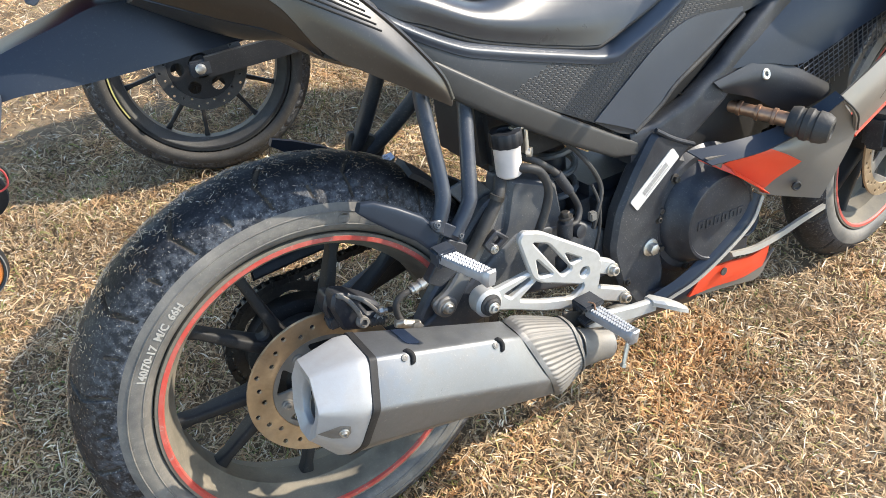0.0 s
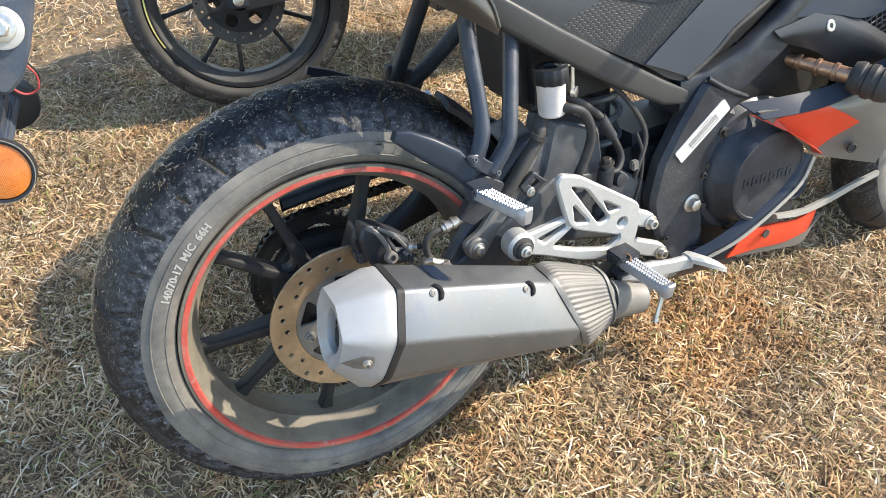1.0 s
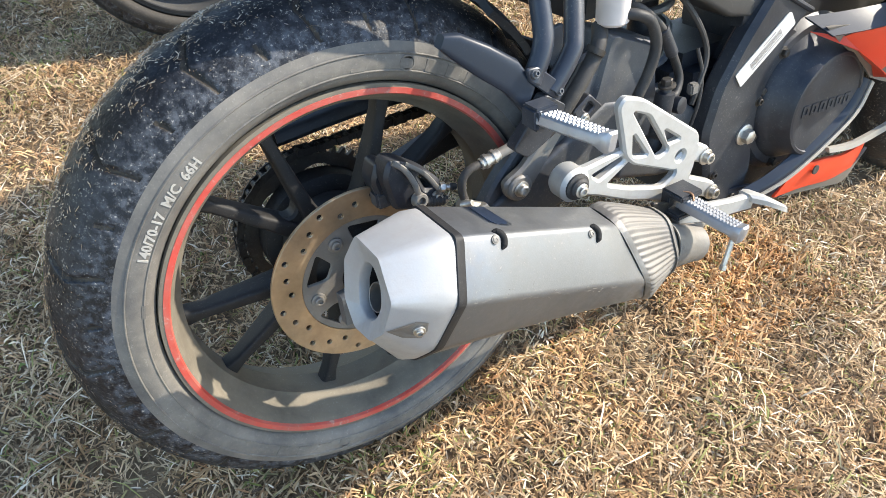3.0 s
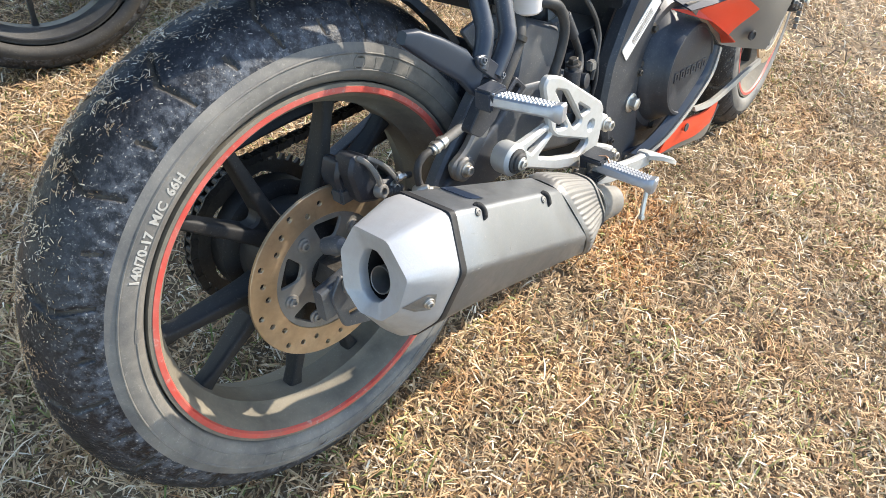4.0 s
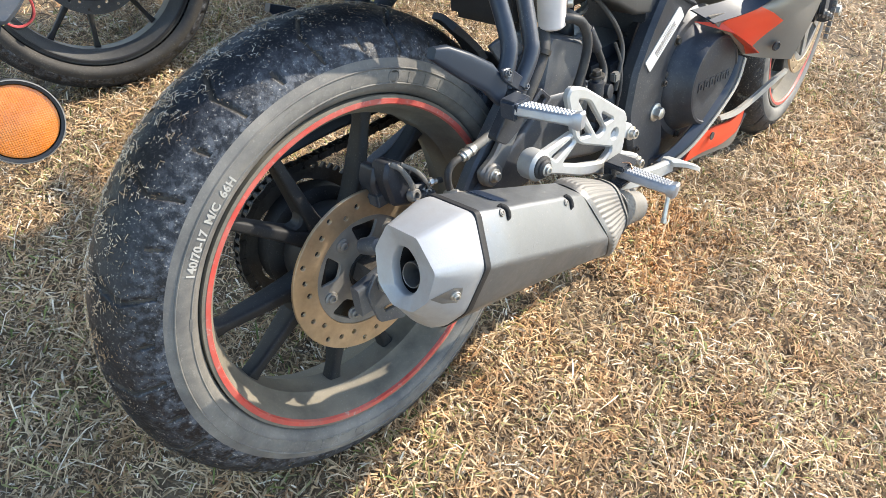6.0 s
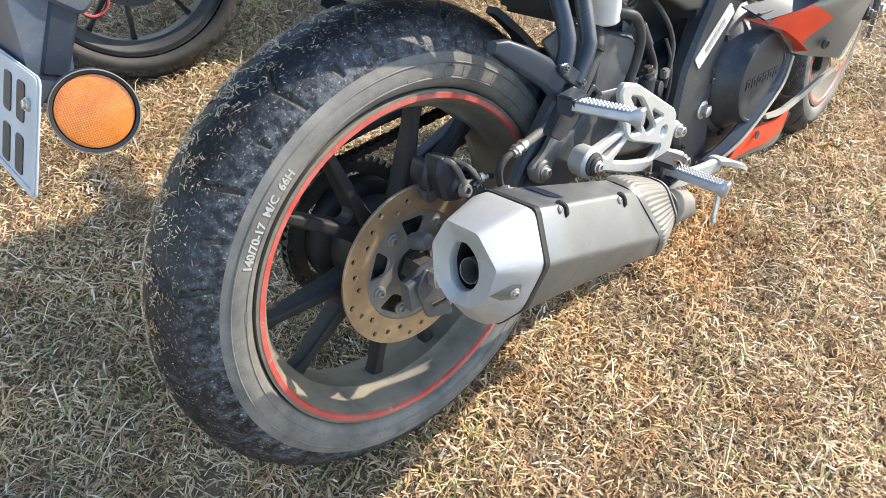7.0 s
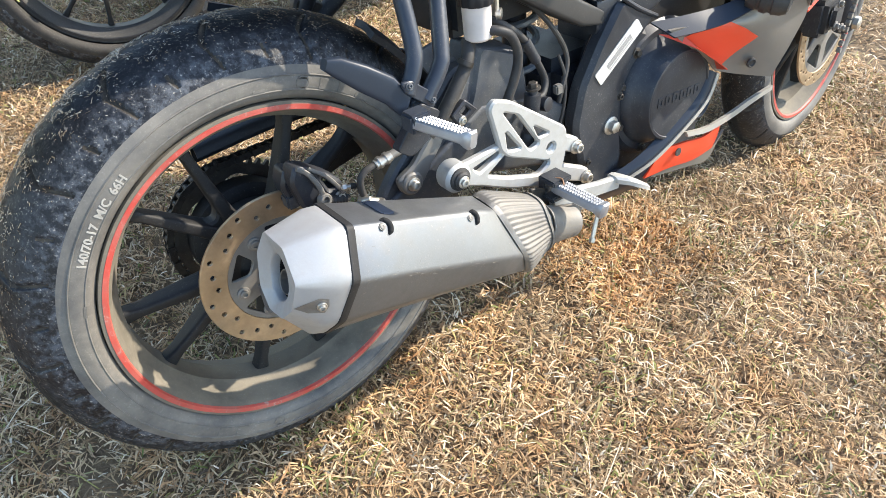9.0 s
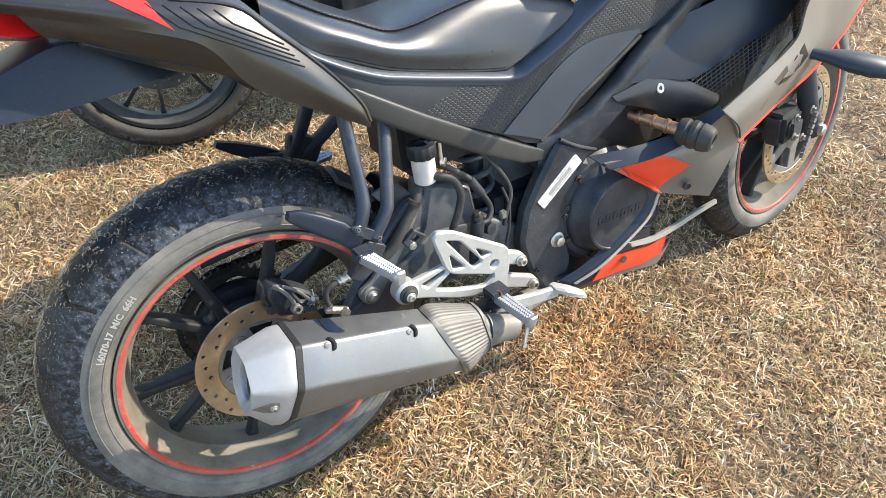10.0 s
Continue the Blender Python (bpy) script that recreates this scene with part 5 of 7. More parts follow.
piece("hose_sleeve", join(rod((0.128, -0.100, 0.119), (0.152, -0.1005, 0.1235), 0.0066), turned((0.133, -0.100, 0.120), (0.024, -0.0005, 0.0045), [(0, 0.0080), (0.004, 0.0080)], 14), turned((0.143, -0.100, 0.1218), (0.024, -0.0005, 0.0045), [(0, 0.0080), (0.004, 0.0080)], 14)), STEEL, "crimped hose fitting")
piece("brake_hose", tube([(0.148, -0.1005, 0.1228), (0.175, -0.102, 0.1285), (0.205, -0.102, 0.135), (0.24, -0.090, 0.142), (0.30, -0.085, 0.15)], 0.0060, 10), SHIELD)

# ---- brake fluid reservoir and master cylinder ----
RC = Vector((0.294, -0.106, 0.229))
res = piece("fluid_reservoir", turned(RC, (0, 0, 1), [(0, 0.014), (0.003, 0.0172), (0.042, 0.0180), (0.044, 0.0185)], 30), RESERVOIR, "milky plastic brake fluid reservoir")
ribs = []
for k in range(48):
    a = 2 * math.pi * k / 48
    ribs.append(0.0205 + (0.0012 if k % 4 < 2 else 0))
lid_rings = []
for h, f in ((0.043, 0.97), (0.044, 1.0), (0.060, 1.0), (0.062, 0.95)):
    lid_rings.append([RC + Vector((ribs[k] * f * math.cos(2 * math.pi * k / 48), ribs[k] * f * math.sin(2 * math.pi * k / 48), h)) for k in range(48)])
lid_rings.append([RC + Vector((0.011 * math.cos(2 * math.pi * k / 48), 0.011 * math.sin(2 * math.pi * k / 48), 0.0625)) for k in range(48)])
lid_rings.append([RC + Vector((0.0105 * math.cos(2 * math.pi * k / 48), 0.0105 * math.sin(2 * math.pi * k / 48), 0.058)) for k in range(48)])
piece("reservoir_lid", rings_to_bm(lid_rings), PLASTIC, "black ribbed screw lid", of=res)
piece("lid_clip", join(box((0.303, -0.114, 0.288), (0.325, -0.100, 0.292), 0.001), box((0.320, -0.112, 0.250), (0.325, -0.098, 0.292), 0.001), turned((0.324, -0.107, 0.252), (0.6, -0.8, 0), [(0, 0.007), (0.006, 0.007), (0.007, 0.004)], 14)), STEEL, "steel retaining clip", of=res)
piece("fluid_hose", tube([(0.300, -0.116, 0.240), (0.312, -0.124, 0.238), (0.328, -0.127, 0.228), (0.338, -0.128, 0.202), (0.332, -0.127, 0.172), (0.318, -0.124, 0.140), (0.312, -0.12, 0.120)], 0.0062, 12), RUBBER, "black fluid hose")
piece("brake_line", tube([(0.325, -0.090, 0.240), (0.341, -0.102, 0.231), (0.369, -0.106, 0.205), (0.386, -0.107, 0.176), (0.400, -0.110, 0.143), (0.388, -0.118, 0.127), (0.372, -0.122, 0.130)], 0.0050, 10), RUBBER, "bent brake line")
piece("line_sleeve", rod((0.369, -0.106, 0.205), (0.388, -0.107, 0.172), 0.0072), ENGINE)
master = piece("master_cylinder", turned((0.366, -0.124, 0.145), (-0.12, 0.02, -1), [(0, 0.006), (0.006, 0.0065), (0.007, 0.011), (0.030, 0.0115), (0.034, 0.009), (0.060, 0.009), (0.064, 0.012), (0.090, 0.012)], 18), ENGINE, "rear brake master cylinder")
piece("cylinder_bolt", bolt((0.366, -0.124, 0.146), (-0.1, 0, 1), 0.0068, 0.007, True, False), STEEL_DARK, of=master)
piece("cylinder_boss", join(turned((0.382, -0.122, 0.118), (0.2, -1, 0.1), [(0, 0.010), (0.012, 0.010), (0.013, 0.007)], 16), turned((0.356, -0.122, 0.090), (0.2, -1, 0.1), [(0, 0.008), (0.010, 0.008), (0.011, 0.006)], 16)), ENGINE, of=master)
piece("brake_wire", tube([(0.360, -0.070, 0.262), (0.395, -0.090, 0.240), (0.425, -0.105, 0.200), (0.440, -0.112, 0.160), (0.425, -0.118, 0.125), (0.418, -0.118, 0.105)], 0.0035, 8), RUBBER, "thin black wire")
piece("brake_wire", tube([(0.425, -0.110, 0.170), (0.432, -0.116, 0.140), (0.428, -0.12, 0.105), (0.420, -0.118, 0.070)], 0.0022, 8), RUBBER)
piece("wire_plug", box((0.412, -0.122, 0.118), (0.424, -0.112, 0.132), 0.002), SHIELD)
spring_pts = [(0.435 + 0.030 * math.cos(a), -0.01 + 0.034 * math.sin(a), 0.07 + 0.0055 * a) for a in np.linspace(0, 2 * math.pi * 5, 90)]
piece("shock_spring", tube(spring_pts, 0.0055, 8, 1), SPRING, "blue-grey shock absorber spring")
piece("shock_body", rod((0.435, -0.01, 0.02), (0.435, -0.01, 0.27), 0.018), FRAME)


# ---- bodywork ----
def mirrored(rows, centre=0.006):
    return [[(x, 2 * centre - y, z) for x, y, z in row] for row in rows]


# tail cowl with its grooves and red flash
cowl_rows = [
    [(-0.26, -0.060, 0.640), (-0.12, -0.082, 0.600), (0.021, -0.098, 0.558), (0.088, -0.102, 0.535), (0.121, -0.108, 0.501), (0.152, -0.113, 0.467), (0.184, -0.118, 0.426), (0.210, -0.122, 0.386), (0.217, -0.125, 0.358)],
    [(-0.24, -0.075, 0.622), (-0.11, -0.099, 0.584), (0.018, -0.114, 0.543), (0.068, -0.119, 0.518), (0.100, -0.124, 0.480), (0.135, -0.127, 0.446), (0.170, -0.130, 0.410), (0.203, -0.128, 0.376), (0.216, -0.126, 0.354)],
    [(-0.20, -0.074, 0.602), (-0.09, -0.097, 0.562), (0.012, -0.117, 0.522), (0.046, -0.120, 0.498), (0.078, -0.121, 0.447), (0.125, -0.124, 0.411), (0.165, -0.126, 0.384), (0.200, -0.126, 0.360), (0.214, -0.126, 0.350)]]
cowl = piece("tail_cowl", skin(cowl_rows, 0.0035, 5), COWL, "dark bronze-grey tail cowl ending in a blade")
bevel = [[(x - 0.012, y + 0.030, z + 0.016) for x, y, z in cowl_rows[0][:6]], [(x - 0.002, y + 0.012, z + 0.012) for x, y, z in cowl_rows[0][:6]], [(x, y - 0.0005, z + 0.001) for x, y, z in cowl_rows[0][:6]]]
piece("cowl_bevel", skin(bevel, 0.003, 5, (0, 0, -1)), COWL, "glossy top bevel of the cowl", of=cowl)
piece("tail_cowl", skin(mirrored([r[2:] for r in cowl_rows]), 0.0035, 4, (0, -1, 0)), COWL)


def laid(tree, rows, out=0.0012, steps=5, thick=0.0008):
    """A thin layer on a panel's right face: rows of (x, z), refined and dropped onto the panel."""
    fine = [spline([(x, 0, z) for x, z in r], steps) for r in rows]
    last, put = -0.11, []
    for k in range(len(fine) * 3 - 2):
        i, f = min(k // 3, len(fine) - 2), k / 3 - min(k // 3, len(fine) - 2)
        row = []
        for p, q2 in zip(fine[i], fine[i + 1]):
            p = p.lerp(q2, f)
            hit = tree.ray_cast(Vector((p.x, -0.6, p.z)), Vector((0, 1, 0)))[0]
            last = hit.y if hit is not None else last
            row.append((p.x, last - out, p.z))
        put.append(row)
    return skin(put, thick, 1)


cowl_tree = tree_of(cowl)
for k in range(5):
    t = k / 4
    s0, s1, s2 = ((a[0] + (b[0] - a[0]) * t, a[1] + (b[1] - a[1]) * t) for a, b in (((-0.005, 0.560), (0.063, 0.538)), ((0.020, 0.531), (0.078, 0.520)), ((0.146, 0.452), (0.130, 0.482))))
    line = []
    for p, q2 in ((s0, s1), (s1, s2)):
        for f in np.linspace(0, 1, 9):
            x, z = p[0] + (q2[0] - p[0]) * f, p[1] + (q2[1] - p[1]) * f
            hit = cowl_tree.ray_cast(Vector((x, -0.6, z)), Vector((0, 1, 0)))[0]
            if hit is not None and not (line and (hit - line[-1]).length < 1e-4):
                line.append(hit)
    if len(line) > 2:
        piece("cowl_groove", tube(line, 0.0011, 6, 1), DARKNESS, of=cowl)
piece("red_flash", laid(cowl_tree, [[(-0.052, 0.578), (-0.036, 0.573), (-0.020, 0.568), (-0.002, 0.562)], [(-0.038, 0.571), (-0.022, 0.563), (-0.010, 0.556), (0.003, 0.548)], [(-0.006, 0.546), (0.000, 0.541), (0.007, 0.535), (0.014, 0.529)]]), FLASH, "red flash on the cowl", of=cowl)
piece("cowl_edge", tube(cowl_rows[0][2:], 0.0028, 8, 5), COWL, of=cowl)
under = [[(-0.125, -0.085, 0.574), (-0.09, -0.094, 0.562), (0.012, -0.1135, 0.524), (0.046, -0.1165, 0.499), (0.077, -0.118, 0.447)],
         [(-0.118, -0.084, 0.560), (-0.085, -0.093, 0.548), (0.000, -0.107, 0.510), (0.045, -0.113, 0.486), (0.078, -0.116, 0.443)],
         [(-0.108, -0.080, 0.545), (-0.075, -0.086, 0.532), (-0.010, -0.096, 0.498), (0.040, -0.103, 0.474), (0.080, -0.112, 0.439)]]
piece("under_tail", skin(under, 0.003, 4), COWL, "dark under-tail moulding")
piece("under_tail", skin(mirrored([r[1:] for r in under]), 0.003, 4, (0, -1, 0)), PANEL)
floor_side = [(-0.075, -0.086, 0.530), (-0.010, -0.095, 0.497), (0.040, -0.102, 0.473), (0.062, -0.106, 0.456), (0.082, -0.110, 0.438), (0.150, -0.110, 0.405), (0.215, -0.105, 0.370)]
floor_low = [(-0.080, -0.058, 0.524), (-0.020, -0.058, 0.486), (0.022, -0.058, 0.464), (0.058, -0.062, 0.456), (0.090, -0.068, 0.428), (0.150, -0.070, 0.398), (0.240, -0.070, 0.360)]
floor_mid = [(x, 0.006, z) for x, y, z in floor_low]
piece("tail_floor", skin([floor_side, floor_low, floor_mid, *[[(x, 0.012 - y, z) for x, y, z in r] for r in (floor_low, floor_side)]], 0.004, 4, (0, 0, 1)), PANEL, "dark under-tail floor")
lamp = piece("tail_lamp", rings_to_bm([[Vector((x, 0.006 + w * a, z + h * b)) for a, b in ((-1, -0.5), (-0.8, 0.7), (-0.3, 1), (0.3, 1), (0.8, 0.7), (1, -0.5), (0.6, -1), (-0.6, -1))] for x, w, z, h in ((-0.106, 0.072, 0.550, 0.010), (-0.125, 0.078, 0.560, 0.022), (-0.20, 0.070, 0.582, 0.024), (-0.27, 0.045, 0.602, 0.012))]), TAILLIGHT, "red tail lamp lens")

# rear fender that carries the number plate
ridge = [(0.026, 0.026, 0.466, 0.460), (-0.02, 0.050, 0.494, 0.463), (-0.055, 0.060, 0.521, 0.463), (-0.105, 0.064, 0.528, 0.463), (-0.150, 0.064, 0.517, 0.463), (-0.205, 0.062, 0.503, 0.466), (-0.250, 0.056, 0.485, 0.455), (-0.290, 0.050, 0.462, 0.432), (-0.305, 0.046, 0.442, 0.420)]
rings = []
fine_ridge = np.stack([np.array([tuple(v) for v in spline([(r[0], r[1], r[2]) for r in ridge], 5)]).T, np.array([tuple(v) for v in spline([(r[0], r[1], r[3]) for r in ridge], 5)]).T])
for x, w, zt, zb in zip(fine_ridge[0, 0], fine_ridge[0, 1], fine_ridge[0, 2], fine_ridge[1, 2]):
    h = zt - zb
    rings.append([Vector((x, 0.006 + w * a, zb + h * b)) for a, b in ((-1.07, 0.0), (-1.00, 0.42), (-0.80, 0.98), (-0.68, 1.03), (0, 1.08), (0.68, 1.03), (0.80, 0.98), (1.00, 0.42), (1.07, 0.0), (0.9, 0.06), (0, 0.1), (-0.9, 0.06))])
fender = part("rear_fender", rings_to_bm(rings), FENDER, bike, "long blue-black plastic rear fender", at=AXLE, crease=24)
holder = piece("plate_holder", join(
    rings_to_bm([[Vector((x, y, z)) for y in (-0.062, 0.074) for x, z in (((a, b), (c, d)) if y < 0 else ((c, d), (a, b)))] for a, b, c, d in ((-0.262, 0.462, -0.306, 0.440), (-0.274, 0.405, -0.312, 0.392), (-0.288, 0.350, -0.318, 0.352), (-0.300, 0.335, -0.322, 0.340))]),
    box((-0.300, -0.082, 0.338), (-0.284, 0.094, 0.352), 0.002)), BRACKET, "scuffed grey-blue plate holder")
piece("holder_skirt", plate(rounded([(-0.212, 0.474), (-0.219, 0.456), (-0.235, 0.424), (-0.250, 0.401), (-0.268, 0.3885), (-0.286, 0.404), (-0.302, 0.438), (-0.298, 0.462)], 0.006), (), 0.014, 0.003, Matrix.Translation((0, -0.068, 0))), BRACKET, "scratched grey skirt under the fender", of=holder)
piece("holder_rib", plate(rounded([(-0.266, 0.396), (-0.293, 0.350), (-0.310, 0.358), (-0.284, 0.406)], 0.003), (), 0.010, 0.002, Matrix.Translation((0, -0.064, 0))), FENDER, "dark blue rib", of=holder)
plate_turn = Matrix.Translation((-0.3375, 0.006, 0.3325)) @ Matrix.Rotation(radians(24.5), 4, "Y") @ Matrix.Rotation(radians(-90), 4, "Z")
number = piece("number_plate", plate(rounded([(-0.119, -0.0425), (0.119, -0.0425), (0.119, 0.0425), (-0.119, 0.0425)], 0.008, 4), (), 0.0016, 0.0004, plate_turn), PLATE, "scuffed white number plate with raised bars", of=holder)
piece("plate_rim", join(*[plate(rounded([(-0.118 + e, -0.0415 + e), (0.118 - e, -0.0415 + e), (0.118 - e, 0.0415 - e), (-0.118 + e, 0.0415 - e)], 0.008, 4), [rounded([(-0.1135, -0.037), (0.1135, -0.037), (0.1135, 0.037), (-0.1135, 0.037)], 0.006, 4)], 0.0016, 0.0004, plate_turn @ Matrix.Translation((0, -0.0012, 0))) for e in (0.0,)]), PLATE, of=holder)
for row, (z0, z1) in enumerate(((0.004, 0.032), (-0.034, -0.006))):
    for k in range(6):
        x0 = -0.094 + 0.033 * k
        piece("plate_bar", plate(rounded([(x0, z0), (x0 + 0.018, z0), (x0 + 0.018, z1), (x0, z1)], 0.004), (), 0.0012, 0.0003, plate_turn @ Matrix.Translation((0, -0.0010, 0))), FRAME, of=holder)
for x in (-0.098, 0.098):
    c = plate_turn @ Vector((x, -0.001, 0.020))
    piece("plate_bolt", bolt(c, plate_turn.to_3x3() @ Vector((0, -1, 0)), 0.0032, 0.002, False, False), STEEL, of=holder)


def reflector(y, way):
    c = Vector((-0.294, y, 0.336))
    w = Vector(way).normalized()
    shell = piece("side_reflector", turned(c - w * 0.016, w, [(0, 0.018), (0.003, 0.027), (0.010, 0.0292), (0.0205, 0.0296), (0.0212, 0.0288), (0.0206, 0.0268), (0.0100, 0.0262)], 44), PLASTIC, "round amber reflector in a black cup")
    piece("reflector_ring", turned(c + w * 0.0046, w, [(0, 0.0298), (0.0008, 0.0298), (0.0010, 0.0291), (0, 0.0290)], 44, caps=False), CARRIER, of=shell)
    piece("reflector_lens", turned(c + w * 0.0012, w, [(0, 0.0264), (0.0022, 0.0258), (0.0030, 0.0235), (0.0033, 0.0)], 44), AMBER, "amber prismatic lens", of=shell)


reflector(-0.104, (-0.16, -1, 0.12))
reflector(0.118, (-0.16, 1, 0.12))
piece("reflector_arm", join(rod((-0.290, -0.095, 0.342), (-0.288, 0.108, 0.342), 0.006), box((-0.300, -0.098, 0.330), (-0.282, -0.078, 0.356), 0.002)), BRACKET)
piece("fender_washer", turned((-0.250, -0.067, 0.448), (-0.1, -1, 0.15), [(0, 0.019), (0.0025, 0.019), (0.003, 0.018)], 28), ALLOY, "large steel washer")
piece("fender_bolt", bolt((-0.250, -0.0705, 0.4485), (-0.1, -1, 0.15), 0.0085, 0.008, True, False), STEEL)
piece("lamp_wire", tube([(-0.246, -0.048, 0.410), (-0.241, -0.046, 0.398), (-0.243, -0.044, 0.386), (-0.252, -0.042, 0.381), (-0.261, -0.044, 0.385), (-0.268, -0.048, 0.398)], 0.0010, 6), WIRE_RED, "looped red wire")
piece("lamp_wire", tube([(-0.244, -0.044, 0.410), (-0.239, -0.042, 0.397), (-0.244, -0.040, 0.384), (-0.254, -0.038, 0.379), (-0.262, -0.040, 0.386), (-0.268, -0.044, 0.398)], 0.0010, 6), RUBBER)

# seat
seat_x = (0.120, 0.172, 0.211, 0.270, 0.330, 0.385, 0.449, 0.472, 0.525, 0.585, 0.604)
seat_right = [(x, y, z) for x, y, z in zip(seat_x, (-0.080, -0.097, -0.100, -0.101, -0.101, -0.101, -0.100, -0.099, -0.096, -0.090, -0.080), (0.508, 0.459, 0.440, 0.411, 0.391, 0.375, 0.359, 0.361, 0.377, 0.397, 0.406))]
seat_mid = [(x + 0.004, y, z) for x, y, z in zip(seat_x, (-0.072, -0.094, -0.100, -0.101, -0.100, -0.098, -0.094, -0.092, -0.086, -0.080, -0.072), (0.528, 0.486, 0.466, 0.436, 0.418, 0.408, 0.398, 0.397, 0.404, 0.410, 0.412))]
seat_crease = [(x, y, z) for x, y, z in zip((0.128, 0.194, 0.237, 0.284, 0.322, 0.379, 0.426, 0.462, 0.520, 0.580, 0.606), (-0.045, -0.068, -0.070, -0.071, -0.071, -0.068, -0.066, -0.064, -0.062, -0.060, -0.058), (0.540, 0.497, 0.474, 0.450, 0.447, 0.453, 0.457, 0.456, 0.447, 0.428, 0.414))]
seat_top = [(x, 0.006, z) for x, z in zip((0.135, 0.200, 0.240, 0.286, 0.324, 0.381, 0.428, 0.464, 0.522, 0.582, 0.608), (0.545, 0.505, 0.481, 0.458, 0.455, 0.462, 0.468, 0.468, 0.462, 0.446, 0.430))]
rows = [seat_right, seat_mid, seat_crease, seat_top] + [[(x, 0.012 - y, z) for x, y, z in r] for r in (seat_crease, seat_mid, seat_right)]
seat = piece("seat", skin(rows, 0.004, 5, (0, 0, -1)), LEATHER, "creased black vinyl rider seat with double stitching")
piece("seat_seam", tube([(x, y - 0.001, z + 0.002) for x, y, z in seat_crease], 0.0024, 8), LEATHER, of=seat)
stitches = []
line = spline([(x, y - 0.005, z + 0.0025) for x, y, z in seat_crease], 14)
for a, b in zip(line[::2], line[1::2]):
    stitches.append(rod(a, a.lerp(b, 0.75), 0.0006, seg=5, bevel=0.0002))
piece("stitching", join(*stitches), TRIM, of=seat)
piece("seat_base", tube([(x, y + 0.004, z - 0.003) for x, y, z in seat_right], 0.0032, 10), RUBBER, of=seat)
pill_rows = [[(-0.18, -0.055, 0.645), (-0.06, -0.075, 0.606), (0.05, -0.085, 0.566), (0.105, -0.078, 0.545), (0.118, -0.06, 0.540)], [(-0.18, -0.045, 0.675), (-0.06, -0.062, 0.645), (0.05, -0.070, 0.605), (0.105, -0.066, 0.572), (0.125, -0.055, 0.552)], [(-0.18, 0.006, 0.682), (-0.06, 0.006, 0.655), (0.05, 0.006, 0.615), (0.110, 0.006, 0.580), (0.130, 0.006, 0.556)]]
pill_rows += [[(x, 0.012 - y, z) for x, y, z in r] for r in (pill_rows[1], pill_rows[0])]
piece("pillion_seat", skin(pill_rows, 0.004, 4, (0, 0, -1)), LEATHER, "black vinyl pillion seat")

# side panel, its trim ridge, scale-textured field and grey stripe
panel_rows = [
    [(0.120, -0.085, 0.500), (0.170, -0.100, 0.454), (0.240, -0.103, 0.412), (0.294, -0.103, 0.392), (0.387, -0.103, 0.364), (0.468, -0.103, 0.342), (0.504, -0.103, 0.350), (0.564, -0.103, 0.374), (0.626, -0.102, 0.404), (0.720, -0.100, 0.440), (0.960, -0.098, 0.490)],
    [(0.138, -0.092, 0.478), (0.182, -0.104, 0.432), (0.238, -0.107, 0.394), (0.292, -0.109, 0.367), (0.374, -0.109, 0.333), (0.450, -0.109, 0.302), (0.505, -0.109, 0.300), (0.570, -0.108, 0.326), (0.634, -0.107, 0.354), (0.717, -0.105, 0.392), (0.960, -0.106, 0.430)],
    [(0.150, -0.094, 0.462), (0.190, -0.104, 0.412), (0.235, -0.109, 0.376), (0.290, -0.111, 0.342), (0.360, -0.112, 0.301), (0.431, -0.111, 0.261), (0.505, -0.110, 0.223), (0.577, -0.109, 0.270), (0.642, -0.108, 0.302), (0.714, -0.107, 0.340), (0.960, -0.110, 0.368)]]
side_panel = piece("side_panel", skin(panel_rows, 0.003, 6), PANEL, "graphite side panel with a scale-textured field")
piece("side_panel", skin(mirrored(panel_rows), 0.003, 3, (0, -1, 0)), PANEL)
ridge_rows = [[(x, y + 0.026, z + 0.016) for x, y, z in panel_rows[0]], [(x, y - 0.004, z + 0.001) for x, y, z in panel_rows[0]], [(x, y - 0.0045, z - 0.011) for x, y, z in panel_rows[0]]]
piece("panel_ridge", skin(ridge_rows, 0.003, 6), TRIM, "slate trim ridge under the seat", of=side_panel)


# raised scales on the side panel
FIELD = [(0.306, 0.337), (0.380, 0.358), (0.466, 0.332), (0.537, 0.348), (0.642, 0.394), (0.800, 0.440), (0.930, 0.455), (0.930, 0.375), (0.784, 0.350), (0.708, 0.358), (0.623, 0.362), (0.561, 0.343), (0.431, 0.264)]


def inside(x, z, poly):
    hit = False
    for (x0, z0), (x1, z1) in zip(poly, poly[1:] + poly[:1]):
        if (z0 > z) != (z1 > z) and x < x0 + (z - z0) / (z1 - z0) * (x1 - x0):
            hit = not hit
    return hit


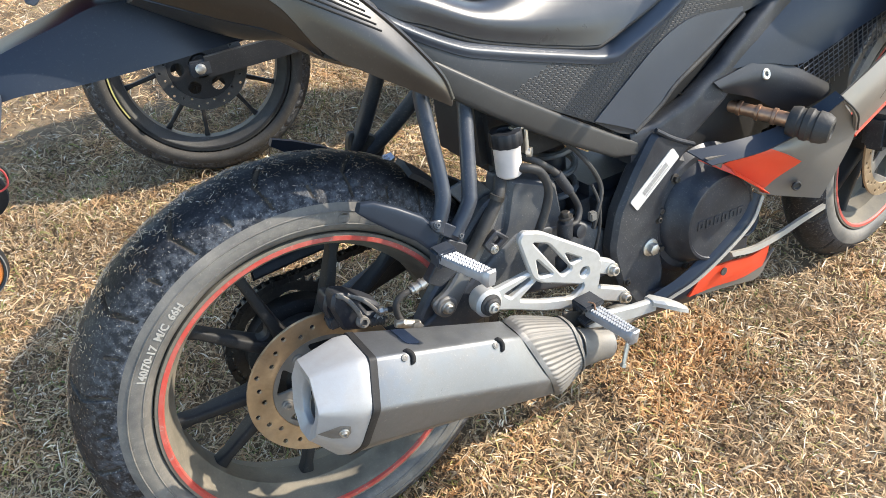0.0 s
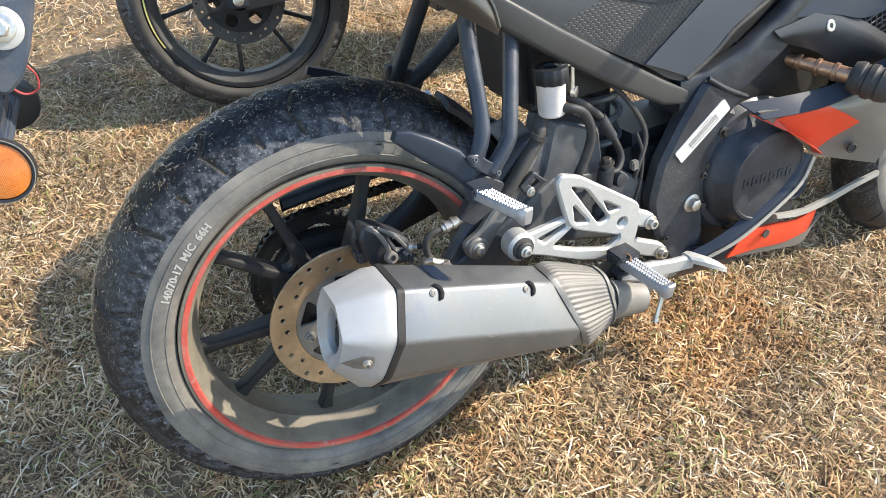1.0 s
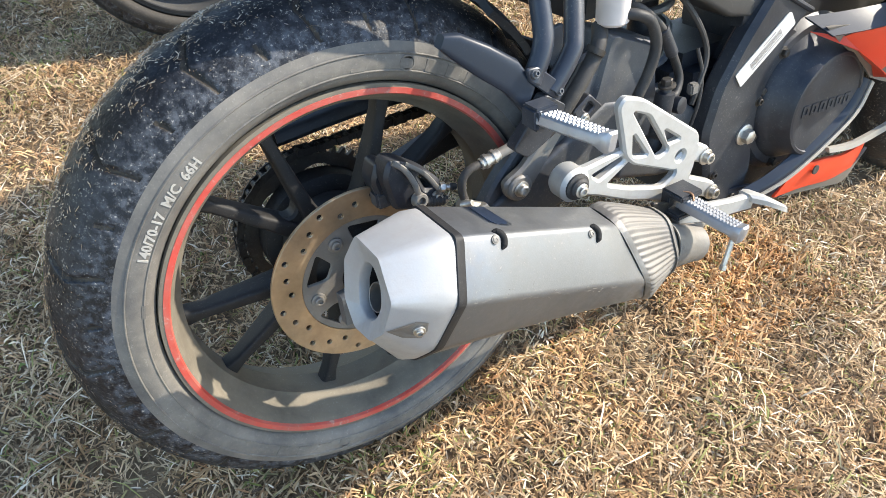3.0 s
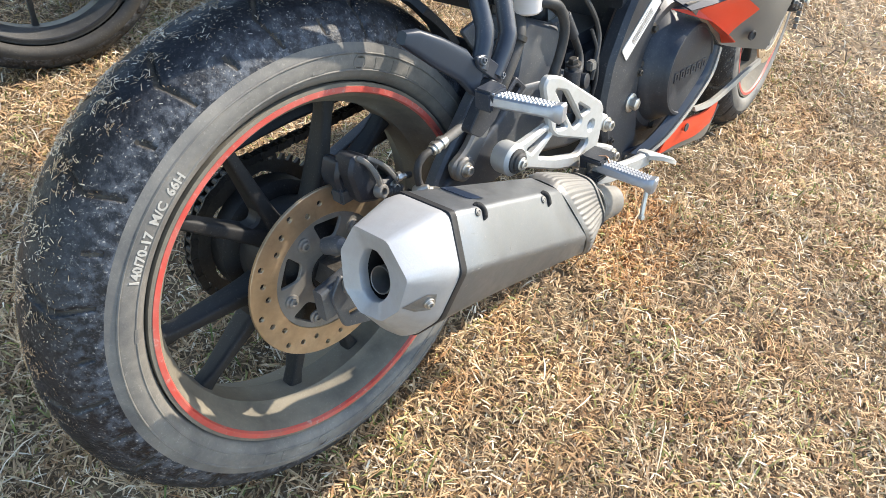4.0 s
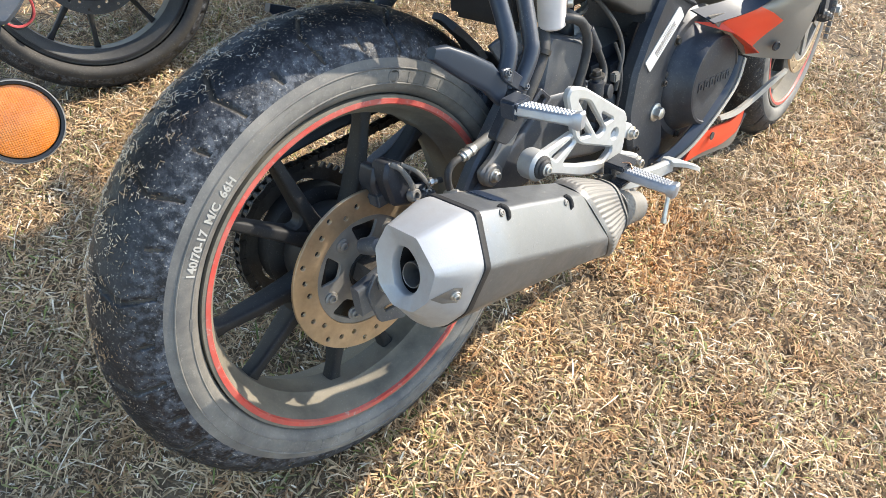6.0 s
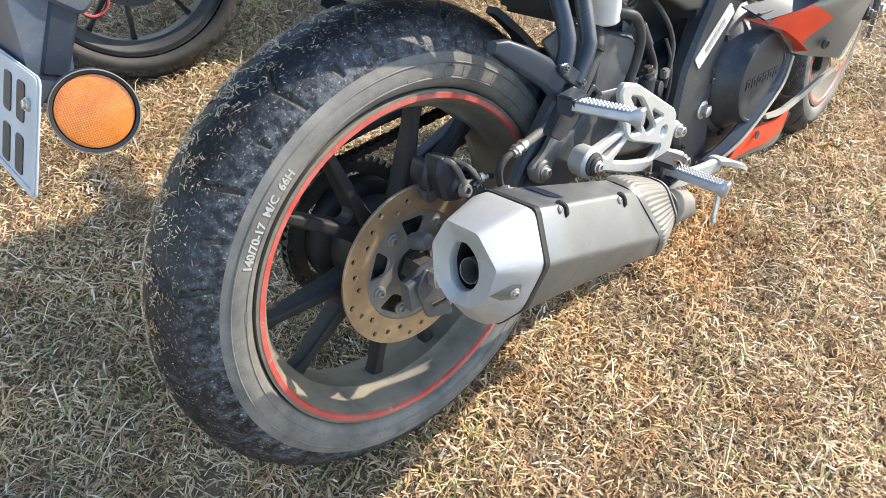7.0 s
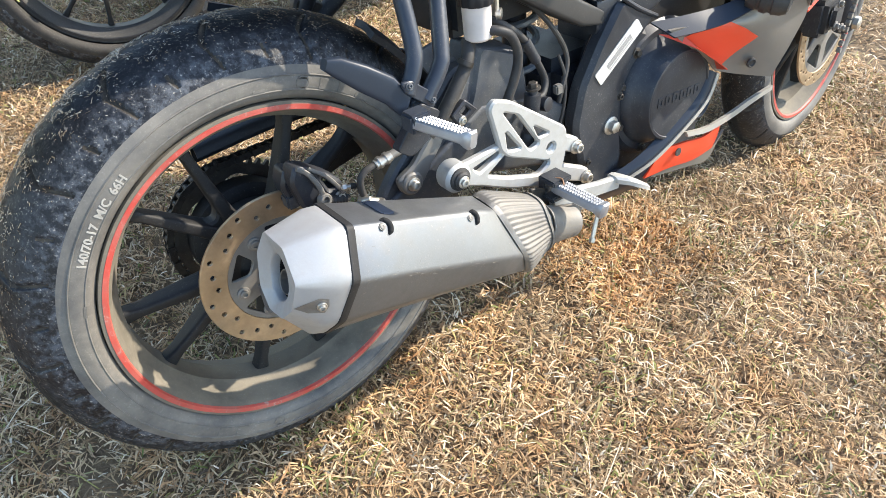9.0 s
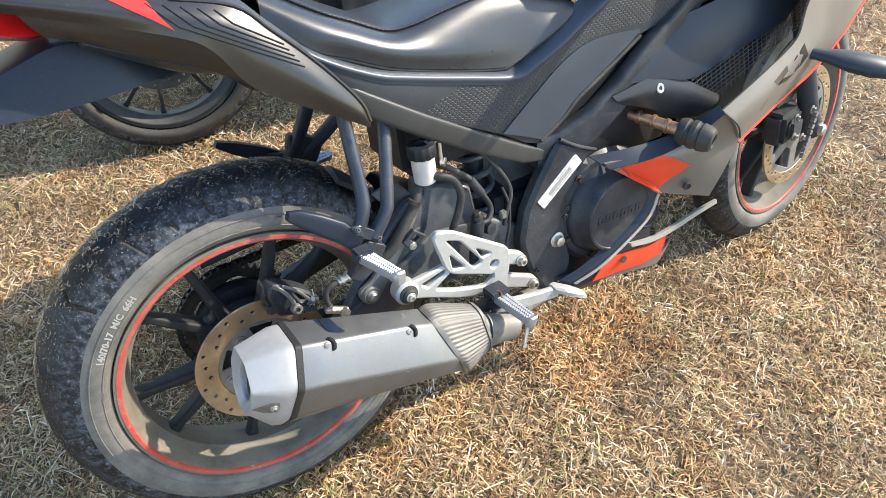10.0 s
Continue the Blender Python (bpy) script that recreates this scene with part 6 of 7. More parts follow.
panel_tree = tree_of(side_panel)
scales, faces_s = [], []
for i in range(80):
    for j in range(52):
        x, z = 0.30 + 0.0080 * i + (0.0040 if j % 2 else 0), 0.24 + 0.0042 * j
        place = panel_tree.ray_cast(Vector((x, -0.5, z)), Vector((0, 1, 0)))[0]
        if not inside(x, z, FIELD) or place is None:
            continue
        base_i = len(scales)
        outline = [(-0.0038, 0.0004), (-0.0012, 0.0024), (0.0026, 0.0016), (0.0038, -0.0004), (0.0012, -0.0024), (-0.0026, -0.0016)]
        for k, (f, up) in enumerate(((1.0, 0.0003), (0.84, -0.0004), (0.60, -0.0002))):
            for a, b in outline:
                scales.append((x + a * f, place.y + up, z + b * f))
        for k in (0, 6):
            for a in range(6):
                b2 = (a + 1) % 6
                faces_s.append((base_i + k + a, base_i + k + b2, base_i + k + 6 + b2, base_i + k + 6 + a))
        faces_s += [(base_i + 12, base_i + 13, base_i + 14, base_i + 15), (base_i + 12, base_i + 15, base_i + 16, base_i + 17)]
tagged(piece("scale_texture", quick_mesh("scale_texture", np.array(scales), np.array(faces_s)), SCALES, smooth=False, of=side_panel), kind="stuff")
stripe = [[(0.433, 0.262), (0.497, 0.304), (0.559, 0.341), (0.621, 0.358), (0.714, 0.350)], [(0.470, 0.245), (0.525, 0.276), (0.572, 0.308), (0.632, 0.332), (0.714, 0.347)], [(0.506, 0.227), (0.552, 0.252), (0.582, 0.275), (0.642, 0.305), (0.714, 0.343)]]
piece("grey_stripe", laid(panel_tree, stripe, 0.0025, 4, 0.002), TRIM, "slate grey stripe panel", of=side_panel)
stripe = [[(x, -0.111, z) for x, z in r] for r in stripe]
piece("stripe_lip", tube([(x, y + 0.001, z - 0.003) for x, y, z in stripe[2]], 0.0045, 8), RUBBER, of=side_panel)


def rail(name, rows, material, label=""):
    """A box rail whose height leans with its slope: rows of x, y face, z top, height, depth."""
    rings = []
    for x, y, z, h, d in rows:
        e = h * 0.16
        rings.append([Vector((x, y + a, z - b)) for a, b in rounded([(0.0, h), (0.0, 0.0), (d, 0.0), (d, h)], e * 1.2, 4)])
    return piece(name, rings_to_bm(rings), material, label)


rail("seat_rail_cover", [(0.180, -0.100, 0.425, 0.030, 0.05), (0.225, -0.112, 0.392, 0.040, 0.05), (0.300, -0.116, 0.340, 0.042, 0.05), (0.400, -0.116, 0.275, 0.040, 0.05), (0.470, -0.113, 0.231, 0.036, 0.05), (0.512, -0.110, 0.206, 0.020, 0.05)], RAIL, "black satin seat rail cover")
bar_rows = [(0.500, -0.108, 0.224, 0.050, 0.03), (0.546, -0.114, 0.226, 0.062, 0.03), (0.606, -0.122, 0.248, 0.066, 0.03), (0.668, -0.126, 0.288, 0.064, 0.03), (0.730, -0.126, 0.334, 0.058, 0.03), (0.80, -0.122, 0.372, 0.052, 0.03), (0.88, -0.10, 0.41, 0.05, 0.03)]
rail("frame_spar", bar_rows, FRAME, "dark slate frame spar")
# a black sheet stands in for the shade behind the spar
piece("spar_gap_shade", skin([[(0.50, -0.090, 0.225), (0.62, -0.095, 0.300), (0.74, -0.090, 0.385), (0.84, -0.08, 0.46)], [(0.54, -0.090, 0.205), (0.66, -0.095, 0.270), (0.78, -0.090, 0.345), (0.86, -0.08, 0.40)]], 0.004, 3), DARKNESS)

# pivot plate with its sticker
pivot = piece("pivot_plate", plate(rounded([(0.536, 0.219), (0.612, 0.176), (0.583, 0.152), (0.556, 0.108), (0.544, 0.045), (0.556, -0.025), (0.545, -0.088), (0.500, -0.080), (0.466, -0.020), (0.448, 0.052), (0.462, 0.112), (0.494, 0.164)], 0.014), (), 0.030, 0.007, Matrix.Translation((0, -0.122, 0))), FRAME, "black frame plate grey with dust")
piece("plate_lip", tube([(0.536, -0.120, 0.219), (0.570, -0.123, 0.196), (0.612, -0.120, 0.174)], 0.0035, 8), ENGINE, of=pivot)
mid, ang = Vector((0.531, -0.1235, 0.144)), math.atan2(0.060, 0.083)
stk_at = Matrix.Translation(mid) @ Matrix.Rotation(-ang, 4, "Y")
piece("sticker", plate(rounded([(-0.050, -0.0115), (0.052, -0.0115), (0.052, 0.010), (0.046, 0.0125), (-0.050, 0.0115)], 0.003), (), 0.0012, 0.0, stk_at), WHITE, "white barcode sticker", of=pivot)
rng = np.random.default_rng(5)
x = -0.026
bars = []
while x < 0.030:
    w = rng.choice((0.0005, 0.0008, 0.0013))
    bars.append(plate([(x, -0.0035), (x + w, -0.0035), (x + w, 0.0045), (x, 0.0045)], (), 0.0008, 0, stk_at @ Matrix.Translation((0, -0.0006, 0))))
    x += w + rng.choice((0.0006, 0.0009))
for x0, x1, z0 in ((-0.026, 0.030, -0.0068), (0.000, 0.022, 0.0070)):
    bars.append(plate([(x0, z0), (x1, z0), (x1, z0 + 0.0012), (x0, z0 + 0.0012)], (), 0.0008, 0, stk_at @ Matrix.Translation((0, -0.0006, 0))))
piece("sticker_print", join(*bars), INK, smooth=False, of=pivot)
piece("pivot_bolt", join(turned((0.523, -0.121, 0.032), (0, -1, 0), [(0, 0.0145), (0.003, 0.0145), (0.004, 0.013)], 24), turned((0.523, -0.125, 0.032), (0, -1, 0), [(0, 0.0095), (0.009, 0.0095), (0.010, 0.008)], 6)), STEEL, "steel pivot bolt", of=pivot)
for x, z in ((0.541, 0.073), (0.476, -0.012), (0.520, -0.060)):
    piece("plate_screw", bolt((x, -0.121, z), (0, -1, 0), 0.0045, 0.004, False), STEEL_DARK, of=pivot)

# engine
engine = piece("engine", box((0.50, -0.095, -0.115), (0.80, 0.115, 0.11), 0.02), ENGINE, "dark cast engine")
piece("cylinder", box((0.60, -0.075, 0.08), (0.80, 0.09, 0.24), 0.02), ENGINE, of=engine)
piece("gearbox", box((0.44, -0.08, 0.02), (0.56, 0.09, 0.14), 0.02), ENGINE, of=engine)
piece("crankcase_cover", turned((0.640, -0.06, 0.050), (0, -1, 0), [(0, 0.112), (0.045, 0.110), (0.055, 0.100)], 48), ENGINE, of=engine)
piece("starter_cover", turned((0.575, -0.06, 0.105), (0, -1, 0), [(0, 0.06), (0.045, 0.058), (0.052, 0.05)], 36), ENGINE, of=engine)
piece("clutch_cover", turned((0.640, -0.105, 0.050), (0, -1, 0), [(0, 0.092), (0.010, 0.090), (0.022, 0.082), (0.026, 0.078), (0.044, 0.0735), (0.050, 0.0705), (0.0505, 0.0665), (0.0485, 0.065), (0.0485, 0.0)], 64), ENGINE, "round black clutch cover", of=engine)
for k in range(6):
    w = 0.0140
    x0 = -0.050 + 0.0172 * k
    piece("cover_bar", plate(rounded([(x0, -0.008), (x0 + w, -0.008), (x0 + w, 0.008), (x0, 0.008)], 0.002), [rounded([(x0 + 0.004, -0.004), (x0 + 0.0085, -0.004), (x0 + 0.0085, 0.004), (x0 + 0.004, 0.004)], 0.001)], 0.0016, 0.0004, Matrix.Translation((0.640, -0.1548, 0.050)) @ Matrix.Rotation(radians(4), 4, "Y")), ENGINE, of=engine)
for a in (20, 75, 128, 160, 200, 250, 300):
    piece("cover_bolt", bolt((0.640 + 0.096 * math.cos(radians(a)), -0.114, 0.050 + 0.096 * math.sin(radians(a))), (0, -1, 0), 0.0055, 0.006, True, False), STEEL_DARK, of=engine)
piece("cylinder_shroud", box((0.592, -0.104, 0.125), (0.815, -0.070, 0.262), 0.014), WHEEL_BLACK, of=engine)
piece("oil_filler", turned((0.735, -0.095, -0.005), (0.1, -1, 0), [(0, 0.032), (0.030, 0.031), (0.034, 0.028), (0.036, 0.024), (0.034, 0.022)], 32), ENGINE, "round oil filter cover", of=engine)

# crash slider
sl0, sl1 = Vector((0.700, -0.085, 0.205)), Vector((0.764, -0.241, 0.177))
sw = (sl1 - sl0).normalized()
slider = piece("crash_slider", turned(sl0, sw, [(0, 0.0095), (0.030, 0.0095), (0.031, 0.0115), (0.036, 0.0115), (0.037, 0.0095), (0.058, 0.0095), (0.059, 0.0125), (0.063, 0.0125), (0.064, 0.0105), (0.082, 0.0105), (0.083, 0.013), (0.088, 0.013), (0.089, 0.0112), (0.112, 0.0112)], 22), BRONZE, "heat-stained crash slider bar with a rubber head")
piece("slider_head", turned(sl0 + sw * 0.105, sw, [(0, 0.012), (0.002, 0.021), (0.010, 0.0235), (0.015, 0.0235), (0.017, 0.0215), (0.021, 0.0215), (0.023, 0.0240), (0.031, 0.0245), (0.034, 0.0222), (0.038, 0.0222), (0.040, 0.0240), (0.052, 0.0225), (0.060, 0.0185), (0.062, 0.013), (0.060, 0.0105), (0.052, 0.0095)], 32), RUBBER, "ribbed black rubber head", of=slider)
piece("slider_bolt", turned(sl0 + sw * 0.155, sw, [(0, 0.0085), (0.004, 0.0085), (0.0045, 0.006)], 6), STEEL_DARK, of=slider)

# fairings
low_rows = [
    [(0.606, -0.150, 0.160), (0.680, -0.168, 0.158), (0.750, -0.188, 0.166), (0.790, -0.224, 0.216)],
    [(0.640, -0.152, 0.132), (0.695, -0.174, 0.140), (0.765, -0.198, 0.142), (0.852, -0.216, 0.150)],
    [(0.690, -0.156, 0.095), (0.728, -0.172, 0.105), (0.775, -0.196, 0.105), (0.838, -0.210, 0.095)],
    [(0.712, -0.162, 0.070), (0.742, -0.170, 0.058), (0.780, -0.184, 0.046), (0.815, -0.198, 0.036)]]
low_fairing = piece("lower_fairing", skin(low_rows, 0.004, 5), TAUPE, "dusty bronze-grey lower fairing with an orange patch")
piece("orange_patch", laid(tree_of(low_fairing), [[(0.627, 0.141), (0.664, 0.150), (0.702, 0.155)], [(0.672, 0.106), (0.704, 0.120), (0.736, 0.135)], [(0.715, 0.072), (0.738, 0.094), (0.762, 0.117)]], 0.0015, 4, 0.001), ORANGE, "bright orange-red patch", of=low_fairing)
piece("fairing_grommet", turned((0.762, -0.190, 0.075), (-0.3, -1, -0.1), [(0, 0.008), (0.003, 0.008), (0.004, 0.006), (0.002, 0.0045), (0.002, 0.0)], 20), RUBBER, of=low_fairing)
piece("inner_edge", skin([[(0.590, -0.128, 0.172), (0.655, -0.150, 0.172), (0.720, -0.165, 0.174), (0.765, -0.190, 0.196), (0.792, -0.215, 0.224)], [(0.612, -0.156, 0.150), (0.664, -0.174, 0.1515), (0.706, -0.186, 0.1570), (0.752, -0.206, 0.178), (0.792, -0.230, 0.215)]], 0.003, 4), FENDER, "black inner fairing edge")
up_rows = [
    [(0.790, -0.224, 0.217), (0.870, -0.219, 0.242), (0.955, -0.212, 0.270), (0.990, -0.208, 0.292), (1.012, -0.202, 0.343), (1.090, -0.190, 0.430)],
    [(0.822, -0.230, 0.184), (0.902, -0.225, 0.212), (0.980, -0.217, 0.236), (1.035, -0.210, 0.258), (1.085, -0.202, 0.305), (1.160, -0.188, 0.375)],
    [(0.858, -0.212, 0.135), (0.944, -0.206, 0.166), (1.005, -0.203, 0.187), (1.064, -0.200, 0.208), (1.138, -0.195, 0.250), (1.220, -0.180, 0.300)]]
up_fairing = piece("upper_fairing", skin(up_rows, 0.004, 5), TAUPE, "bronze-grey fairing blade with a dark emblem")
piece("fairing_lip", tube([(x, y + 0.001, z - 0.001) for x, y, z in up_rows[2]], 0.0035, 8), ORANGE, "orange lower lip", of=up_fairing)
piece("fairing_seam", tube([(0.791, -0.227, 0.217), (0.824, -0.233, 0.184), (0.856, -0.217, 0.145)], 0.0016, 6), RUBBER, of=up_fairing)


def on_fairing(u, v):
    lines = [spline(r, 6) for r in up_rows]
    i = u * (len(lines[0]) - 1)
    k = min(int(i), len(lines[0]) - 2)
    a, b, c = (ln[k].lerp(ln[k + 1], i - k) for ln in lines)
    return (a.lerp(b, v * 2) if v < 0.5 else b.lerp(c, v * 2 - 1)) + Vector((0, -0.0018, 0))


for shape in (((0.14, 0.72), (0.24, 0.30), (0.29, 0.30), (0.19, 0.62)), ((0.26, 0.34), (0.36, 0.26), (0.35, 0.40), (0.27, 0.48)), ((0.27, 0.50), (0.31, 0.46), (0.38, 0.58), (0.33, 0.60)), ((0.41, 0.30), (0.45, 0.26), (0.43, 0.55), (0.39, 0.58)), ((0.48, 0.26), (0.56, 0.22), (0.52, 0.50), (0.44, 0.56))):
    a, b, c, d = (on_fairing(u, v) for u, v in shape)
    piece("emblem_shape", skin([[a, b], [d, c]], 0.0014, 4), COWL, of=up_fairing)

piece("cockpit_fairing", skin([[(1.000, -0.204, 0.345), (1.040, -0.203, 0.400), (1.090, -0.190, 0.430), (1.200, -0.170, 0.420)], [(0.985, -0.222, 0.460), (1.050, -0.225, 0.520), (1.120, -0.210, 0.540), (1.240, -0.170, 0.500)], [(1.000, -0.205, 0.590), (1.060, -0.200, 0.650), (1.140, -0.170, 0.650), (1.260, -0.120, 0.590)]], 0.004, 4), TAUPE, "bronze-grey cockpit fairing")
piece("tank_cover", skin([[(0.762, -0.114, 0.346), (0.850, -0.122, 0.358), (0.950, -0.130, 0.370), (1.040, -0.136, 0.372), (1.120, -0.140, 0.36)], [(0.722, -0.124, 0.305), (0.800, -0.134, 0.306), (0.884, -0.140, 0.306), (0.980, -0.144, 0.318), (1.075, -0.146, 0.325)], [(0.665, -0.124, 0.273), (0.744, -0.136, 0.264), (0.812, -0.144, 0.248), (0.920, -0.147, 0.270), (1.031, -0.148, 0.292)]], 0.004, 4), FENDER, "blue-black tank side cover")
tank_rings = []
for x, w, z0, z1 in ((0.605, 0.062, 0.405, 0.440), (0.622, 0.100, 0.410, 0.520), (0.655, 0.145, 0.425, 0.620), (0.710, 0.166, 0.435, 0.672), (0.800, 0.168, 0.445, 0.694), (0.900, 0.160, 0.450, 0.690), (1.000, 0.120, 0.460, 0.650), (1.050, 0.080, 0.480, 0.600)):
    h = z1 - z0
    tank_rings.append([Vector((x, 0.006 + w * a, z0 + h * b)) for a, b in ((-0.62, 0.0), (-0.86, 0.25), (-1.0, 0.52), (-0.95, 0.76), (-0.70, 0.94), (-0.30, 1.0), (0.30, 1.0), (0.70, 0.94), (0.95, 0.76), (1.0, 0.52), (0.86, 0.25), (0.62, 0.0))])
piece("tank", rings_to_bm(tank_rings), FENDER, "blue-black fuel tank")
wedge = piece("air_scoop", skin([[(0.640, -0.128, 0.262), (0.736, -0.132, 0.272), (0.792, -0.138, 0.250), (0.872, -0.156, 0.200)], [(0.648, -0.132, 0.252), (0.730, -0.140, 0.246), (0.792, -0.148, 0.220), (0.852, -0.162, 0.188)], [(0.664, -0.126, 0.240), (0.726, -0.132, 0.214), (0.776, -0.136, 0.182), (0.822, -0.150, 0.176)]], 0.003, 4), PANEL, "black scoop moulding")
piece("scoop_bolt", join(turned((0.736, -0.1385, 0.250), (0, -1, 0.3), [(0, 0.0085), (0.002, 0.0085), (0.003, 0.007), (0.0025, 0.004), (0.001, 0.0035)], 20)), STEEL, of=wedge)
net = []
for k in range(26):
    t = k / 25
    x = 0.83 + 0.28 * t
    z0, z1 = 0.175 + 0.11 * max(t - 0.2, 0), 0.245 + 0.09 * t
    net.append(rod((x, -0.128, z0), (x - 0.02, -0.128, z1), 0.0009, seg=5, bevel=0.0001))
for k in range(11):
    t = k / 10
    net.append(rod((0.84 - 0.02 * t, -0.1275, 0.175 + 0.085 * t), (1.13, -0.1275, 0.265 + 0.075 * t), 0.0009, seg=5, bevel=0.0001))
piece("guard_net", join(*net), NET, "fine black radiator guard net")
piece("radiator", box((0.82, -0.095, 0.02), (1.02, 0.105, 0.31), 0.01), DARKNESS, "dark radiator behind the net")
edge_line = [(0.726, -0.158, 0.060), (0.704, -0.160, 0.022), (0.650, -0.160, -0.011), (0.588, -0.156, -0.042), (0.540, -0.146, -0.060)]
piece("belly_rail", skin([[(x - 0.022, y + 0.012, z + 0.012) for x, y, z in edge_line], [(x - 0.010, y + 0.001, z + 0.006) for x, y, z in edge_line], edge_line], 0.006, 4), FENDER, "blue-black lower rail")
piece("rail_lip", skin([[(x - 0.002, y - 0.002, z + 0.002) for x, y, z in edge_line], [(x + 0.003, y - 0.003, z - 0.002) for x, y, z in edge_line]], 0.003, 4), LIP, "pale dusty rail lip")
piece("belly_pan", skin([[(0.490, -0.112, -0.050), (0.560, -0.140, -0.045), (0.620, -0.150, -0.034)], [(0.500, -0.112, -0.090), (0.560, -0.135, -0.082), (0.615, -0.146, -0.074)], [(0.53, -0.08, -0.135), (0.58, -0.095, -0.13), (0.63, -0.11, -0.125)]], 0.004, 4), FENDER, "blue-black belly pan")
belly = piece("belly_fairing", skin([[(0.610, -0.152, -0.036), (0.665, -0.156, -0.040), (0.715, -0.158, -0.048), (0.755, -0.160, -0.038)], [(0.598, -0.150, -0.056), (0.655, -0.155, -0.062), (0.710, -0.157, -0.070), (0.752, -0.158, -0.064)], [(0.584, -0.146, -0.078), (0.640, -0.150, -0.080), (0.700, -0.153, -0.088), (0.748, -0.154, -0.084)]], 0.004, 4), ORANGE, "orange belly fairing flash")
piece("belly_blade", skin([[(0.620, -0.148, -0.076), (0.690, -0.152, -0.084), (0.748, -0.154, -0.082), (0.775, -0.155, -0.060)], [(0.600, -0.144, -0.084), (0.690, -0.148, -0.100), (0.744, -0.150, -0.108), (0.765, -0.152, -0.080)]], 0.004, 4), TAUPE, of=belly)
piece("belly_bolt", join(turned((0.648, -0.158, -0.050), (0, -1, 0), [(0, 0.0070), (0.0015, 0.0070), (0.002, 0.0045), (0.001, 0.0)], 20)), RUBBER, of=belly)
piece("belly_strut", skin([[(0.660, -0.162, -0.018), (0.715, -0.163, -0.028), (0.770, -0.165, -0.024), (0.820, -0.170, -0.012), (0.867, -0.176, -0.003)], [(0.664, -0.163, -0.027), (0.718, -0.164, -0.038), (0.775, -0.166, -0.034), (0.824, -0.171, -0.021), (0.868, -0.176, -0.011)]], 0.006, 4), LIP, "pale fairing strut", of=belly)
indicator = piece("front_indicator", rings_to_bm([[Vector((x, y, z)) + Vector((a * w * 0.5, 0, b * h)) for a, b in circle(0, 0, 1.0, 12)] for x, y, z, w, h in ((1.020, -0.196, 0.246, 0.022, 0.011), (1.040, -0.215, 0.243, 0.026, 0.010), (1.062, -0.235, 0.236, 0.044, 0.013), (1.085, -0.260, 0.226, 0.062, 0.017), (1.108, -0.288, 0.216, 0.060, 0.017), (1.124, -0.308, 0.208, 0.036, 0.011), (1.130, -0.316, 0.205, 0.012, 0.004))]), FENDER, "dark front indicator on a short stalk")

# inner mudguard and battery box close the space under the seat
hug = []
for y, dr in ((-0.078, -0.018), (-0.070, 0.0), (0.006, 0.006), (0.082, 0.0), (0.090, -0.018)):
    hug.append([((0.338 + dr) * math.cos(radians(a)), y, (0.338 + dr) * math.sin(radians(a))) for a in (4, 11, 18, 25, 31)])
piece("inner_mudguard", skin(hug, 0.003, 4, (-1, 0, -1)), PLASTIC, "black inner mudguard")
piece("battery_box", box((0.285, -0.062, 0.215), (0.46, 0.075, 0.385), 0.012), PLASTIC, "black battery box")
piece("subframe_tube", tube([(0.16, -0.075, 0.42), (0.30, -0.078, 0.335), (0.46, -0.080, 0.24), (0.52, -0.080, 0.19)], 0.011, 12), FRAME)
piece("subframe_tube", tube([(0.16, 0.087, 0.42), (0.30, 0.090, 0.335), (0.46, 0.092, 0.24), (0.52, 0.092, 0.19)], 0.011, 12), FRAME)
piece("side_stand", tube([(0.50, 0.115, -0.09), (0.47, 0.18, -0.16), (0.44, 0.262, -0.245), (0.43, 0.285, -0.243)], 0.010, 12), FRAME, "black side stand")

# front wheel, fork and brake
STEER = 8.2
front_at = AXLE @ Matrix.Translation((1.293, 0.024, -0.040)) @ Matrix.Rotation(radians(STEER), 4, "Z")
front = build_wheel("front_wheel", "black cast front wheel with a red rim stripe", 0.2215, 0.045, 0.82, 0.050, front_at, 20, False)
drilled_disc("brake_disc", "drilled front brake disc", 0.1405, 0.112, -0.062, front, 0, 45)
star = [circle(0, 0, 0.1125, 90)]
part("disc_carrier", plate(star[0], [circle(0, 0, 0.03, 24)] + [rounded([(0.105 * math.cos(radians(a + d)), 0.105 * math.sin(radians(a + d))) if k < 2 else (0.055 * math.cos(radians(a + d)), 0.055 * math.sin(radians(a + d))) for k, d in enumerate((-22, 22, 14, -14))], 0.006) for a in range(0, 360, 60)], 0.005, 0.001, Matrix.Translation((0, -0.061, 0))), CARRIER, front)
fork_up = Vector((-0.42, 0, 0.907))
for s in (-1, 1):
    p = Vector((0.010, 0.085 * s, 0.0))
    part("fork_leg", turned(p - fork_up * 0.02, fork_up, [(0, 0.018), (0.004, 0.022), (0.05, 0.024), (0.06, 0.021), (0.25, 0.0215), (0.253, 0.0175), (0.62, 0.0175)], 24), FRAME if s > 0 else TUBE, front, "dark fork leg")
    part("axle_bolt", turned(p + Vector((0, 0.022 * s, 0)), (0, s, 0), [(0, 0.014), (0.010, 0.013), (0.012, 0.009)], 6), STEEL, front)
part("front_caliper", join(box((-0.150, -0.100, 0.010), (-0.070, -0.050, 0.085), 0.010), box((-0.135, -0.112, 0.025), (-0.085, -0.095, 0.072), 0.008)), FRAME, front, "dark front brake caliper")
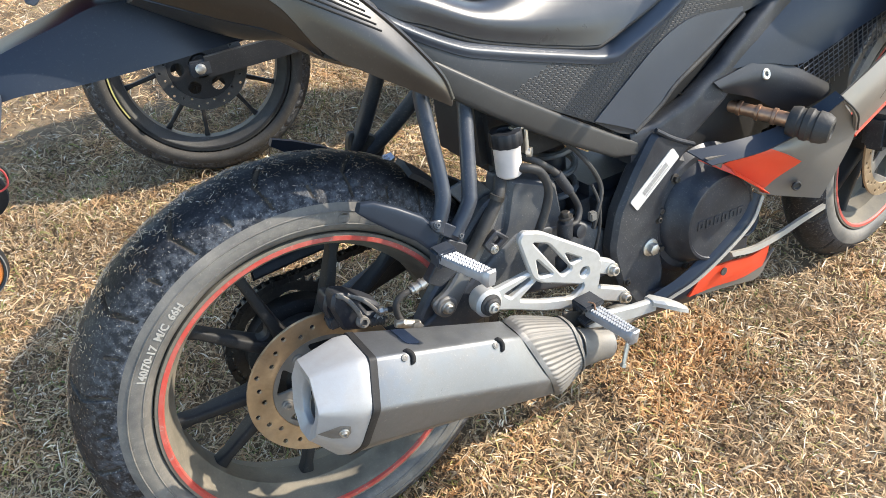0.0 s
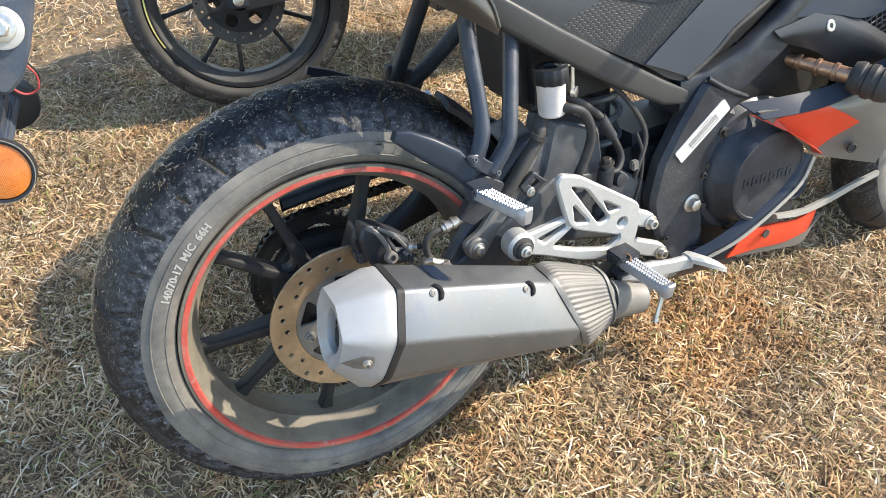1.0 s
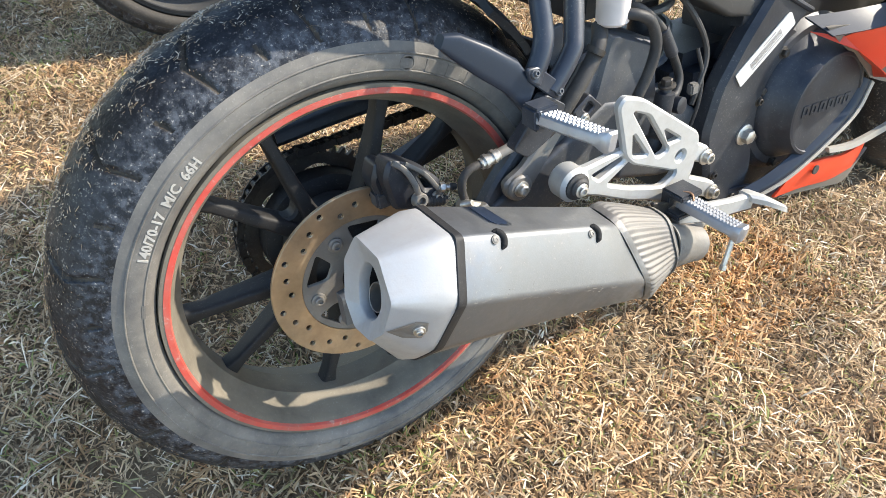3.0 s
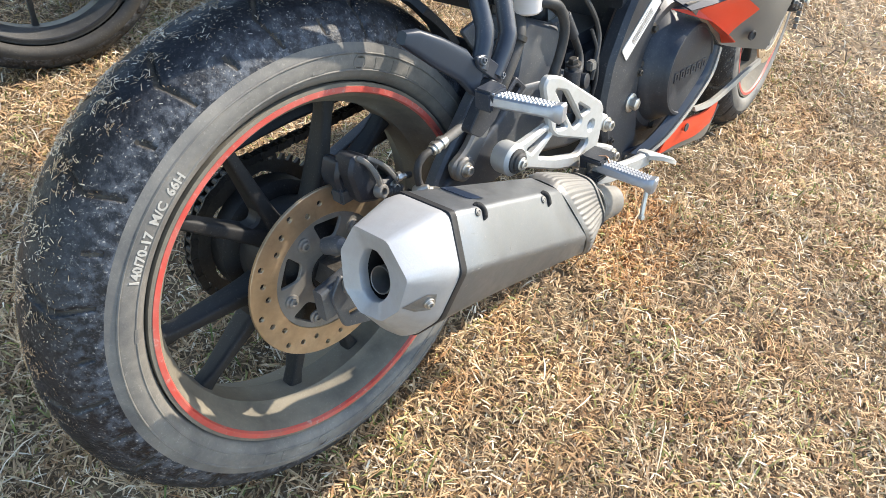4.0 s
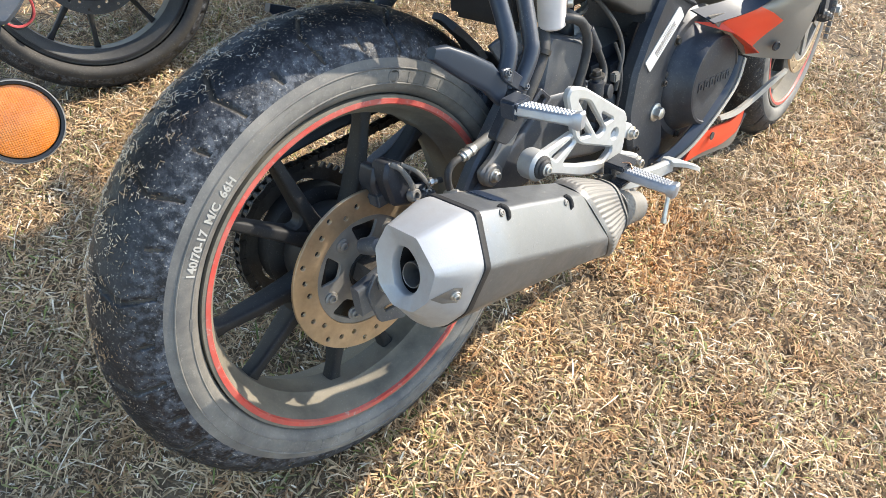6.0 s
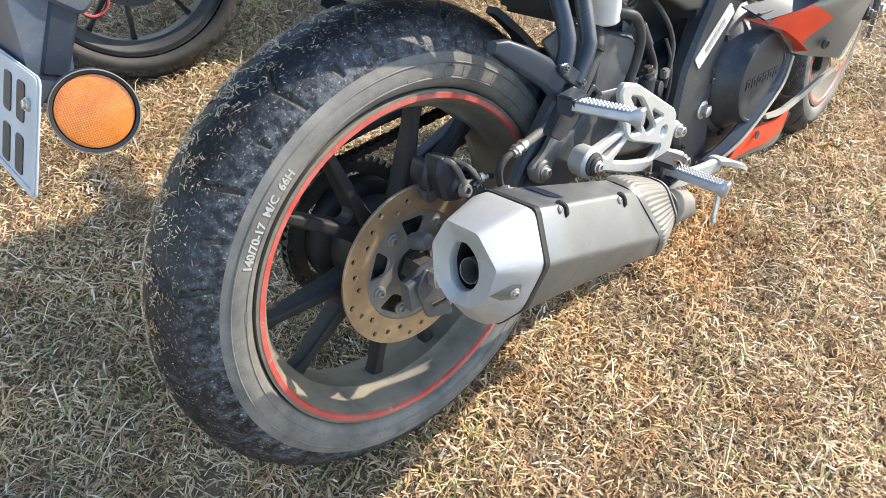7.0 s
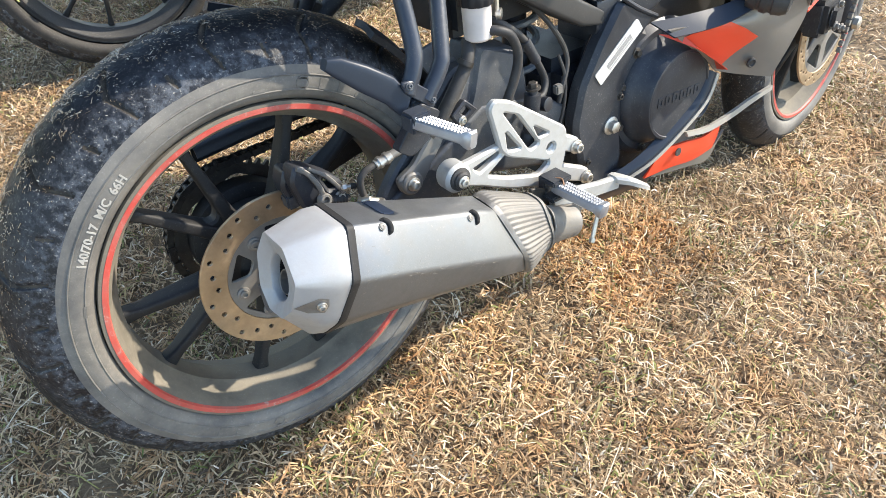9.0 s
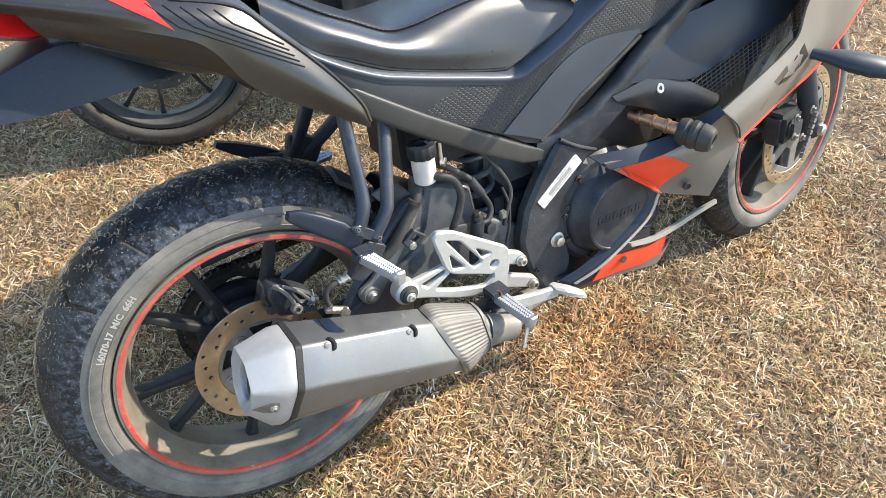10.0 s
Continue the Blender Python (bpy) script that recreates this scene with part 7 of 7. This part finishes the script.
for x, z in ((-0.128, 0.080), (-0.088, 0.020), (-0.060, 0.075), (-0.125, 0.035)):
    part("caliper_bolt", bolt((x, -0.113, z), (0, -1, 0), 0.0062, 0.006, True), CARRIER, front)
part("caliper_pin", join(*[turned((-0.075 + 0.004 * k, -0.112, -0.03 + 0.013 * k), (0, -1, 0), [(0, 0.006), (0.008, 0.006)], 8) for k in range(8)]), CARRIER, front)
mud = []
for y, dr in ((-0.056, -0.022), (-0.050, 0.0), (0.0, 0.010), (0.050, 0.0), (0.056, -0.022)):
    mud.append([((0.315 + dr) * math.cos(radians(a)), y, (0.315 + dr) * math.sin(radians(a))) for a in (52, 80, 110, 140, 165)])
part("front_mudguard", skin(mud, 0.003, 4, (0, 0, -1)), PANEL, front, "black front mudguard")


# front cowl, screen, bars and left fairing: out of view, added to cast shadow
nose = []
for y, f in ((-0.205, 0.0), (-0.19, 0.5), (-0.11, 0.9), (0.006, 1.0), (0.122, 0.9), (0.202, 0.5), (0.217, 0.0)):
    nose.append([(0.98 - 0.02 * f, y * 0.92, 0.36 + 0.33 * f), (1.08, y * 0.95, 0.34 + 0.26 * f), (1.22, y * 0.85, 0.30 + 0.19 * f), (1.36, y * 0.55, 0.26 + 0.09 * f), (1.42, y * 0.25, 0.23 + 0.02 * f)])
piece("nose_cowl", skin(nose, 0.004, 4, (-1, 0, -1)), COWL, "bronze-grey nose cowl")
piece("windscreen", skin([[(0.90 + 0.12 * k, 0.006 + y * (1 - 0.12 * k), 0.84 - 0.13 * k - 1.6 * y * y) for k in (0, 1, 2, 3)] for y in (-0.20, -0.12, 0.0, 0.12, 0.20)], 0.003, 4, (-1, 0, -1)), PLASTIC, "smoked windscreen, unseen, added for its shadow")
for s in (-1, 1):
    bar = piece("handlebar", tube([(1.00, 0.006 + 0.10 * s, 0.67), (0.96, 0.006 + 0.20 * s, 0.665), (0.89, 0.006 + 0.37 * s, 0.645)], [0.012, 0.017, 0.017], 12), RUBBER, "clip-on handlebar")
    piece("hand_lever", tube([(1.00, 0.006 + 0.16 * s, 0.68), (1.01, 0.006 + 0.22 * s, 0.675), (0.95, 0.006 + 0.37 * s, 0.650)], 0.008, 8), FRAME, of=bar)
    piece("switch_box", box((0.93, 0.006 + s * 0.19 - 0.025, 0.635), (0.99, 0.006 + s * 0.19 + 0.025, 0.70), 0.01), PLASTIC, of=bar)
left_side = mirrored([up_rows[0], up_rows[1], up_rows[2], [(0.80, -0.21, 0.05), (0.86, -0.205, 0.02), (0.93, -0.195, 0.0), (1.0, -0.185, 0.02), (1.1, -0.17, 0.1), (1.2, -0.15, 0.2)]])
piece("left_fairing", skin(left_side, 0.004, 4, (0, -1, 0)), TAUPE, "bronze-grey left fairing")

# ---- the second motorcycle behind ----
other = new("motorcycle")
other.matrix_world = Matrix.Translation((0.131, 1.071, -0.012)) @ pose(0, 0, 0, 0, 0, -8.0) @ pose(0, 0, 0, -14.5, 0, 0)
tagged(other, "dark motorcycle with cast wheels parked behind", "motorcycle")
OAX = Matrix.Translation((0, 0, 0.282))
owheel = build_wheel("rear_wheel", "black cast wheel of the second motorcycle", 0.2215, 0.045, 0.66, 0.064, OAX, 30, False, other, 0.6)
owheel.data.materials[0] = OLD_RIM
for ch in owheel.children:
    if ch.name.startswith("sidewall"):
        ch.data.materials[0] = OLD_RUBBER
        ch["label"] = "brown weathered tyre sidewall"
    if ch.name.startswith("rim_stripe"):
        ch.data.materials[0] = WHEEL_BLACK
        ch["label"] = "black rim edge"
drilled_disc("brake_disc", "drilled steel brake disc", 0.11, 0.082, -0.058, owheel, 0, 30, OLD_RIM)
part("disc_carrier", plate(circle(0, 0, 0.0825, 60), [circle(0, 0, 0.03, 24)] + [circle(0.058 * math.cos(radians(d)), 0.058 * math.sin(radians(d)), 0.016, 14) for d in range(0, 360, 60)], 0.005, 0.001, Matrix.Translation((0, -0.057, 0))), WHEEL_BLACK, owheel)
# a thin pale yellow arc along the rear of the rim
part("rim_arc", arc_bar(0.2160, 0.2195, 165, 205, -0.0468, 0.0006, 24), YELLOW, owheel, "strip of pale yellow on the rim")
part("axle_block", join(box((-0.030, -0.100, -0.018), (0.024, -0.072, 0.018), 0.004)), ENGINE, owheel, "dark axle block")
part("axle_nut", turned((-0.004, -0.099, 0), (0, -1, 0), [(0, 0.013), (0.003, 0.013), (0.004, 0.010), (0.010, 0.0098), (0.011, 0.007)], 12), STEEL, owheel, "bright axle nut")
part("swingarm", rings_to_bm([[Vector((x, y + a, z + b)) for a, b in ((-0.013, -0.024), (0.013, -0.024), (0.013, 0.024), (-0.013, 0.024))] for x, y, z in ((0.01, -0.085, 0.0), (0.20, -0.088, 0.015), (0.50, -0.09, 0.05))]), WHEEL_BLACK, owheel)
part("drive_chain", chain_links([(0.45, 0.09), (0.10, 0.09), (0.0, 0.088)], 0.0127, 0.075), CHAIN, owheel)
# unseen body, engine, bars and front end, roughed in for the shadow they cast
part("body", skin([[(-0.42, y * 0.6, 0.64 - e), (-0.15, y * 0.9, 0.58 - e), (0.15, y, 0.50 - e), (0.42, y, 0.46 - e), (0.55, y, 0.62 - e), (0.85, y, 0.68 - e), (1.08, y * 0.7, 0.66 - e)] for y, e in ((-0.16, 0.20), (-0.14, 0.08), (-0.10, 0.0), (0.0, -0.03), (0.10, 0.0), (0.14, 0.08), (0.16, 0.20))], 0.02, 3, (0, 0, -1)), PLASTIC, other, "rough black bodywork and seat, unseen, added for its shadow", at=OAX)
part("engine", box((0.45, -0.12, -0.10), (0.95, 0.12, 0.44), 0.04), ENGINE, other, at=OAX)
part("handlebar", tube([(1.0, -0.36, 0.74), (1.04, -0.2, 0.72), (1.06, 0.0, 0.68), (1.04, 0.2, 0.72), (1.0, 0.36, 0.74)], 0.012, 10), RUBBER, other, at=OAX)
part("headlamp", turned((1.05, 0, 0.58), (1, 0, -0.1), [(0, 0.06), (0.03, 0.09), (0.10, 0.095), (0.12, 0.07)], 24), PLASTIC, other, at=OAX)
part("front_wheel", around(rim_profile(0.2215, 0.045), 60, "front_wheel"), WHEEL_BLACK, other, at=OAX @ Matrix.Translation((1.30, 0, -0.01)))
part("front_tyre", around(tyre_profile(0.85, 0.05), 60, "front_tyre"), TREAD, other, at=OAX @ Matrix.Translation((1.30, 0, -0.01)))
bracket = part("plate_bracket", plate(rounded([(-0.318, 0.206), (-0.300, 0.198), (-0.252, 0.245), (-0.238, 0.350), (-0.310, 0.360)], 0.006), (), 0.012, 0.002, Matrix.Translation((0, -0.110, 0))), BRACKET, other, "grey plate bracket", at=OAX)
part("bracket_bolt", bolt((-0.290, -0.1105, 0.232), (0, -1, 0), 0.007, 0.005, True), STEEL, bracket)
